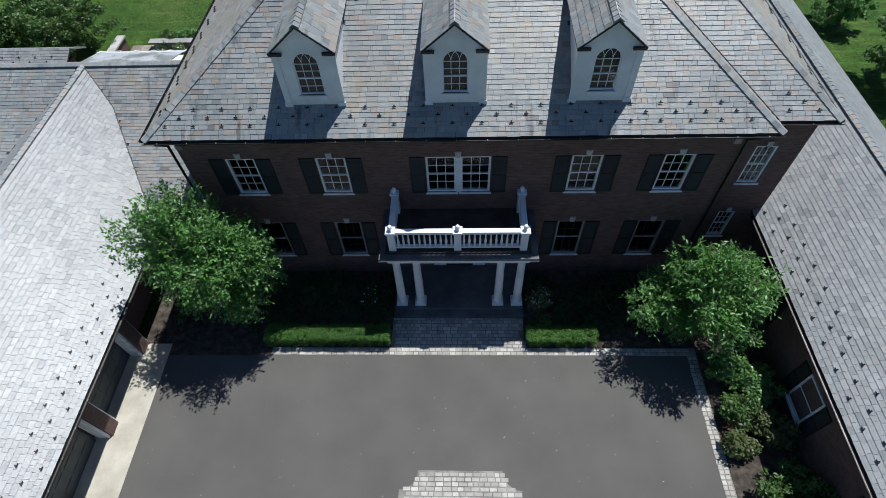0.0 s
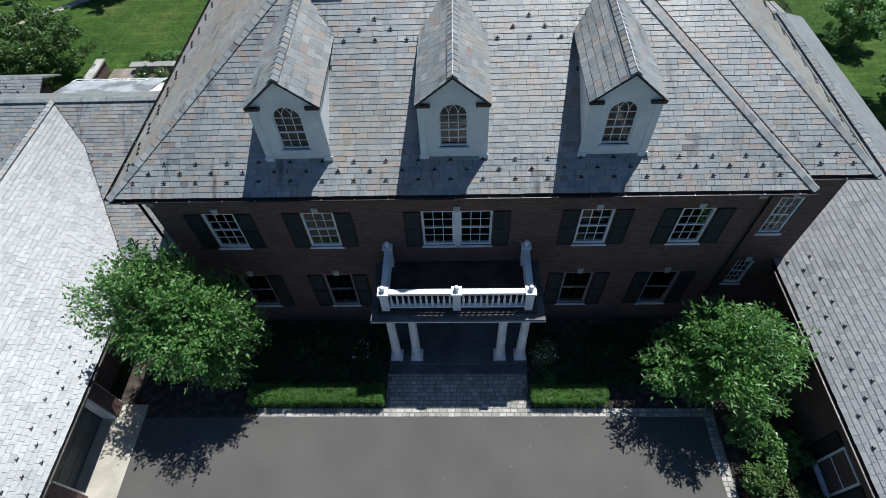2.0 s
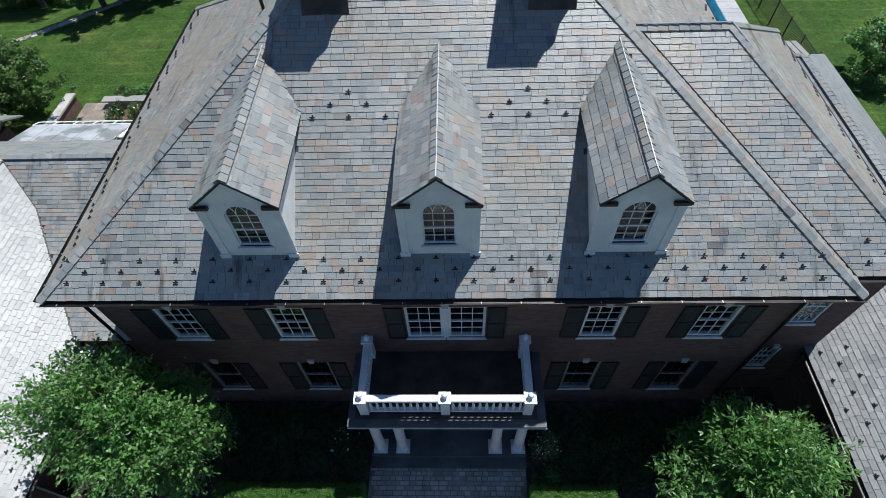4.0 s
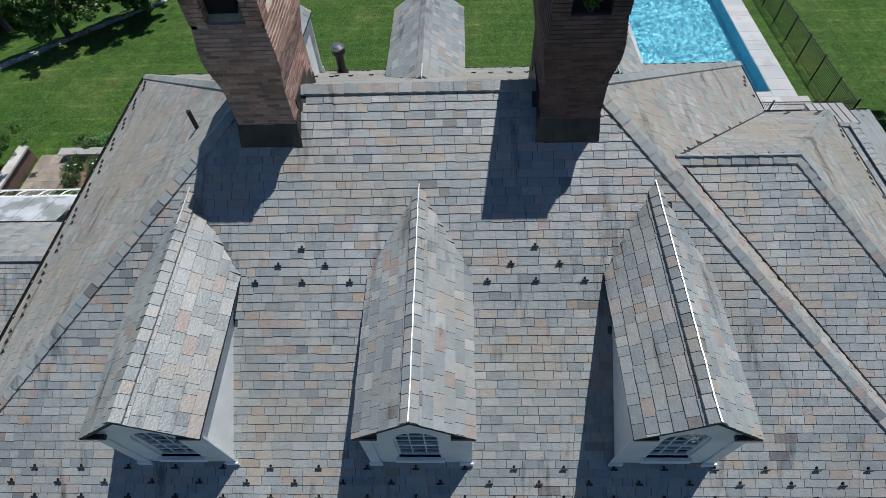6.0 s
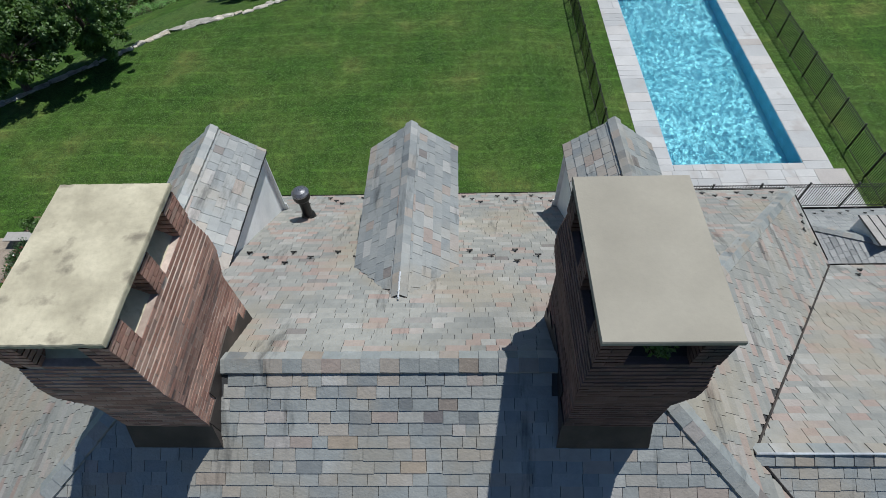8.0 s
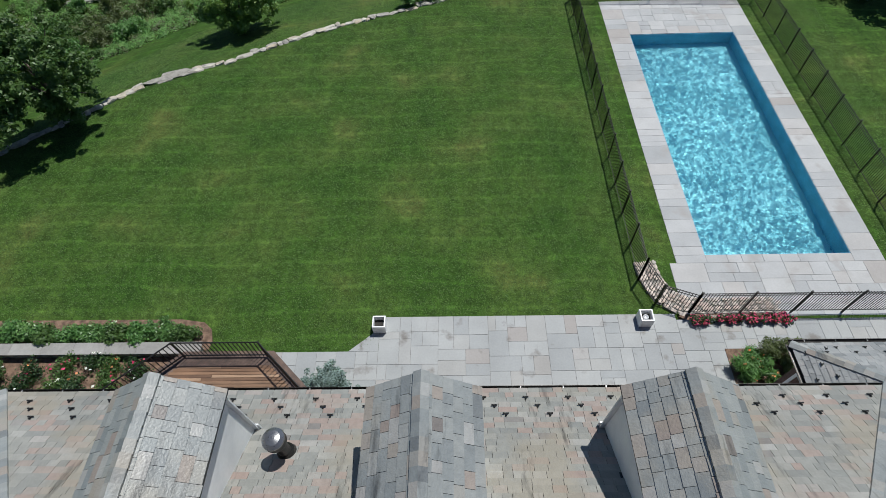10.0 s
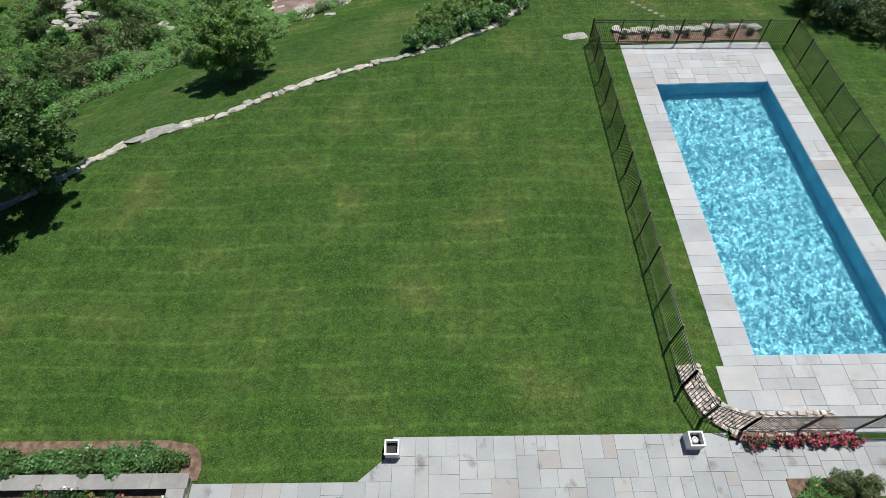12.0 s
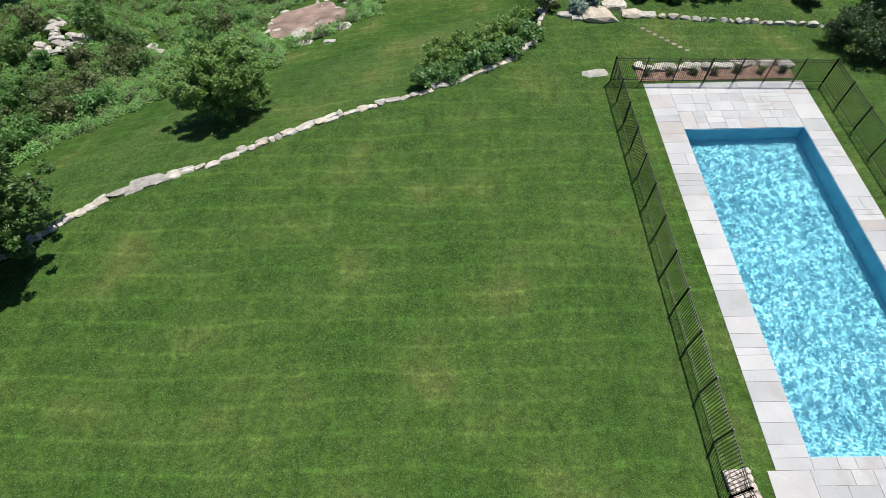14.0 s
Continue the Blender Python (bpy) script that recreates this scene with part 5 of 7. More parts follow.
    cx, cy = (x0 + x1) / 2, (y0 + y1) / 2
    wob = [1 - (rng.uniform(0, 0.008) if rng.random() < 0.4 else 0.0) * worn for _ in per]
    low = [(cx + (x - cx) * w, cy + (y - cy) * w) for (x, y), w in zip(per, wob)]
    top = [(cx + (x - cx) * w * 0.992, cy + (y - cy) * w * 0.99) for (x, y), w in zip(per, wob)]
    r0 = [bm.verts.new((x, y, 14.42)) for x, y in low]
    r1 = [bm.verts.new((x, y, 14.465)) for x, y in low]
    r2 = [bm.verts.new((x, y, 14.48)) for x, y in top]
    m = len(per)
    for ra, rb in ((r0, r1), (r1, r2)):
        for k in range(m):
            bm.faces.new((ra[k], ra[(k + 1) % m], rb[(k + 1) % m], rb[k]))
    bm.faces.new(r2)
    bm.faces.new(r0[::-1])
    part("cap", bm, cap_mat, ch, "weathered concrete cap slab")
    # flashing: apron at the front, back and stepped sides
    zf = lambda y: EZ + (SL * (y - HY0) if y < CY else SLB * (HY1 - y))
    bm = bmesh.new()
    lo, hi = b0 - 0.17, b0 - 0.03
    prism(bm, [(a0 - 0.07, lo), (a1 + 0.07, lo), (a1 + 0.04, b0 - 0.01), (a0 - 0.04, b0 - 0.01)], [zf(lo) - 0.1] * 4, [zf(lo) + 0.05, zf(lo) + 0.05, zf(b0) + 0.34, zf(b0) + 0.34])
    part("flashing", bm, m_flash, ch, "dark metal apron flashing")
    part("flashing", boxes((a0 - 0.02, a1 + 0.02, b1 + 0.006, b1 + 0.025, zf(b1) - 0.2, zf(b1) + 0.2)), m_flash, ch)
    for sx, w in ((a0 - 0.04, 0.014), (a1 + 0.026, 0.014)):
        k, y = 0, b0
        while y < b1 - 0.01:
            y2 = min(y + 0.3, b1)
            hi_z = max(zf(y), zf(y2))
            t = math.floor((hi_z + 0.2) / BH) * BH
            part("step_flashing", boxes((sx, sx + w, y, y2, min(zf(y), zf(y2)) - 0.1, t + 0.03)), m_flash, ch)
            y = y2
    return ch


chimney(-3.29, -2.15, 5.1, 6.91, m_cap, "tall red brick chimney with a cracked concrete cap", 31, lambda s: s == "right", 1.0, brick_mesh, m_brick_rest, m_mortar)
chimney(2.03, 3.17, 5.1, 6.91, m_cap_clean, "tall sooty brick chimney, darkened for shade, with a smooth concrete cap", 32, lambda s: s == "front", 0.3, sooty_shaded_mesh, m_sooty_shaded_rest, m_sooty_shaded_mortar)
bush("weed", (2.6, 5.22, 13.98), (0.14, 0.08, 0.12), 260, 0.03, m_leaf, "small green weed growing in a chimney opening", 77, "plant", n_clump=8, clump=0.08)


# ---- dormers ----
def gable_face(cx, y, sgn, base, eave, peak, w, r, sill, spring, mat, parent, name, thick=0.12):
    """The front wall of a dormer, pierced by a round-headed window."""
    xs = sorted({-w, -r, *[-r * math.cos(math.pi * i / 16) for i in range(17)], r, w, 0.0})
    top = lambda x: peak - (peak - eave) * abs(x) / w
    arch = lambda x: spring + math.sqrt(max(r * r - x * x, 0))
    bm = bmesh.new()

    def slab(xa, xb, za, zb, zc, zd):
        pts = ((xa, za), (xb, zb), (xb, zc), (xa, zd))
        f = [bm.verts.new((cx + x, y, z)) for x, z in pts]
        k = [bm.verts.new((cx + x, y + sgn * thick, z)) for x, z in pts]
        bm.faces.new(f)
        bm.faces.new(k[::-1])
        for i in range(4):
            bm.faces.new((f[i], f[(i + 1) % 4], k[(i + 1) % 4], k[i]))

    for xa, xb in zip(xs, xs[1:]):
        if abs((xa + xb) / 2) < r:
            slab(xa, xb, base, base, sill, sill)
            slab(xa, xb, arch(xa), arch(xb), top(xb), top(xa))
        else:
            slab(xa, xb, base, base, top(xb), top(xa))
    bmesh.ops.remove_doubles(bm, verts=bm.verts, dist=0.0004)
    return part(name, bm, mat, parent)


def arched_window(cx, y, sgn, r, sill, spring, parent):
    d = sgn * 0.05
    bm = bmesh.new()
    arc = [(cx - r * math.cos(math.pi * i / 14), spring + r * math.sin(math.pi * i / 14)) for i in range(15)]
    ring = [(cx - r, sill)] + arc + [(cx + r, sill)]
    for (xa, za), (xb, zb) in zip(ring, ring[1:]):
        tube(bm, (xa, y + d, za), (xb, y + d, zb), 0.035, seg=6)
    box(bm, cx - r, cx + r, y + d - 0.03, y + d + 0.03, sill, sill + 0.05)
    mid = (sill + spring) / 2 + 0.04
    box(bm, cx - r, cx + r, y + d - 0.025, y + d + 0.025, mid - 0.02, mid + 0.02)
    win = part("window", bm, m_white, parent, "white round-headed sash window")
    for sx in (-1, 1):
        x = cx + sx * r / 3
        part("glazing_bar", boxes((x - 0.01, x + 0.01, y + d - 0.012, y + d + 0.012, sill, spring)), m_white, win)
        bm = bmesh.new()
        for g in (-1, 1):
            last = None
            for i in range(8):
                t = i / 7
                px, pz = x + g * r * 0.62 * (1 - math.cos(t * 1.25)) * 1.0, spring + r * 0.93 * math.sin(t * 1.25)
                if (px - cx) ** 2 + (pz - spring) ** 2 > (r * 0.98) ** 2:
                    break
                if last:
                    tube(bm, (last[0], y + d, last[1]), (px, y + d, pz), 0.01, seg=4)
                last = (px, pz)
        part("tracery", bm, m_white, win)
    for z in (sill + (mid - sill) * 0.5, spring, mid + (spring - mid) * 0.5):
        part("glazing_bar", boxes((cx - r, cx + r, y + d - 0.012, y + d + 0.012, z - 0.01, z + 0.01)), m_white, win)
    # dark sheet close behind the pane, standing in for the unlit inside
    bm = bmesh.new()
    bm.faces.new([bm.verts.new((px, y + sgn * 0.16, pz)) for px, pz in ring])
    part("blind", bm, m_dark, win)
    bm = bmesh.new()
    fa = [bm.verts.new((px, y + d - 0.003, pz)) for px, pz in ring]
    fb = [bm.verts.new((px, y + d + 0.003, pz)) for px, pz in ring]
    bm.faces.new(fa)
    bm.faces.new(fb[::-1])
    for i in range(len(ring)):
        k = (i + 1) % len(ring)
        bm.faces.new((fa[i], fb[i], fb[k], fa[k]))
    p = part("pane", bm, m_glass, win)
    p.visible_shadow = False
    part("sill", boxes((cx - r - 0.06, cx + r + 0.06, min(y - sgn * 0.08, y + sgn * 0.02), max(y - sgn * 0.08, y + sgn * 0.02), sill - 0.16, sill)), m_white, win)
    return win


def dormer(cx, face, sgn, base_z, eave_z, peak_z, tip, foot, strip):
    """A gabled dormer. sgn: 1 for the front roof (its face looks to -y), -1 for the rear one. tip: where its ridge meets the roof; foot: where its eaves do."""
    Y = lambda d: face + sgn * d
    w, ov = 0.8, 0.93
    slope = (peak_z - eave_z) / ov
    lift = 0.045
    zt = peak_z - slope * w - 0.06
    d = gable_face(cx, face, sgn, base_z - 0.12, zt, peak_z - 0.06, w, 0.36, base_z + 0.36, peak_z - 1.23, m_white, house, "dormer")
    d["label"] = "white painted gabled dormer with an arched window"
    for s in (-1, 1):
        bm = bmesh.new()
        xa, xb = cx + s * w, cx + s * (w - 0.1)
        pr = [(Y(0.12), base_z - 0.1), (Y(0.12), zt), (foot + sgn * 0.25, zt + 0.12)]
        a = [bm.verts.new((xa, y, z)) for y, z in pr]
        b = [bm.verts.new((xb, y, z)) for y, z in pr]
        bm.faces.new(a)
        bm.faces.new(b[::-1])
        for i in range(3):
            bm.faces.new((a[i], a[(i + 1) % 3], b[(i + 1) % 3], b[i]))
        part("side_wall", bm, m_white, d)
    arched_window(cx, face + sgn * 0.02, sgn, 0.36, base_z + 0.36, peak_z - 1.23, d)
    # added dark sheet closes the dormer off, in place of its shade
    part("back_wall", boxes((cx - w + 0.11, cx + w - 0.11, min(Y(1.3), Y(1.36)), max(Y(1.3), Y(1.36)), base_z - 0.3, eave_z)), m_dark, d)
    for s in (-1, 1):
        # corner boards, base block and dark return of the eaves
        part("corner_board", boxes((cx + s * w - 0.09, cx + s * w + 0.09, min(Y(-0.03), Y(-0.002)), max(Y(-0.03), Y(-0.002)), base_z - 0.1, eave_z - 0.05)), m_white, d)
        part("base_block", boxes((cx + s * w - 0.12, cx + s * w + 0.12, min(Y(-0.06), Y(-0.031)), max(Y(-0.06), Y(-0.031)), base_z - 0.1, base_z + 0.12)), m_white, d)
        xe = sorted((cx + s * (ov - 0.01), cx + s * 0.56))
        part("eave_return", boxes((xe[0], xe[1], min(Y(-0.11), Y(-0.034)), max(Y(-0.11), Y(-0.034)), eave_z - 0.09, eave_z - 0.01)), m_flash, d)
    fy = Y(-0.12)
    for s in (-1, 1):
        poly = [(cx, fy), (cx + s * ov, fy), (cx + s * ov, foot), (cx, tip)]
        hgt = (peak_z + s * slope * cx - sgn * lift * face, -s * slope, sgn * lift)
        if (s * sgn) < 0:
            poly = poly[::-1]
        r = roof_shell([poly], [hgt], d, 0.06, "dormer_roof")
        slates(poly, hgt, r, expo=0.19, along=(0, 1))
    ridge_caps((cx, fy, peak_z), (cx, tip - sgn * 0.12, peak_z + lift * abs(tip - face)), d, 0.13, 0.2, slope * 0.9)
    if strip:
        bm = bmesh.new()
        n = 24
        pts = [Vector((cx + random.uniform(-0.006, 0.006), fy + (tip - fy) * (1 - strip + strip * i / n), peak_z + lift * abs(fy + (tip - fy) * (1 - strip + strip * i / n) - face) + 0.065)) for i in range(n + 1)]
        pipe(bm, pts, 0.014, 5)
        part("ridge_flashing", bm, m_galv, d, "bright metal strip on the ridge")
    return d


for c, st in zip(DORMERS, (0.2, 1.0, 1.0)):
    dormer(c, 0.33, 1, 8.4, 10.2, 10.99, 4.42, 3.06, st)
for c in REAR_DORMERS:
    dormer(c, 11.5, -1, 8.6, 10.42, 11.12, 7.3, 8.42, 0.12)

# ---- snow guards ----
def guard_mesh():
    bm = bmesh.new()
    lathe(bm, [(0.02, 0.0), (0.024, 0.004), (0.018, 0.009)], 0, 0.012, 8)
    box(bm, -0.011, 0.011, -0.03, 0.035, 0.002, 0.024)
    pipe(bm, [(-0.058, -0.03, 0.022), (-0.046, -0.03, 0.025), (-0.013, -0.03, 0.02), (0.013, -0.03, 0.02), (0.046, -0.03, 0.025), (0.058, -0.03, 0.022)], 0.0165, 7)
    me = bpy.data.meshes.new("snow_guard")
    bm.to_mesh(me)
    bm.free()
    me.materials.append(m_iron)
    return me


m_guard = guard_mesh()


def snow_guards(parent, height, p, q, rows=3, step=0.87, up=0.26, first=0.32, clear=None, stagger=None):
    """Staggered rows of small black guards above an eave from p to q in plan; the first row `first` metres up the roof."""
    a, b, c = height
    g = math.hypot(b, c)
    u2 = Vector((b / g, c / g))
    v3 = Vector((u2.x, u2.y, g)).normalized()
    n3 = Vector((-b, -c, 1)).normalized()
    rot = Matrix((v3.cross(n3), v3, n3)).transposed().to_4x4()
    p, q = Vector(p), Vector(q)
    d = q - p
    n = int(d.length / step)
    for r in range(rows):
        for i in range(n + 1):
            k = (i + ((0.5 if r % 2 else 0.0) if stagger is None else stagger * r)) * step
            if not 0 <= k <= d.length:
                continue
            pt = p + d.normalized() * k + u2 * (first + up * r) * (1 / math.sqrt(1 + g * g))
            if clear and clear(pt.x, pt.y):
                continue
            ob = new("snow_guard", m_guard)
            ob.matrix_basis = Matrix.Translation((pt.x, pt.y, a + b * pt.x + c * pt.y + 0.035)) @ rot
            ob.parent = parent


snow_guards(roof, f_front[1], (HX0 + 0.7, HY0), (HX1 - 0.7, HY0), first=0.42, clear=in_dormer)
snow_guards(roof, f_back[1], (HX1 - 0.7, HY1), (HX0 + 0.7, HY1), first=0.35, clear=in_dormer, stagger=-0.24)
snow_guards(roof, f_left[1], (HX0, HY1 - 0.7), (HX0, HY0 + 0.7), first=0.42, up=0.13, stagger=0.32)
snow_guards(roof, g_front[1], (HX1 + 0.3, WY0), (WX - 0.5, WY0))
snow_guards(roof, g_right[1], (WX, WY0 + 0.6), (WX, WY1 - 0.6), first=0.3, up=0.13, stagger=-0.32)
snow_guards(roof, g_back[1], (WX - 0.5, WY1), (HX1 + 0.1, WY1), stagger=0.24)
snow_guards(roof, f_right[1], (HX1, WY1 + 0.5), (HX1, HY1 - 0.5), first=0.3, up=0.13, stagger=-0.32)
for x0g in (-3.03, 1.16):
    for r, (n, off) in enumerate(((3, 0.0), (2, 0.42), (1, 0.85))):
        for i in range(n):
            y = 2.99 + 0.25 * r
            snow_guards(roof, f_front[1], (x0g + off + 0.86 * i, y), (x0g + off + 0.86 * i + 0.01, y), rows=1, first=0.0)
for x0g in (-3.2, -0.95 + 2.0):
    for r, (n, off) in enumerate(((3, 0.0), (3, 0.4), (1, 0.85))):
        for i in range(n):
            snow_guards(roof, f_back[1], (x0g + off + 0.86 * i, 9.0 - 0.22 * r), (x0g + off + 0.86 * i + 0.01, 9.0 - 0.22 * r), rows=1, first=0.0)

# vent pipes
bm = bmesh.new()
zb = EZ + SLB * (HY1 - 11.0)
lathe(bm, [(0.19, zb - 0.15), (0.16, zb + 0.1), (0.115, zb + 0.16), (0.115, zb + 0.66), (0.18, zb + 0.68), (0.195, zb + 0.72), (0.192, zb + 0.85)], -2.68, 11.0, 18)
vent = tagged(part("vent_pipe", bm, m_iron), "black metal roof vent with a domed cap", "vent")
bm = bmesh.new()
lathe(bm, [(0.17, zb + 0.853), (0.2, zb + 0.855), (0.192, zb + 0.89), (0.13, zb + 0.935), (0.05, zb + 0.952), (0.005, zb + 0.955)], -2.68, 11.0, 20)
dome = part("dome", bm, surf("dark_chrome", [(0, (0.22, 0.22, 0.23)), (1, (0.32, 0.32, 0.33))], amount=0.1, rough=0.3, metallic=0.8, bump=0), vent, "shiny dark metal dome")
bm = bmesh.new()
zb = EZ + SL * (-4.52 - HX0)
tube(bm, (-4.52, 5.95, zb - 0.1), (-4.52, 5.95, zb + 0.45), 0.045, seg=10)
tagged(part("vent_pipe", bm, m_iron), "thin black vent pipe on the roof", "vent")


for q in ((HX1, WY0), (HX1, WY1)):
    bm = bmesh.new()
    pipe(bm, [(HX1 - kx, WCY, WR + 0.035), (q[0], q[1], EZ + 0.035)], 0.018, 6)
    part("valley", bm, m_flash, roof)

# ---- forecourt paving ----
paver_meshes = {}


def paver(w, h, parent, x, y, z, rot=0.0):
    key = (round(w, 3), round(h, 3))
    if key not in paver_meshes:
        q = 0.012
        me = bpy.data.meshes.new("paver")
        me.from_pydata([(-w / 2, -h / 2, -0.03), (w / 2, -h / 2, -0.03), (w / 2, h / 2, -0.03), (-w / 2, h / 2, -0.03), (-w / 2 + q, -h / 2 + q, 0), (w / 2 - q, -h / 2 + q, 0), (w / 2 - q, h / 2 - q, 0), (-w / 2 + q, h / 2 - q, 0)], [],
                       [(4, 5, 6, 7), (0, 1, 5, 4), (1, 2, 6, 5), (2, 3, 7, 6), (3, 0, 4, 7)])
        me.materials.append(m_granite_piece)
        paver_meshes[key] = me
    ob = new("paver", paver_meshes[key])
    ob.matrix_basis = pose(x, y, z, random.uniform(-1, 1), random.uniform(-1, 1), rot + random.uniform(-1.5, 1.5))
    ob.parent = parent


def paved(name, label, poly, inside, x0, x1, y0, y1, row=0.15, z=0.02, widths=(0.18, 0.22, 0.26, 0.3), seed=4, shift=0.2):
    """Rough granite setts in courses along x, each a piece of its own."""
    bm = bmesh.new()
    prism(bm, poly, -0.2, z - 0.012)
    base = tagged(part(name, bm, m_joint), label, "paving", kind="structure")
    r = random.Random(seed)
    y = y0 + row / 2
    while y < y1:
        x = x0 - r.random() * shift
        while x < x1:
            w = r.choice(widths)
            if inside(x + w / 2, y) and x > x0 - 0.05 and x + w < x1 + 0.06:
                paver(w - 0.014, row - 0.014, base, x + w / 2, y, z + r.uniform(-0.004, 0.006))
            x += w
        y += row
    return base


paved("apron", "pale granite sett apron before the entrance steps", [(-2.62, -3.86), (2.48, -3.86), (2.48, -2.28), (-2.62, -2.28)], lambda x, y: True, -2.62, 2.48, -3.86, -2.28)
paved("sett_edging", "granite sett edging along the planting bed", [(-7.2, -3.86), (-2.62, -3.86), (-2.62, -3.54), (-7.2, -3.54)], lambda x, y: True, -7.2, -2.62, -3.86, -3.54, seed=5)
paved("sett_edging", "granite sett edging along the planting bed", [(2.48, -3.86), (8.8, -3.86), (8.8, -3.54), (2.48, -3.54)], lambda x, y: True, 2.48, 8.8, -3.86, -3.54, seed=6)
paved("sett_edging", "granite sett edging between asphalt and bed", [(8.45, -13.0), (8.8, -13.0), (8.8, -3.86), (8.45, -3.86)], lambda x, y: True, 8.45, 8.8, -13.0, -3.86, row=0.16, widths=(0.17,), seed=7, shift=0.03)
med = lambda x, y: abs(x - 0.02) < 1.98 and math.hypot(abs(x - 0.02) - 2.0, y + 8.0) > 0.6
arc = [(2.0 - 0.6 * math.cos(a), -8.0 - 0.6 * math.sin(a)) for a in [math.pi / 2 * i / 6 for i in range(7)]]
paved("medallion", "granite sett panel with notched corners in the asphalt", [(-1.98, -11.2), (2.02, -11.2)] + [(x + 0.02, y) for x, y in arc[::-1]] + [(-x + 0.02, y) for x, y in arc], med, -2.0, 2.04, -11.2, -7.98, seed=8)

# ---- trees, hedges and shrubs at the front ----
spray_tree("tree", (-8.9, -2.3, 0), 1.9, (-8.55, -2.3, 4.35), (2.45, 2.0, 3.0), 3900, 12, 0.06, m_leaf_birch, "young broadleaf tree with light green leaves in the bed", 3, aspect=0.5, reach=0.7)
spray_tree("tree", (8.7, -2.9, 0), 1.2, (8.35, -2.95, 2.9), (2.35, 2.05, 2.2), 2300, 10, 0.085, m_leaf_birch, "small glossy-leaved tree in the bed by the entrance", 7, aspect=0.34, reach=0.5)


def hedge(x0, x1, y0, y1, h, seed, label):
    hd = thing("hedge", label, "hedge", at=((x0 + x1) / 2, (y0 + y1) / 2, 0))
    hx, hy = (x1 - x0) / 2, (y1 - y0) / 2
    # added box stops see-through; its dark colour stands in for inner shade
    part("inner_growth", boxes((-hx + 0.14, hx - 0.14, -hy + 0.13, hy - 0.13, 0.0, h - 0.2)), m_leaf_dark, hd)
    r = random.Random(seed)
    cl = []
    for _ in range(int((x1 - x0) * 150)):
        side = r.random()
        x = r.uniform(-hx, hx)
        if side < 0.5:
            p = (x, r.uniform(-hy, hy), h - 0.06 + 0.04 * noise.noise(Vector((x * 2, seed, 0))))
        elif side < 0.9:
            p = (x, r.choice((-hy, hy)) * 0.95, r.uniform(0.1, h))
        else:
            p = (r.choice((-hx, hx)) * 0.98, r.uniform(-hy, hy), r.uniform(0.1, h))
        cl.append((*p, 0.11))
    leaves("foliage", cl, int((x1 - x0) * 8500), 0.024, m_leaf_box, hd, seed)
    return hd


q = random.Random(88)
cover = []
while len(cover) < 420:
    x, y = q.uniform(-8.3, 8.3), q.uniform(-2.9, -0.3)
    if abs(x) > 2.75:
        cover.append((x, y, 0.1 + 0.08 * q.random(), q.uniform(0.18, 0.32)))
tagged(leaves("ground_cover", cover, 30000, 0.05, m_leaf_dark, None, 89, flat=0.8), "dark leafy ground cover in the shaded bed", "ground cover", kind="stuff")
hedge(-7.35, -2.68, -3.5, -2.93, 0.7, 41, "clipped green box hedge along the bed")
hedge(2.56, 5.1, -3.5, -2.95, 0.62, 42, "short clipped green box hedge by the apron")
bush("shrub", (-3.5, -1.6, 0), (0.5, 0.45, 0.4), 1500, 0.05, m_leaf_dark, "dark leafy shrub with a few pale blooms", 51, flowers=(m_petal_white, 30, 0.04))
bush("shrub", (3.15, -1.7, 0), (0.45, 0.45, 0.45), 1300, 0.05, m_leaf_olive, "rounded hydrangea with pale flower heads", 52, flowers=(m_petal_white, 90, 0.035))
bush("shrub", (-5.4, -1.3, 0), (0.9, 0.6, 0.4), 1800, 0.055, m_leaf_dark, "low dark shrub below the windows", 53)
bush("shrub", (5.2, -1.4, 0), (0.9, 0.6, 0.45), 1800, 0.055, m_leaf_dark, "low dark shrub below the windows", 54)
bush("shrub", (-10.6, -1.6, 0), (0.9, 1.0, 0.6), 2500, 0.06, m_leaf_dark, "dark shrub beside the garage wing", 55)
bush("shrub", (3.3, -2.55, 0), (0.35, 0.3, 0.22), 600, 0.04, m_leaf_bright, "small light green perennial by the hedge", 56)
for i, (x, y, rx, rz, m, lb) in enumerate(((9.4, -4.7, 0.55, 0.65, m_leaf_glossy, "glossy green shrub under the tree"), (10.3, -5.2, 0.6, 0.7, m_leaf_glossy, "glossy green shrub by the side wing"),
                                         (9.5, -6.0, 0.5, 0.5, m_leaf, "loose green shrub in the side bed"), (10.3, -6.7, 0.55, 0.5, m_leaf_olive, "olive green shrub in the side bed"),
                                         (9.2, -7.2, 0.4, 0.35, m_leaf_olive, "small olive green shrub by the edging"), (10.2, -8.6, 0.8, 0.55, m_leaf, "spreading green shrub in the side bed"),
                                         (11.0, -9.3, 0.8, 0.7, m_leaf, "spreading green shrub by the side wing"), (9.6, -9.6, 0.6, 0.5, m_leaf_bright, "light green shrub in the side bed"))):
    bush("shrub", (x, y, 0), (rx * 1.25, rx * 1.25, rz), 3600, 0.06, m, lb, 60 + i, n_clump=44)
bush("shrub", (9.25, -6.6, 0), (0.3, 0.3, 0.18), 500, 0.05, surf("red_leaf", [(0, (0.09, 0.03, 0.02)), (1, (0.17, 0.06, 0.04))], "island", bump=0), "low red-leaved plant by the edging", 70)

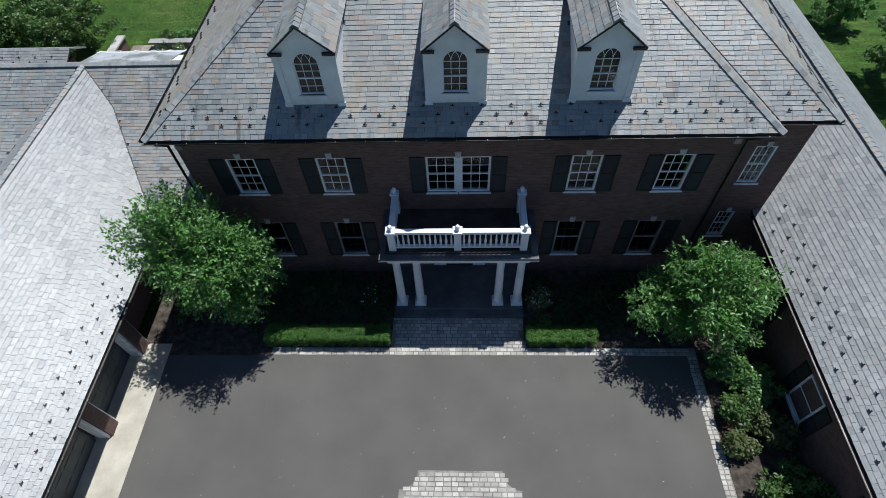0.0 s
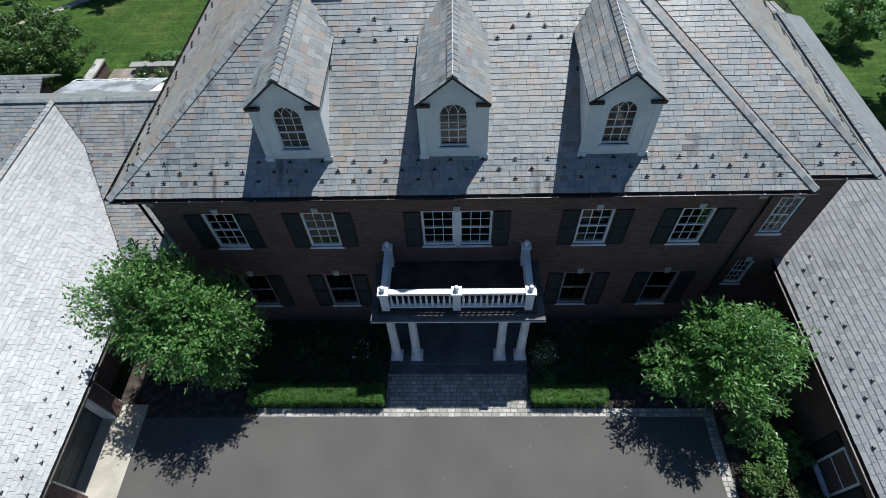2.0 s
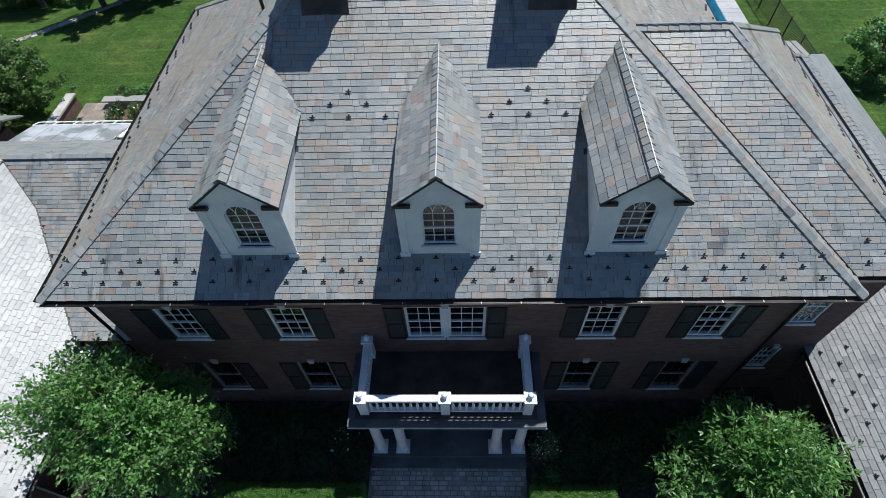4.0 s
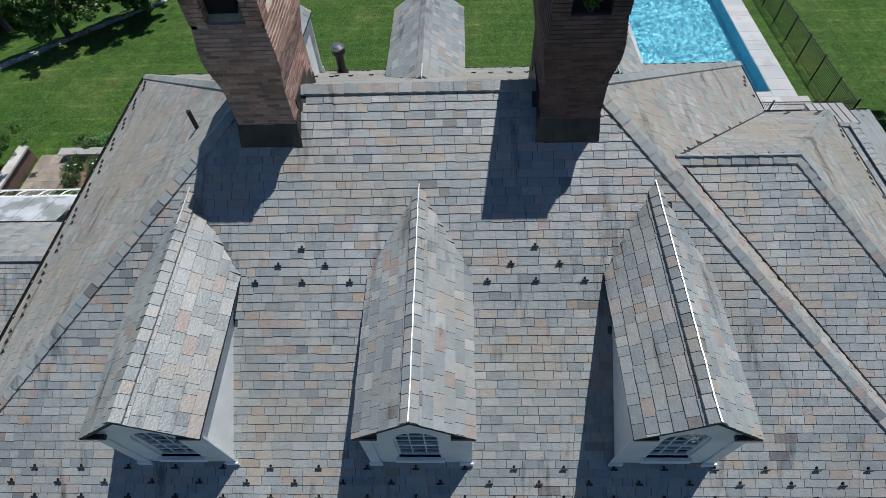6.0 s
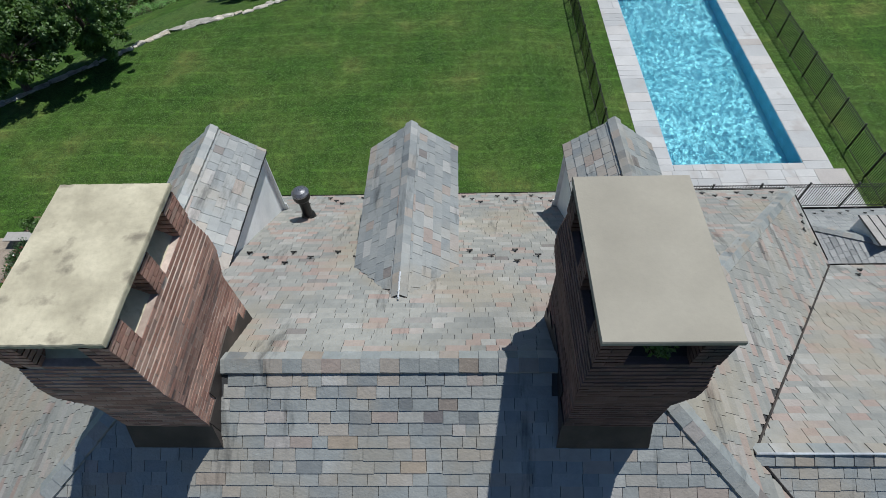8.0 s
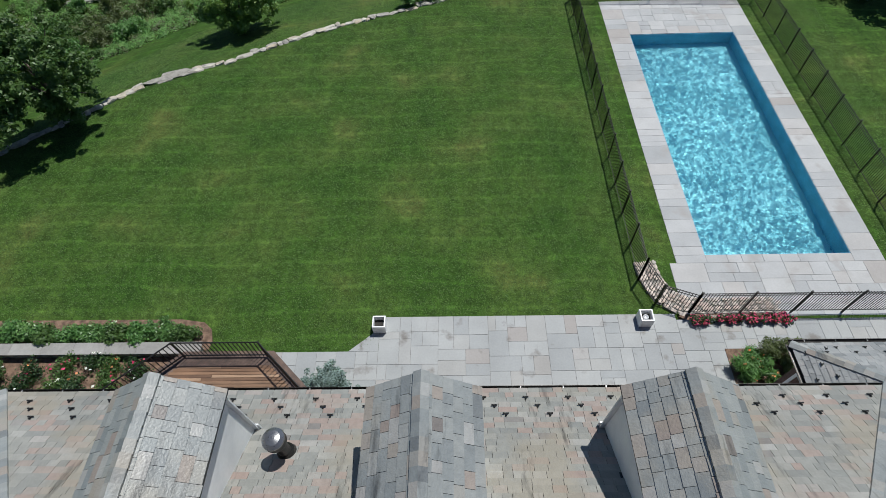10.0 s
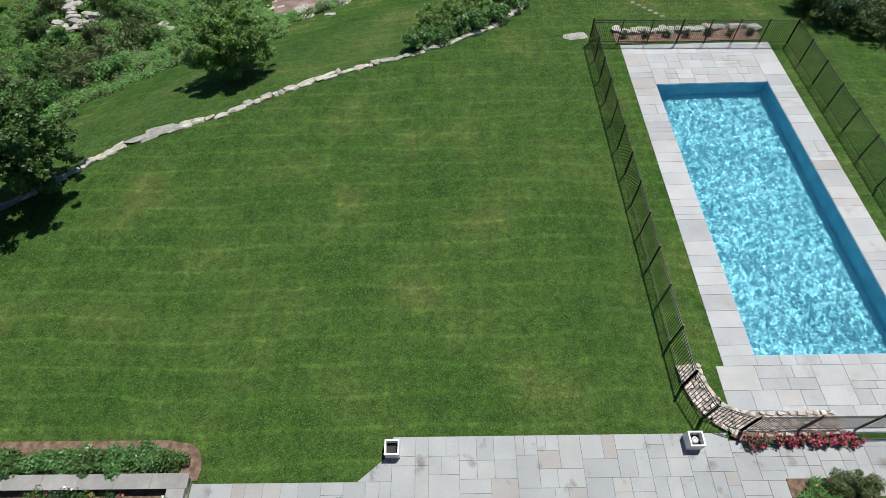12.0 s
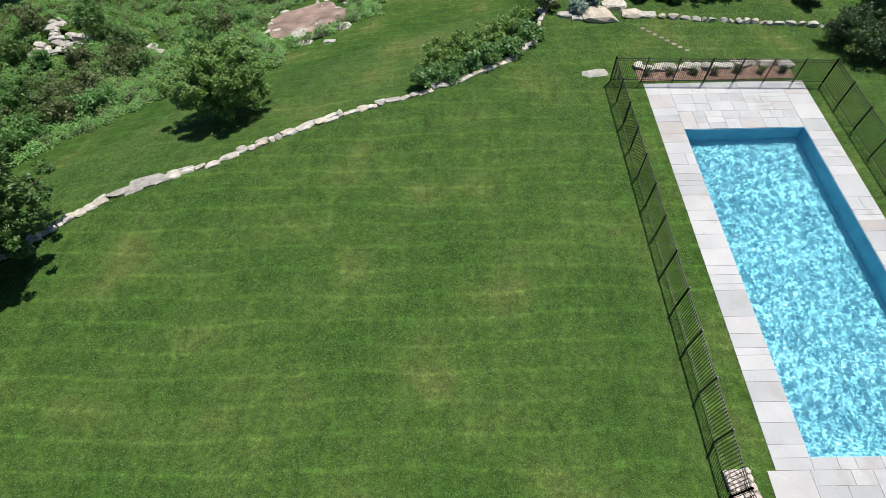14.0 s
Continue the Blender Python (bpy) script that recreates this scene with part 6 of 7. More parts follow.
# ---- garage doors and piers, side windows, downpipes ----
for y0, y1 in ((-6.35, -3.85), (-9.65, -7.1), (-12.9, -10.4)):
    g = tagged(part("garage_door", boxes((-12.78, -12.72, y0, y1, 0.012, 2.15)), m_garage), "dark grey panelled garage door", "garage door", "garage doors")
    for r in range(4):
        for c in range(4):
            ya, za = y0 + 0.1 + (y1 - y0 - 0.1) / 4 * c, 0.1 + 0.51 * r
            part("raised_panel", boxes((-12.72, -12.705, ya, ya + (y1 - y0 - 0.1) / 4 - 0.12, za, za + 0.38)), m_garage, g)
for y in (-3.6, -6.72, -10.02, -13.2):
    p = thing("brick_pier", "red brick pier with pale trim between garage doors", "pier", "garage piers", at=(-12.35, y, 0))
    part("brickwork", boxes((-0.35, 0.2, -0.24, 0.24, 0, 2.5)), m_brick, p)
    for s in (-1, 1):
        part("trim", boxes((-0.3, 0.1, min(s * 0.243, s * 0.33), max(s * 0.243, s * 0.33), 0.012, 2.3)), m_white, p)
part("lintel", boxes((-12.79, -12.2, -13.4, -3.4, 2.31, 2.53)), m_white, garage)
part("soffit", boxes((-12.79, GEX - 0.02, -23.8, 0.9, GE - 0.16, GE - 0.11)), m_white, garage)
for y0, z0, z1 in ((-6.52, 0.5, 2.12), (-2.6, 0.7, 2.3), (-10.6, 0.5, 2.12)):
    at = Matrix.Translation((11.27, y0, z0)) @ Matrix.Rotation(radians(-90), 4, "Z") @ Matrix.Translation((-1.05, 0, 0))
    window(east, at, 1.05, z1 - z0, 3, 4, backing=True)
    shutter(east, Matrix.Translation((11.296, y0 - 0.03, z0)) @ Matrix.Rotation(radians(-90), 4, "Z"), 0.45, z1 - z0)
    shutter(east, Matrix.Translation((11.296, y0 + 1.53, z0)) @ Matrix.Rotation(radians(-90), 4, "Z"), 0.45, z1 - z0)
for x, y in ((8.85, -0.08), (-9.2, -0.08)):
    bm = bmesh.new()
    tube(bm, (x, HY0 - 0.05, EZ - 0.12), (x, y, EZ - 0.6), 0.045, seg=8)
    tube(bm, (x, y, EZ - 0.6), (x, y, 0.05), 0.045, seg=8)
    part("downpipe", bm, m_gutter, house)
for x in (-8.75, 8.45):
    f = thing("floodlight", "small grey floodlight under the eaves", "lamp", "floodlights", at=(x, -0.2, 7.3))
    part("housing", boxes((-0.11, 0.11, -0.08, 0.08, -0.09, 0.09)), m_hanger, f)
    part("bracket", boxes((-0.03, 0.03, 0.08, 0.2, -0.03, 0.03)), m_hanger, f)

# slate rows on the low wings
snow_guards(groof, gf_right[1], (GEX, -14.0), (GEX, 0.5), first=0.3, up=0.3)
snow_guards(eroof, ef_left[1], (EEX, 0.2), (EEX, -14.0), first=0.35, up=0.33)
snow_guards(eroof, ef_north[1], (2 * ERX - EEX - 0.4, EN), (EEX + 0.4, EN), rows=2)
snow_guards(eroof, ef_left[1], (EEX, EN - 0.4), (EEX, 12.4), first=0.3)

# ---- rear bay with its wooden deck ----
bay = thing("rear_bay", "polygonal rear bay carrying a wooden roof deck", "bay")
DZ = 3.15
out = [(-10.75, 12.06), (-10.75, 13.25), (-8.35, 15.45), (-5.5, 15.45), (-3.55, 13.55), (-3.55, 12.06)]
bm = bmesh.new()
prism(bm, out, 0, DZ - 0.1)
part("wall", bm, m_brick, bay)
bm = bmesh.new()
prism(bm, [((x + 7.15) * 1.03 - 7.15, 12.06 + (y - 12.06) * 1.03) for x, y in out], DZ - 0.098, DZ)
part("deck_edge", bm, m_edge_wood, bay, "dark brown wooden deck edging")


def bay_span(y):
    return max(-10.55, -10.55 + (y - 13.12) / 2.05 * 2.3), min(-3.75, -3.75 - (y - 13.4) / 1.78 * 1.85)


y = 12.1
r = random.Random(9)
while y < 15.05:
    a, b = bay_span(y + 0.07)
    cut = a + (b - a) * r.uniform(0.3, 0.7)
    for xa, xb in ((a, cut - 0.004), (cut + 0.004, b)):
        part("plank", boxes((xa, xb, y, y + 0.09, DZ + 0.002, DZ + 0.032)), m_wood, bay)
    y += 0.102
rail_line = [(-10.65, 12.1), (-10.65, 13.2), (-8.28, 15.36), (-5.6, 15.36), (-3.65, 13.5), (-3.65, 12.1)]
for a, b in zip(rail_line, rail_line[1:]):
    a3, b3 = Vector((*a, DZ + 0.03)), Vector((*b, DZ + 0.03))
    for h in (1.02, 0.1):
        bm = bmesh.new()
        tube(bm, a3 + Vector((0, 0, h)), b3 + Vector((0, 0, h)), 0.025, seg=6)
        part("rail", bm, m_iron, bay)
    n = int((b3 - a3).length / 0.13)
    for k in range(n + 1):
        p = a3 + (b3 - a3) * (k / n)
        part("baluster", boxes((p.x - 0.009, p.x + 0.009, p.y - 0.009, p.y + 0.009, p.z, p.z + 1.02)), m_iron, bay)
    part("post", boxes((a[0] - 0.025, a[0] + 0.025, a[1] - 0.025, a[1] + 0.025, DZ, DZ + 1.07)), m_iron, bay)

# ---- terrace things ----
bm = bmesh.new()
prism(bm, [(-3.75, 16.905), (-2.605, 16.905), (-2.605, 17.85)], -0.15, 0.002)
tagged(part("corner_flag", bm, m_blue_piece), "slanting bluestone flag at the terrace corner", "paving", kind="structure")
for x, y in ((-2.58, 17.9), (7.72, 18.05)):
    pl = thing("planter", "white square planter box with a dark inside", "planter", "terrace planters", at=(x, y, 0))
    for bx in ((-0.25, 0.25, -0.25, -0.2, 0, 0.52), (-0.25, 0.25, 0.2, 0.25, 0, 0.52), (-0.25, -0.2, -0.2, 0.2, 0, 0.52), (0.2, 0.25, -0.2, 0.2, 0, 0.52)):
        part("side", boxes(bx), m_white, pl)
    part("soil", boxes((-0.2, 0.2, -0.2, 0.2, 0, 0.24)), m_dark, pl)
bm = bmesh.new()
lathe(bm, [(0.07, 0.242), (0.1, 0.26), (0.05, 0.32), (0.11, 0.37), (0.08, 0.38), (0.015, 0.35)], 7.72, 18.05, 14)
tagged(part("bowl", bm, m_galv), "bright metal bowl standing in a planter", "bowl")
bush("blue_spruce", (-4.4, 15.5, 0), (0.95, 0.7, 0.5), 13000, 0.04, m_leaf_blue, "low mounded blue spruce beside the terrace", 81, clump=0.16, n_clump=110)
bush("blue_spruce", (-3.1, 14.6, 0), (0.85, 0.75, 0.52), 12000, 0.04, m_leaf_blue, "low mounded blue spruce near the house wall", 82, clump=0.16, n_clump=110)
tagged(part("planting_bed", boxes((-5.5, -3.9, 12.3, 15.3, -0.2, 0.02)), m_soil), "bare brown soil round the spruces", "planting bed", kind="structure")
tagged(part("planting_bed", boxes((-18.6, -9.5, 14.8, 16.75, -0.2, 0.03)), m_soil), "reddish soil bed with roses", "planting bed", kind="structure")
bm = bmesh.new()
prism(bm, [(-18.9, 17.0), (-9.2, 17.0), (-9.15, 17.4), (-9.3, 17.9), (-9.65, 18.2), (-10.6, 18.35), (-18.9, 18.38)], -0.2, 0.022)
tagged(part("planting_bed", bm, m_soil), "brown soil bed behind the garden wall", "planting bed", kind="structure")
gw = thing("garden_wall", "low stone garden wall with bluestone coping", "wall", at=(-13.0, 16.92, 0))
part("body", boxes((-5.9, 3.6, -0.15, 0.15, -0.1, 0.4)), m_rock, gw)
for i in range(-2, 6):
    part("coping", boxes((-3.7 + 1.235 * i, -3.7 + 1.235 * i + 1.225, -0.24, 0.24, 0.4, 0.46)), m_coping, gw)
part("body", boxes((3.14, 3.6, -1.2, -0.15, -0.1, 0.4)), m_rock, gw)
part("coping", boxes((3.06, 3.66, -1.28, -0.245, 0.4, 0.46)), m_coping, gw)
for i in range(-1, 9):
    x = -17.2 + 0.88 * i
    bush("shrub", (x + random.uniform(-0.1, 0.1), 17.62 + random.uniform(-0.08, 0.08), 0), (0.56, 0.42, 0.34), 2600, 0.06, (m_leaf_bright, m_leaf_glossy, m_leaf)[i % 3], "leafy green perennial behind the garden wall", 90 + i)
for i in range(24):
    x, y = -18.0 + 1.1 * (i % 8) + random.uniform(-0.3, 0.3), 15.05 + 0.62 * (i // 8) + random.uniform(-0.25, 0.25)
    fl = (m_petal_orange, m_petal_red, m_petal_white)[i % 3]
    bush("rose_bush", (x, y, 0), (0.42, 0.42, 0.32), 800, 0.045, (m_leaf_dark, m_leaf)[i % 2], "thin rose bush with scattered blooms in the bed", 110 + i, flowers=(fl, 9, 0.06))
flags("garden_path", [(-17.5, -11.0, 13.3, 14.78)], 0.03, (0.8, 1.3), "grey stone garden path", limit=60)
bush("daylily_clump", (11.1, 16.05, 0), (0.6, 0.8, 0.36), 3600, 0.17, m_leaf_bright, "clump of grassy daylilies with orange blooms", 130, "plant", flowers=(m_petal_orange, 40, 0.05), aspect=0.09)
bush("shrub", (12.35, 16.35, 0), (0.95, 0.65, 0.6), 7500, 0.06, m_leaf_olive, "pale olive shrub by the terrace corner", 131, aspect=0.24)
bush("shrub", (12.0, 15.3, 0), (0.75, 0.6, 0.4), 3000, 0.055, m_leaf, "low green shrub below the wing window", 133)
bush("shrub", (10.95, 14.75, 0), (0.5, 0.7, 0.32), 2200, 0.055, m_leaf_dark, "small green shrub by the wing", 132)
tagged(part("planting_bed", boxes((10.5, 13.3, 13.9, 16.85, -0.2, 0.028)), m_soil), "small soil bed by the wing", "planting bed", kind="structure")
at = Matrix.Translation((11.13, 14.9, 0.9)) @ Matrix.Rotation(radians(-90), 4, "Z")
window(east, at, 1.5, 1.7, 2, 2, border=0.1, backing=True)
# small dormer on the north slope of the side wing
sd = thing("roof_dormer", "small shed dormer with a pale metal roof", "dormer", at=(13.45, 13.75, EE))
for x in (0.0, 1.22):
    bm = bmesh.new()
    a = [bm.verts.new((x + d, y, z)) for d in (0.0, 0.06) for y, z in ((0.0, 1.15), (0.0, 1.84), (-1.12, 1.98), (-1.12, 1.9))]
    for f in ((0, 1, 2, 3), (7, 6, 5, 4), (0, 4, 5, 1), (1, 5, 6, 2), (2, 6, 7, 3), (3, 7, 4, 0)):
        bm.faces.new([a[k] for k in f])
    part("cheek", bm, m_white, sd)
part("front", boxes((0.06, 1.22, -0.06, 0.0, 1.15, 1.83)), m_white, sd)
bm = bmesh.new()
prism(bm, [(-0.06, 0.08), (1.34, 0.08), (1.34, -1.2), (-0.06, -1.2)], [1.85, 1.85, 2.0, 2.0], [1.88, 1.88, 2.03, 2.03])
dr = part("roof", bm, m_coping, sd, "pale grey metal roof")
for i in range(6):
    x = -0.05 + 1.38 * i / 5
    bm = bmesh.new()
    tube(bm, (x, 0.08, 1.89), (x, -1.2, 2.04), 0.012, seg=4)
    part("seam", bm, m_iron, dr)

# ---- pool side planting ----
bm = bmesh.new()
prism(bm, [(9.2, 18.3), (9.5, 18.1), (13.2, 18.1), (13.2, 18.4), (9.3, 18.4)], -0.5, -0.12)
tagged(part("planting_bed", bm, m_soil), "narrow curved brown soil bed below the pool fence", "planting bed", kind="structure")
for i in range(9):
    bush("flower_clump", (9.7 + 0.43 * i, 18.02 + random.uniform(-0.05, 0.05), 0), (0.26, 0.2, 0.2), 420, 0.04, m_leaf_dark, "clump of red flowers along the pool fence", 140 + i, "flowers", flowers=(m_petal_red, 60 + 9 * i, 0.04), clump=0.12, n_clump=12)

# ---- stone edging, rocks, rough planting past the lawn ----
def boulder(bm, c, size, seed, flat=0.6, n=18):
    """A broken, angular stone: the hull of scattered points."""
    q = random.Random(seed * 7 + 1)
    b2 = bmesh.new()
    for _ in range(n):
        d = Vector((q.uniform(-1, 1), q.uniform(-1, 1), q.uniform(-1, 1)))
        d /= max(abs(d.x), abs(d.y), abs(d.z))
        d *= 1 - 0.22 * (abs(d.x) + abs(d.y) + abs(d.z) - 1) / 2
        b2.verts.new((c[0] + d.x * size[0] * q.uniform(0.82, 1), c[1] + d.y * size[1] * q.uniform(0.82, 1), c[2] + d.z * size[2] * flat))
    out = bmesh.ops.convex_hull(b2, input=b2.verts)
    bmesh.ops.delete(b2, geom=[v for v in b2.verts if not v.link_faces], context="VERTS")
    vs = {v: bm.verts.new(v.co) for v in b2.verts}
    for f in b2.faces:
        bm.faces.new([vs[v] for v in f.verts])
    b2.free()


m_rock_dull = surf("dull_fieldstone", [(0, (0.2, 0.165, 0.135)), (0.5, (0.25, 0.21, 0.17)), (1, (0.31, 0.265, 0.215))], "object", 2.0, 14.0, 0.3, 0.9, 0.6, 14.0)
fw = thing("field_stone_wall", "low curved fieldstone wall below the pool fence", "wall", at=(9.0, 19.2, PZ))
m_ledge = surf("pink_fieldstone", [(0, (0.38, 0.31, 0.27)), (0.35, (0.48, 0.4, 0.35)), (0.7, (0.56, 0.49, 0.43)), (1, (0.45, 0.41, 0.38))], "object", 2.0, 14.0, 0.25, 0.9, 0.6, 14.0)
LINE = [(8.45, 20.95), (8.5, 20.35), (8.66, 19.75), (8.98, 19.2), (9.45, 18.86), (10.1, 18.72), (13.1, 18.72)]
q = random.Random(58)
ledge_n = 0
for (xa, ya), (xb, yb) in zip(LINE, LINE[1:]):
    L = math.hypot(xb - xa, yb - ya)
    ux, uy = (xb - xa) / L, (yb - ya) / L
    for row in (-0.42, -0.23, -0.04, 0.15, 0.34):
        u = q.uniform(-0.1, 0.05)
        while u < L:
            st = q.uniform(0.2, 0.42)
            mx, my = xa + ux * (u + st / 2) - uy * row, ya + uy * (u + st / 2) + ux * row
            bm = bmesh.new()
            boulder(bm, (0, 0, 0), (st * 0.5, 0.105, 0.05), 400 + ledge_n, 0.8, 14)
            part("stone", bm, m_ledge, fw, "", Matrix.Translation((mx - 9.0, my - 19.2, 0.13 + q.uniform(-0.02, 0.02))) @ Matrix.Rotation(math.atan2(uy, ux) + q.uniform(-0.08, 0.08), 4, "Z"))
            ledge_n += 1
            u += st
bm = bmesh.new()
for (xa, ya), (xb, yb) in zip(LINE, LINE[1:]):
    L = math.hypot(xb - xa, yb - ya)
    nx, ny = -(yb - ya) / L, (xb - xa) / L
    prism(bm, [(xa + nx * o - 9.0, ya + ny * o - 19.2) if e == 0 else (xb + nx * o - 9.0, yb + ny * o - 19.2) for e, o in ((0, -0.5), (1, -0.5), (1, 0.42), (0, 0.42))], -0.15, 0.1)
part("core", bm, m_joint, fw)

edging = thing("stone_edging", "irregular pale fieldstone edging along the lawn", "stone edging", at=(-8, 38, 0))
r = random.Random(15)
k = 0


def edging_stone(x, y, ang, L, w, h, sink):
    """One rough stone of the edging, its length along the line."""
    global k
    bm = bmesh.new()
    boulder(bm, (0, 0, 0), (L / 2, w, h), k, 0.9, 30)
    part("stone", bm, m_rock, edging, "", Matrix.Translation((x + 8, y - 38, lawn_height(x, edge_y(x) - 0.05) - sink)) @ Matrix.Rotation(ang, 4, "Z") @ Matrix.Rotation(r.uniform(-0.1, 0.1), 4, "X"))
    k += 1


x = -30.0
while x < 6.5:
    ang = math.atan2(edge_y(x + 0.5) - edge_y(x), 0.5)
    L = r.choice((0.28, 0.4, 0.5, 0.65, 0.85)) * r.uniform(0.85, 1.15)
    run = L * math.cos(ang)
    xm = x + run / 2
    if not -17.3 < xm < -14.75:
        for row in range(r.choice((1, 2, 2))):
            w = r.uniform(0.14, 0.24)
            off = row * r.uniform(0.2, 0.34)
            edging_stone(xm - off * math.sin(ang), edge_y(xm) + off * math.cos(ang) + r.uniform(-0.08, 0.06), ang + r.uniform(-0.18, 0.18), L * r.uniform(1.15, 1.45), w, r.uniform(0.07, 0.15), r.uniform(0.0, 0.05) + off * 0.25)
    x += max(run, 0.12)
# long flat slabs at the bend
for x, dy, L, w, h in ((-16.7, 0.16, 1.8, 0.32, 0.1), (-15.75, 0.26, 2.1, 0.4, 0.12), (-14.95, 0.08, 1.2, 0.27, 0.1), (-16.2, -0.08, 1.1, 0.2, 0.09)):
    edging_stone(x, edge_y(x) + dy, math.atan2(edge_y(x + 0.5) - edge_y(x - 0.5), 1.0) + r.uniform(-0.06, 0.06), L, w, h, 0.02)

def place(x, y):
    return (x, y, lawn_height(x, y) - 0.05)


tree("tree", place(-13.5, 40.7), 0.9, (-13.4, 41.2, lawn_height(-13.5, 40.7) + 2.3), (2.75, 2.4, 2.1), 34000, 0.08, m_leaf_lime, "low spreading tree below the stone edging", 11, clump=0.3, n_clump=300)
tree("tree", place(-20.6, 31.0), 1.6, (-20.4, 30.8, 2.7), (3.1, 3.0, 2.7), 34000, 0.095, m_leaf, "dark broadleaf tree at the edge of the lawn", 13, clump=0.34, n_clump=260, trunk_r=0.2)
tree("tree", place(-23.9, 28.0), 1.8, (-23.9, 28.2, 3.4), (3.4, 3.2, 3.0), 26000, 0.11, m_leaf, "dark broadleaf tree shading the lawn edge", 17, clump=0.45, n_clump=150, trunk_r=0.22)
tree("tree", place(-24.8, 16.6), 1.0, (-24.4, 16.6, 1.9), (4.3, 2.9, 2.1), 30000, 0.08, m_leaf, "broad bushy tree beside the garden wall", 19, clump=0.36, n_clump=240)
tree("tree", (24.5, 12.0, 0), 1.5, (24.3, 12.0, 2.8), (2.8, 3.2, 2.5), 15000, 0.1, m_leaf, "bushy green tree beyond the side wing", 23, clump=0.42, n_clump=130)
tree("tree", (23.0, 18.0, 0), 1.0, (22.6, 18.3, 1.6), (1.8, 2.0, 1.5), 9000, 0.08, m_leaf_bright, "light green shrubby tree by the fence", 24, clump=0.3, n_clump=100)

# long planting on the inner bend of the edging
for i in range(16):
    t = i / 15
    x = -2.3 + 6.2 * t
    y = edge_y(x) + 0.7 + 1.2 * (i % 3)
    bush("shrub", place(x, y), (0.85, 0.75, 0.6 + 0.15 * (i % 3)), 2000, 0.075, (m_leaf_glossy, m_leaf_lime, m_leaf_lime)[i % 3], "dense green shrub behind the stone edging", 150 + i, clump=0.26, n_clump=36)

# rough bank: undergrowth, shrubs and rocks
r = random.Random(33)
BANK = [(-40, 30), (-26.5, 39.6), (-23.0, 42.4), (-19.2, 45.2), (-15.0, 45.6), (-12.3, 46.4), (-11.8, 50.0), (-9.0, 52.0), (-4, 56)]


def bank_y(x):
    for (xa, ya), (xb, yb) in zip(BANK, BANK[1:]):
        if xa <= x <= xb:
            return ya + (yb - ya) * (x - xa) / (xb - xa)
    return 60


cl = []
while len(cl) < 2600:
    x, y = r.uniform(-40, -6), r.uniform(34, 66)
    if math.hypot((x + 12.3) / 3.4, (y - 56.3) / 4.3) < 1.05 or (-35.0 < x < -31.4 and 54.2 < y < 58.8) or y < bank_y(x) + 0.8 * noise.noise(Vector((x * 0.5, y * 0.5, 0))):
        continue
    h = max(noise.noise(Vector((x * 0.45, y * 0.45, 2))), -0.1)
    cl.append((x, y, lawn_height(x, y) + 0.12 + 0.5 * h, r.uniform(0.3, 0.6)))
tagged(leaves("undergrowth", cl[:1900], 200000, 0.075, m_leaf_cover, None, 34, flat=1.6), "rough light green undergrowth on the bank", "undergrowth", kind="stuff")
tagged(leaves("undergrowth", cl[1900:], 55000, 0.085, m_leaf_olive, None, 35, flat=0.3), "rough olive green weeds on the bank", "undergrowth", kind="stuff")
for i in range(34):
    x = r.uniform(-38, -16.5)
    y = bank_y(x) + r.uniform(0.8, 13)
    s = r.uniform(0.7, 1.9)
    bush("shrub", place(x, y), (s, s, s * 0.8), 2200, 0.09, (m_leaf, m_leaf_bright, m_leaf_olive)[i % 3], ("dark green shrub on the rough bank", "green shrub on the rough bank", "olive green shrub on the rough bank")[i % 3], 170 + i, clump=0.34, n_clump=40)
for i, (x, y, s) in enumerate(((-31.0, 56.5, 1.3), (-29.4, 57.2, 1.0), (-30.2, 55.2, 0.8), (-32.2, 55.6, 0.7), (-29.0, 55.2, 0.5), (-25.2, 55.6, 0.6), (-24.4, 55.0, 0.5), (-11.0, 50.6, 0.6), (-10.0, 51.6, 0.9), (-9.2, 50.2, 0.5), (-12.2, 52.6, 1.0), (-8.6, 52.8, 0.8), (-20.5, 53.6, 0.8))):
    bm = bmesh.new()
    boulder(bm, (0, 0, 0), (s, s * 0.8, s * 0.55), i + 60)
    tagged(part("rock", bm, m_rock, None, "", Matrix.Translation(place(x, y))), "pale weathered rock on the bank", "rock", "rocks on the bank")
# layered outcrop of pale ledges
q = random.Random(71)
for i in range(34):
    x, y = q.uniform(-34.6, -30.4), q.uniform(54.6, 58.6)
    w = q.uniform(0.25, 0.8)
    bm = bmesh.new()
    boulder(bm, (0, 0, 0), (w, w * q.uniform(0.4, 0.7), q.uniform(0.12, 0.3)), i + 700, 0.8, 24)
    zz = lawn_height(x, y) + max(0.0, (y - 54.6) * 0.2) + q.uniform(-0.1, 0.1)
    tagged(part("rock", bm, m_rock, None, "", Matrix.Translation((x, y, zz)) @ Matrix.Rotation(q.uniform(-0.5, 0.5), 4, "Z")), "pale ledge of a layered rock outcrop", "rock", "rocks on the bank")
for i, (x, y, sz) in enumerate(((-35.4, 54.2, 1.2), (-30.2, 53.6, 1.0), (-33.0, 53.4, 0.8), (-29.6, 57.2, 1.3), (-35.6, 58.2, 1.6), (-31.6, 59.6, 1.5), (-26.6, 55.0, 1.2))):
    bush("shrub", place(x, y), (sz, sz * 0.9, sz * 0.85), 2600, 0.09, (m_leaf, m_leaf_olive, m_leaf_bright)[i % 3], "leafy shrub round the rock outcrop", 620 + i, clump=0.3, n_clump=44)
SOIL = (-12.3, 56.3)
bm = bmesh.new()
rings = []
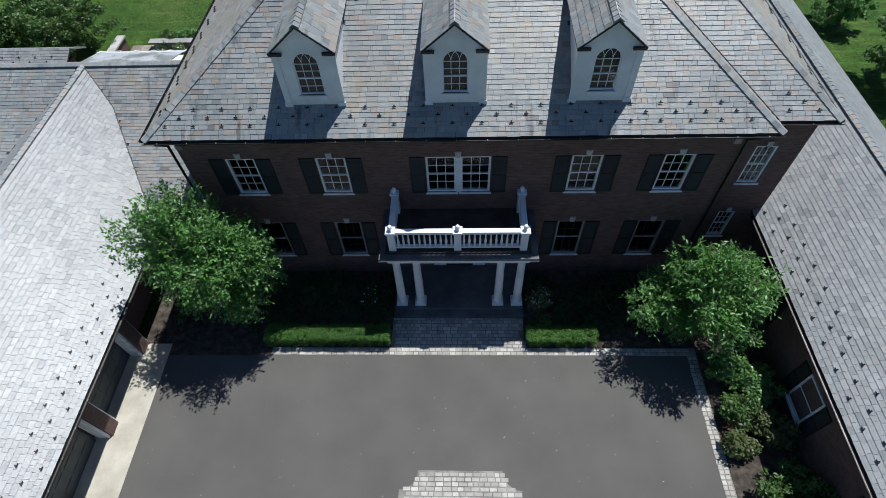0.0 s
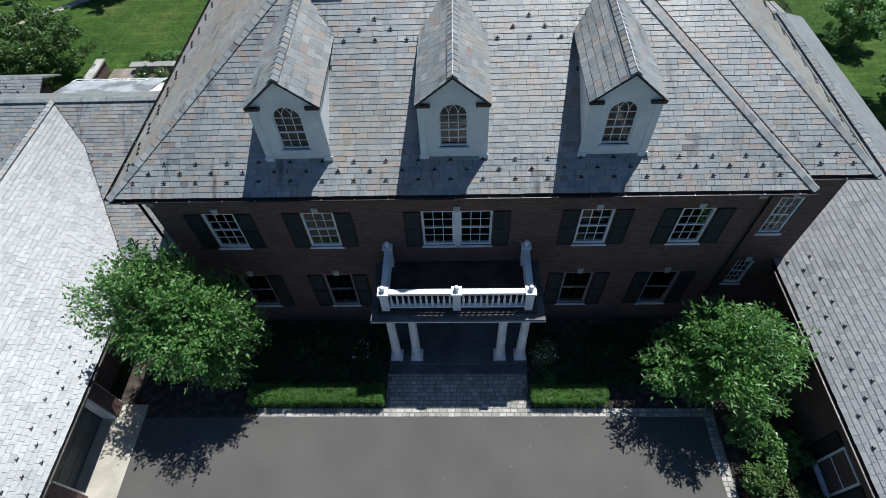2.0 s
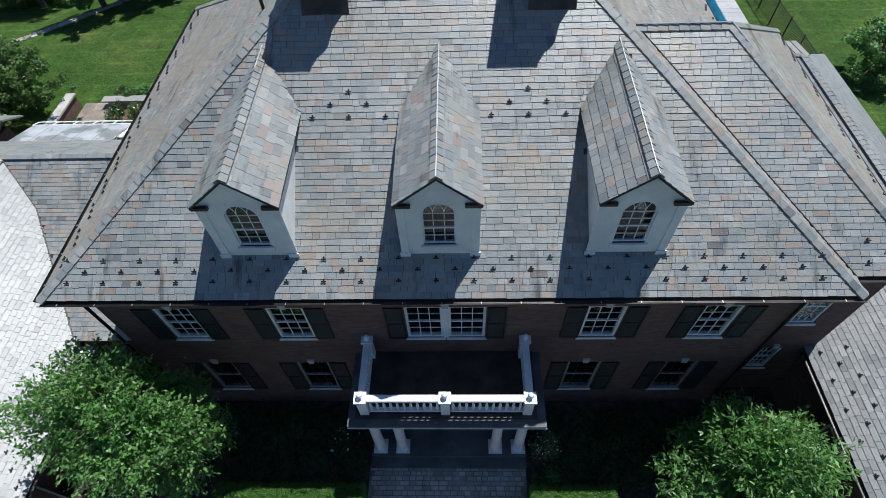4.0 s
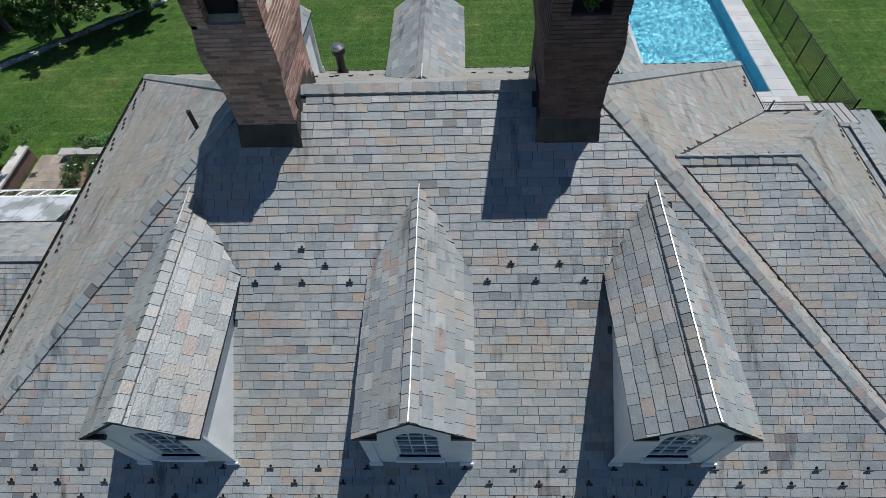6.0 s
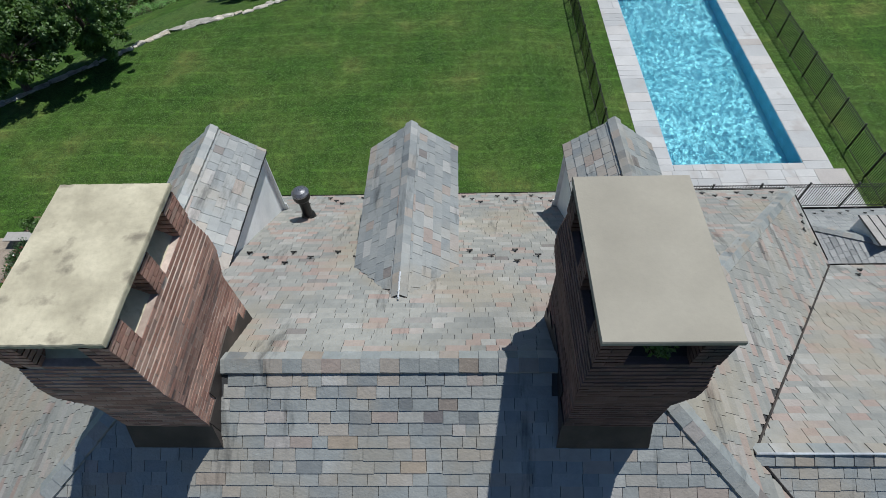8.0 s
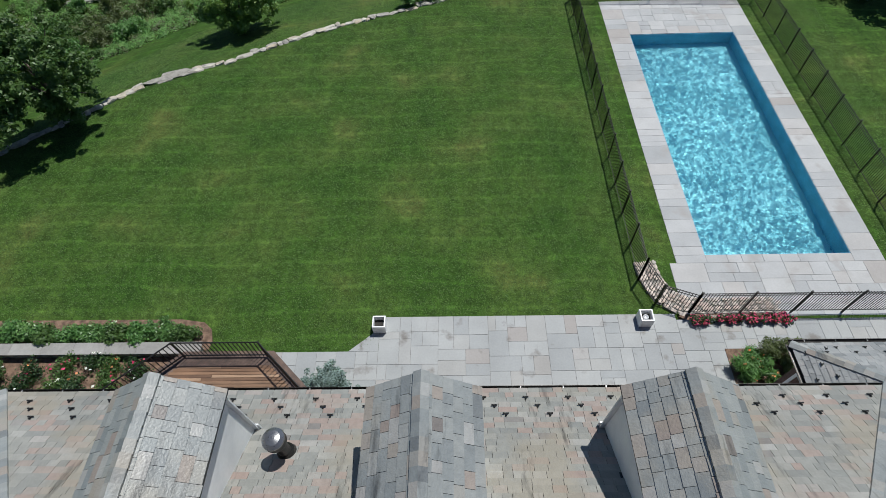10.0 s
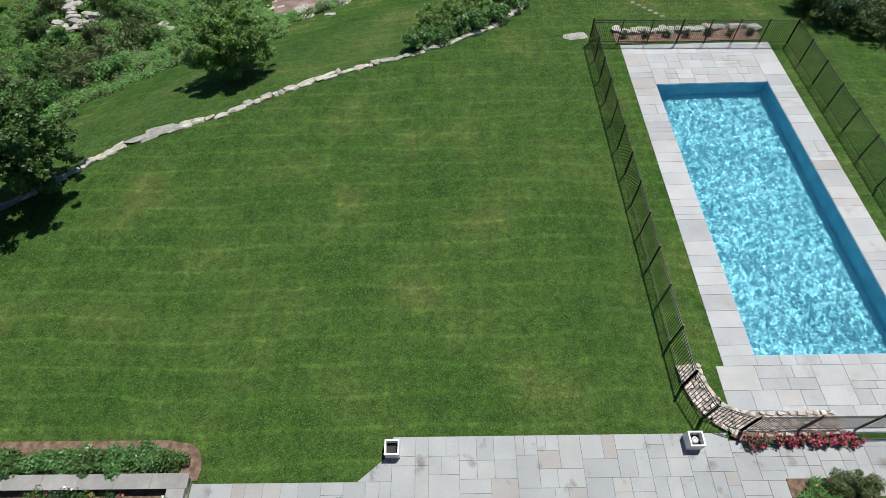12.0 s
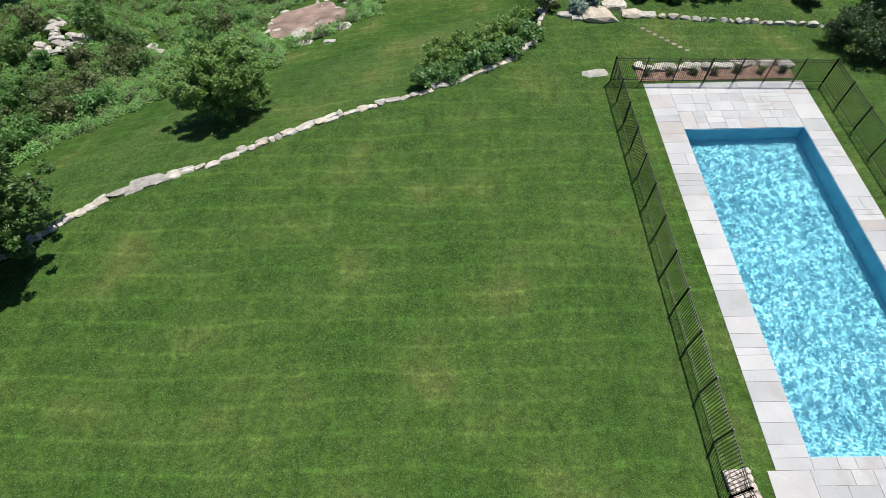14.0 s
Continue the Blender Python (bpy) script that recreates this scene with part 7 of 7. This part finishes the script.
for j in range(9):
    ring = []
    for i in range(40):
        a = 2 * math.pi * i / 40
        q = j / 8 * (1 + 0.3 * noise.noise(Vector((math.cos(a) * 1.6, math.sin(a) * 1.6, 4))))
        px, py = SOIL[0] + 3.3 * q * math.cos(a), SOIL[1] + 4.2 * q * math.sin(a)
        ring.append(bm.verts.new((px, py, lawn_height(px, py) + 0.05 + 0.12 * noise.noise(Vector((px, py, 0))) * (1 - j / 8) - 0.12 * (j == 8))))
    rings.append(ring)
for ra, rb in zip(rings[1:], rings[2:]):
    for i in range(40):
        bm.faces.new((ra[i], ra[(i + 1) % 40], rb[(i + 1) % 40], rb[i]))
bm.faces.new(rings[1])
bmesh.ops.delete(bm, geom=rings[0], context="VERTS")
tagged(part("bare_soil", bm, surf("red_soil", [(0, (0.17, 0.115, 0.09)), (1, (0.27, 0.195, 0.16))], scale=0.8, fine=9, amount=0.3, bump=0.5, bump_scale=30)), "patch of bare reddish soil", "soil", kind="structure")
for i in range(26):
    a = 2 * math.pi * i / 26
    q = r.uniform(0.55, 1.08)
    a += r.uniform(-0.3, 0.3)
    px, py, s = SOIL[0] + 3.3 * q * math.cos(a), SOIL[1] + 4.2 * q * math.sin(a), r.uniform(0.15, 0.5)
    bm = bmesh.new()
    boulder(bm, (0, 0, 0), (s, s * 0.8, s * 0.6), i + 500)
    tagged(part("rock", bm, m_rock, None, "", Matrix.Translation(place(px, py))), "pale weathered rock on the bank", "rock", "rocks on the bank")

# rockery behind the pool
tagged(part("planting_bed", boxes((9.6, 18.2, 41.2, 42.6, PZ - 0.3, PZ + 0.02)), m_soil), "reddish soil strip behind the pool fence", "planting bed", kind="structure")
for i in range(16):
    x = 9.8 + 0.55 * i
    bm = bmesh.new()
    boulder(bm, (0, 0, 0), (r.uniform(0.3, 0.62), r.uniform(0.25, 0.4), r.uniform(0.3, 0.5)), i + 80)
    tagged(part("rock", bm, m_rock, None, "", Matrix.Translation((x, 42.4 + r.uniform(-0.15, 0.2), PZ))), "pale rock in the bed behind the pool", "rock", "rocks behind the pool")
for i in range(7):
    bush("shrub", (10.2 + 1.25 * i, 41.75, PZ), (0.26, 0.24, 0.22), 420, 0.04, (m_leaf_dark, m_leaf_olive)[i % 2], "small shrub in the rockery bed", 210 + i, n_clump=12, clump=0.12)
bm = bmesh.new()
boulder(bm, (0, 0, 0), (0.95, 0.42, 0.25), 99, 0.6, 30)
tagged(part("rock", bm, m_rock, None, "", Matrix.Translation((7.25, 41.85, -0.28)) @ Matrix.Rotation(0.22, 4, "Z")), "flat pale boulder in the grass by the fence", "rock")
for i, (x, y, s) in enumerate(((8.5, 47.5, 1.4), (7.2, 47.3, 0.55), (10.5, 47.6, 0.8), (11.5, 47.5, 0.6), (6.4, 47.6, 0.6), (9.6, 48.6, 0.9))):
    bm = bmesh.new()
    boulder(bm, (0, 0, 0), (s, s * 0.6, s * 0.34), i + 120, 0.8, 44)
    tagged(part("rock", bm, m_rock, None, "", Matrix.Translation((x, y, lawn_height(x, y)))), "pale grey boulder at the end of the lawn", "rock", "boulders at the lawn's end")
q = random.Random(64)
x = 12.1
while x < 22.0:
    st = q.uniform(0.3, 0.75)
    y = 47.2 - (x - 12.1) * 0.138
    bm = bmesh.new()
    boulder(bm, (0, 0, 0), (st * 0.56, q.uniform(0.16, 0.26), q.uniform(0.15, 0.3)), 160 + int(x * 10), 0.9, 20)
    tagged(part("rock", bm, m_rock, None, "", Matrix.Translation((x + st / 2, y + q.uniform(-0.06, 0.06), lawn_height(x, y))) @ Matrix.Rotation(q.uniform(-0.25, 0.1), 4, "Z")), "rough stone in a low row closing the lawn", "rock", "boulders at the lawn's end")
    x += st
for i, (x, y, s, m) in enumerate(((8.0, 48.6, 0.7, m_leaf_blue), (7.2, 47.9, 0.5, m_leaf_blue), (11.4, 49.4, 0.6, m_leaf_olive), (12.8, 49.6, 0.6, m_leaf), (15.4, 49.6, 1.2, m_leaf), (17.3, 49.6, 1.2, m_leaf_dark), (5.4, 48.8, 1.2, m_leaf_olive), (13.6, 49.0, 0.5, m_leaf_bright), (21.6, 48.6, 1.0, m_leaf_dark))):
    bush("shrub", (x, y, lawn_height(x, y)), (s, s * 0.8, s * 0.8), 2400, 0.075, m, "rounded shrub among the boulders", 230 + i, clump=0.24, n_clump=36)
hd = [(22.6, 43.0), (23.6, 42.2), (24.8, 41.4), (21.8, 44.3), (22.8, 45.2), (24.2, 44.0), (25.8, 42.8), (26.4, 40.6)]
for i, (x, y) in enumerate(hd):
    bush("hedge_shrub", (x, y, lawn_height(x, y)), (1.15, 1.05, 0.95), 3600, 0.06, (m_leaf_dark, m_leaf_dark, m_leaf_olive)[i % 3], "dark dense shrub in a mixed hedge", 250 + i, clump=0.26, n_clump=60)
# stepping stones in the lawn
for i in range(8):
    bm = bmesh.new()
    boulder(bm, (0, 0, 0), (0.17, 0.12, 0.025), i + 150)
    tagged(part("stepping_stone", bm, m_rock_dull, None, "", Matrix.Translation((13.0 - 0.3 * i, 43.9 + 0.32 * i, lawn_height(13, 44) - 0.01))), "flat stepping stone sunk in the grass", "stepping stone", "stepping stones")
# wood closing the view
for i, (x, y) in enumerate(((-40, 66), (-31, 69), (-22, 68), (-15, 67), (-3, 64), (4, 62), (11, 57), (17, 56), (23, 54), (29, 49), (30, 42), (-43, 58), (-42, 50), (-33, 34), (-40, 42))):
    tree("tree", place(x, y), 2.5, (x, y, lawn_height(x, y) + 5.2), (3.6, 3.6, 3.8), 12000, 0.17, (m_leaf_dark, m_leaf)[i % 2], ("tall dark tree in the wood behind the lawn", "tall green tree in the wood behind the lawn")[i % 2], 300 + i, clump=0.6, n_clump=130, trunk_r=0.25)

# ---- garden west of the house ----
flags("courtyard", [(-20.45, -18.65, 13.3, 17.15)], 0.02, (1.0, 1.6), "weathered dull stone garden path", limit=40, mats=(m_rock_dull, m_rock_dull))
bw = thing("brick_garden_wall", "low brick garden wall with stone coping", "wall", at=(-20.75, 15.2, 0))
part("body", boxes((-0.18, 0.18, -2.2, 1.68, 0, 0.75)), m_brick, bw)
part("coping", boxes((-0.25, 0.25, -2.3, 1.75, 0.75, 0.84)), m_stone, bw)
gh = thing("glasshouse", "lean-to glasshouse with a white panel roof and glazed eaves", "greenhouse", at=(-16.5, 11.0, 0))
part("base", boxes((-2.2, 2.35, -1.2, 1.2, 0, 2.5)), m_plaster, gh)
m_panel = surf("milky_panel", [(0, (0.2, 0.21, 0.2)), (0.48, (0.26, 0.27, 0.26)), (0.56, (0.4, 0.41, 0.42)), (1, (0.46, 0.47, 0.48))], scale=1.1, fine=6, amount=0.08, rough=0.35, bump=0.1)
for i in range(5):
    xa, xb = -2.2 + 0.91 * i, -2.2 + 0.91 * (i + 1) - 0.02
    bm = bmesh.new()
    prism(bm, [(xa, -1.1), (xb, -1.1), (xb, 0.55), (xa, 0.55)], [3.6, 3.6, 3.08, 3.08], [3.63, 3.63, 3.11, 3.11])
    part("roof_panel", bm, m_panel, gh)
    bm = bmesh.new()
    prism(bm, [(xa + 0.03, 0.57), (xb - 0.03, 0.57), (xb - 0.03, 1.3), (xa + 0.03, 1.3)], [3.05, 3.05, 2.66, 2.66], [3.06, 3.06, 2.67, 2.67])
    pn = part("pane", bm, m_glass, gh)
    pn.visible_shadow = False
for i in range(6):
    x = -2.2 + 0.91 * i - 0.01
    bm = bmesh.new()
    pipe(bm, [(x, 0.55, 3.12), (x, 0.9, 2.98), (x, 1.22, 2.76), (x, 1.36, 2.5)], 0.025, 6)
    part("glazing_bar", bm, m_white, gh)
for y, z in ((0.56, 3.1), (1.32, 2.66)):
    bm = bmesh.new()
    tube(bm, (-2.25, y, z), (2.38, y, z), 0.03, seg=6)
    part("glazing_bar", bm, m_white, gh)

# slate-roofed garden building beyond the connecting wing
gb = thing("garden_building", "low garden building with a pale slate roof", "outbuilding", at=(-24.0, 11.4, 0))
part("wall", boxes((-3.4, 3.3, -1.1, 0.9, 0, 2.5)), m_brick, gb)
shed = ([(-27.6, 9.9), (-20.1, 9.9), (-19.9, 11.5), (-27.6, 11.5)], (3.0 - 0.6 * 10.69, 0, 0.6))
sr = roof_shell([[(x + 24.0, y - 11.4) for x, y in shed[0]]], [(3.0 - 0.6 * 10.69 + 0.6 * 11.4, 0, 0.6)], gb, 0.08)
slates([(x + 24.0, y - 11.4) for x, y in shed[0]], (3.0 - 0.6 * 10.69 + 0.6 * 11.4, 0, 0.6), sr, mat=m_slate_pale)
snow_guards(sr, (3.0 - 0.6 * 10.69 + 0.6 * 11.4, 0, 0.6), (-3.4, -1.2), (3.6, -1.2), first=0.5, stagger=0.3)
bm = bmesh.new()
prism(bm, [(-3.6, 0.1), (4.1, 0.1), (4.0, 1.3), (-3.6, 1.3)], [3.38, 3.38, 2.7, 2.7], [3.47, 3.47, 2.78, 2.78])
part("roof", bm, m_slate, gb)
bm = bmesh.new()
pipe(bm, [(-16, 6.88, 5.58), (-14.54, 5.27, 4.61), (-12.2, 0.9, 3.04)], 0.02, 6)
part("valley", bm, m_flash, groof)

# ---- grass blades over the lawn ----
def lawn_blades(n, seed=77):
    g = np.random.RandomState(seed)
    xy = np.stack([g.uniform(-24, 23, n), g.uniform(16.9, 52, n)], 1)
    x, y = xy[:, 0], xy[:, 1]
    ex, ey = np.array([p[0] for p in EDGE]), np.array([p[1] for p in EDGE])
    keep = ~((y < 18.42) & (x > -2.75)) & ~((y < 16.98) & (x > -9.4)) & ~((y < 18.5) & (x < -9.1)) & ~((x > 9.3) & (x < 18.7) & (y < 41.2)) & ~((x > 9.4) & (x < 18.4) & (y < 42.8)) & (y < np.interp(x, ex, ey) + 9)
    xy = xy[keep]
    m = len(xy)
    z = np.array([lawn_height(a, b) for a, b in xy]) - 0.02
    base = np.column_stack([xy, z])
    ang = g.uniform(0, 2 * np.pi, m)
    lean = g.uniform(0.85, 1.42, m)
    L = g.uniform(0.045, 0.09, m)
    d = np.column_stack([np.cos(ang) * np.sin(lean), np.sin(ang) * np.sin(lean), np.cos(lean)]) * L[:, None]
    sd = np.column_stack([-np.sin(ang), np.cos(ang), np.zeros(m)]) * (L * 0.2)[:, None]
    v = np.stack([base - sd, base + sd, base + d], 1).reshape(-1, 3)
    me = bpy.data.meshes.new("grass_blades")
    me.vertices.add(3 * m)
    me.vertices.foreach_set("co", v.ravel())
    me.loops.add(3 * m)
    me.loops.foreach_set("vertex_index", np.arange(3 * m))
    me.polygons.add(m)
    me.polygons.foreach_set("loop_start", np.arange(m) * 3)
    me.update(calc_edges=True)
    return finish("grass", me, leaf_material("grass_blade", (0.044, 0.1, 0.015), (0.12, 0.19, 0.045), 0.7))


tagged(lawn_blades(330000), "short mown green grass blades", "grass", kind="stuff")
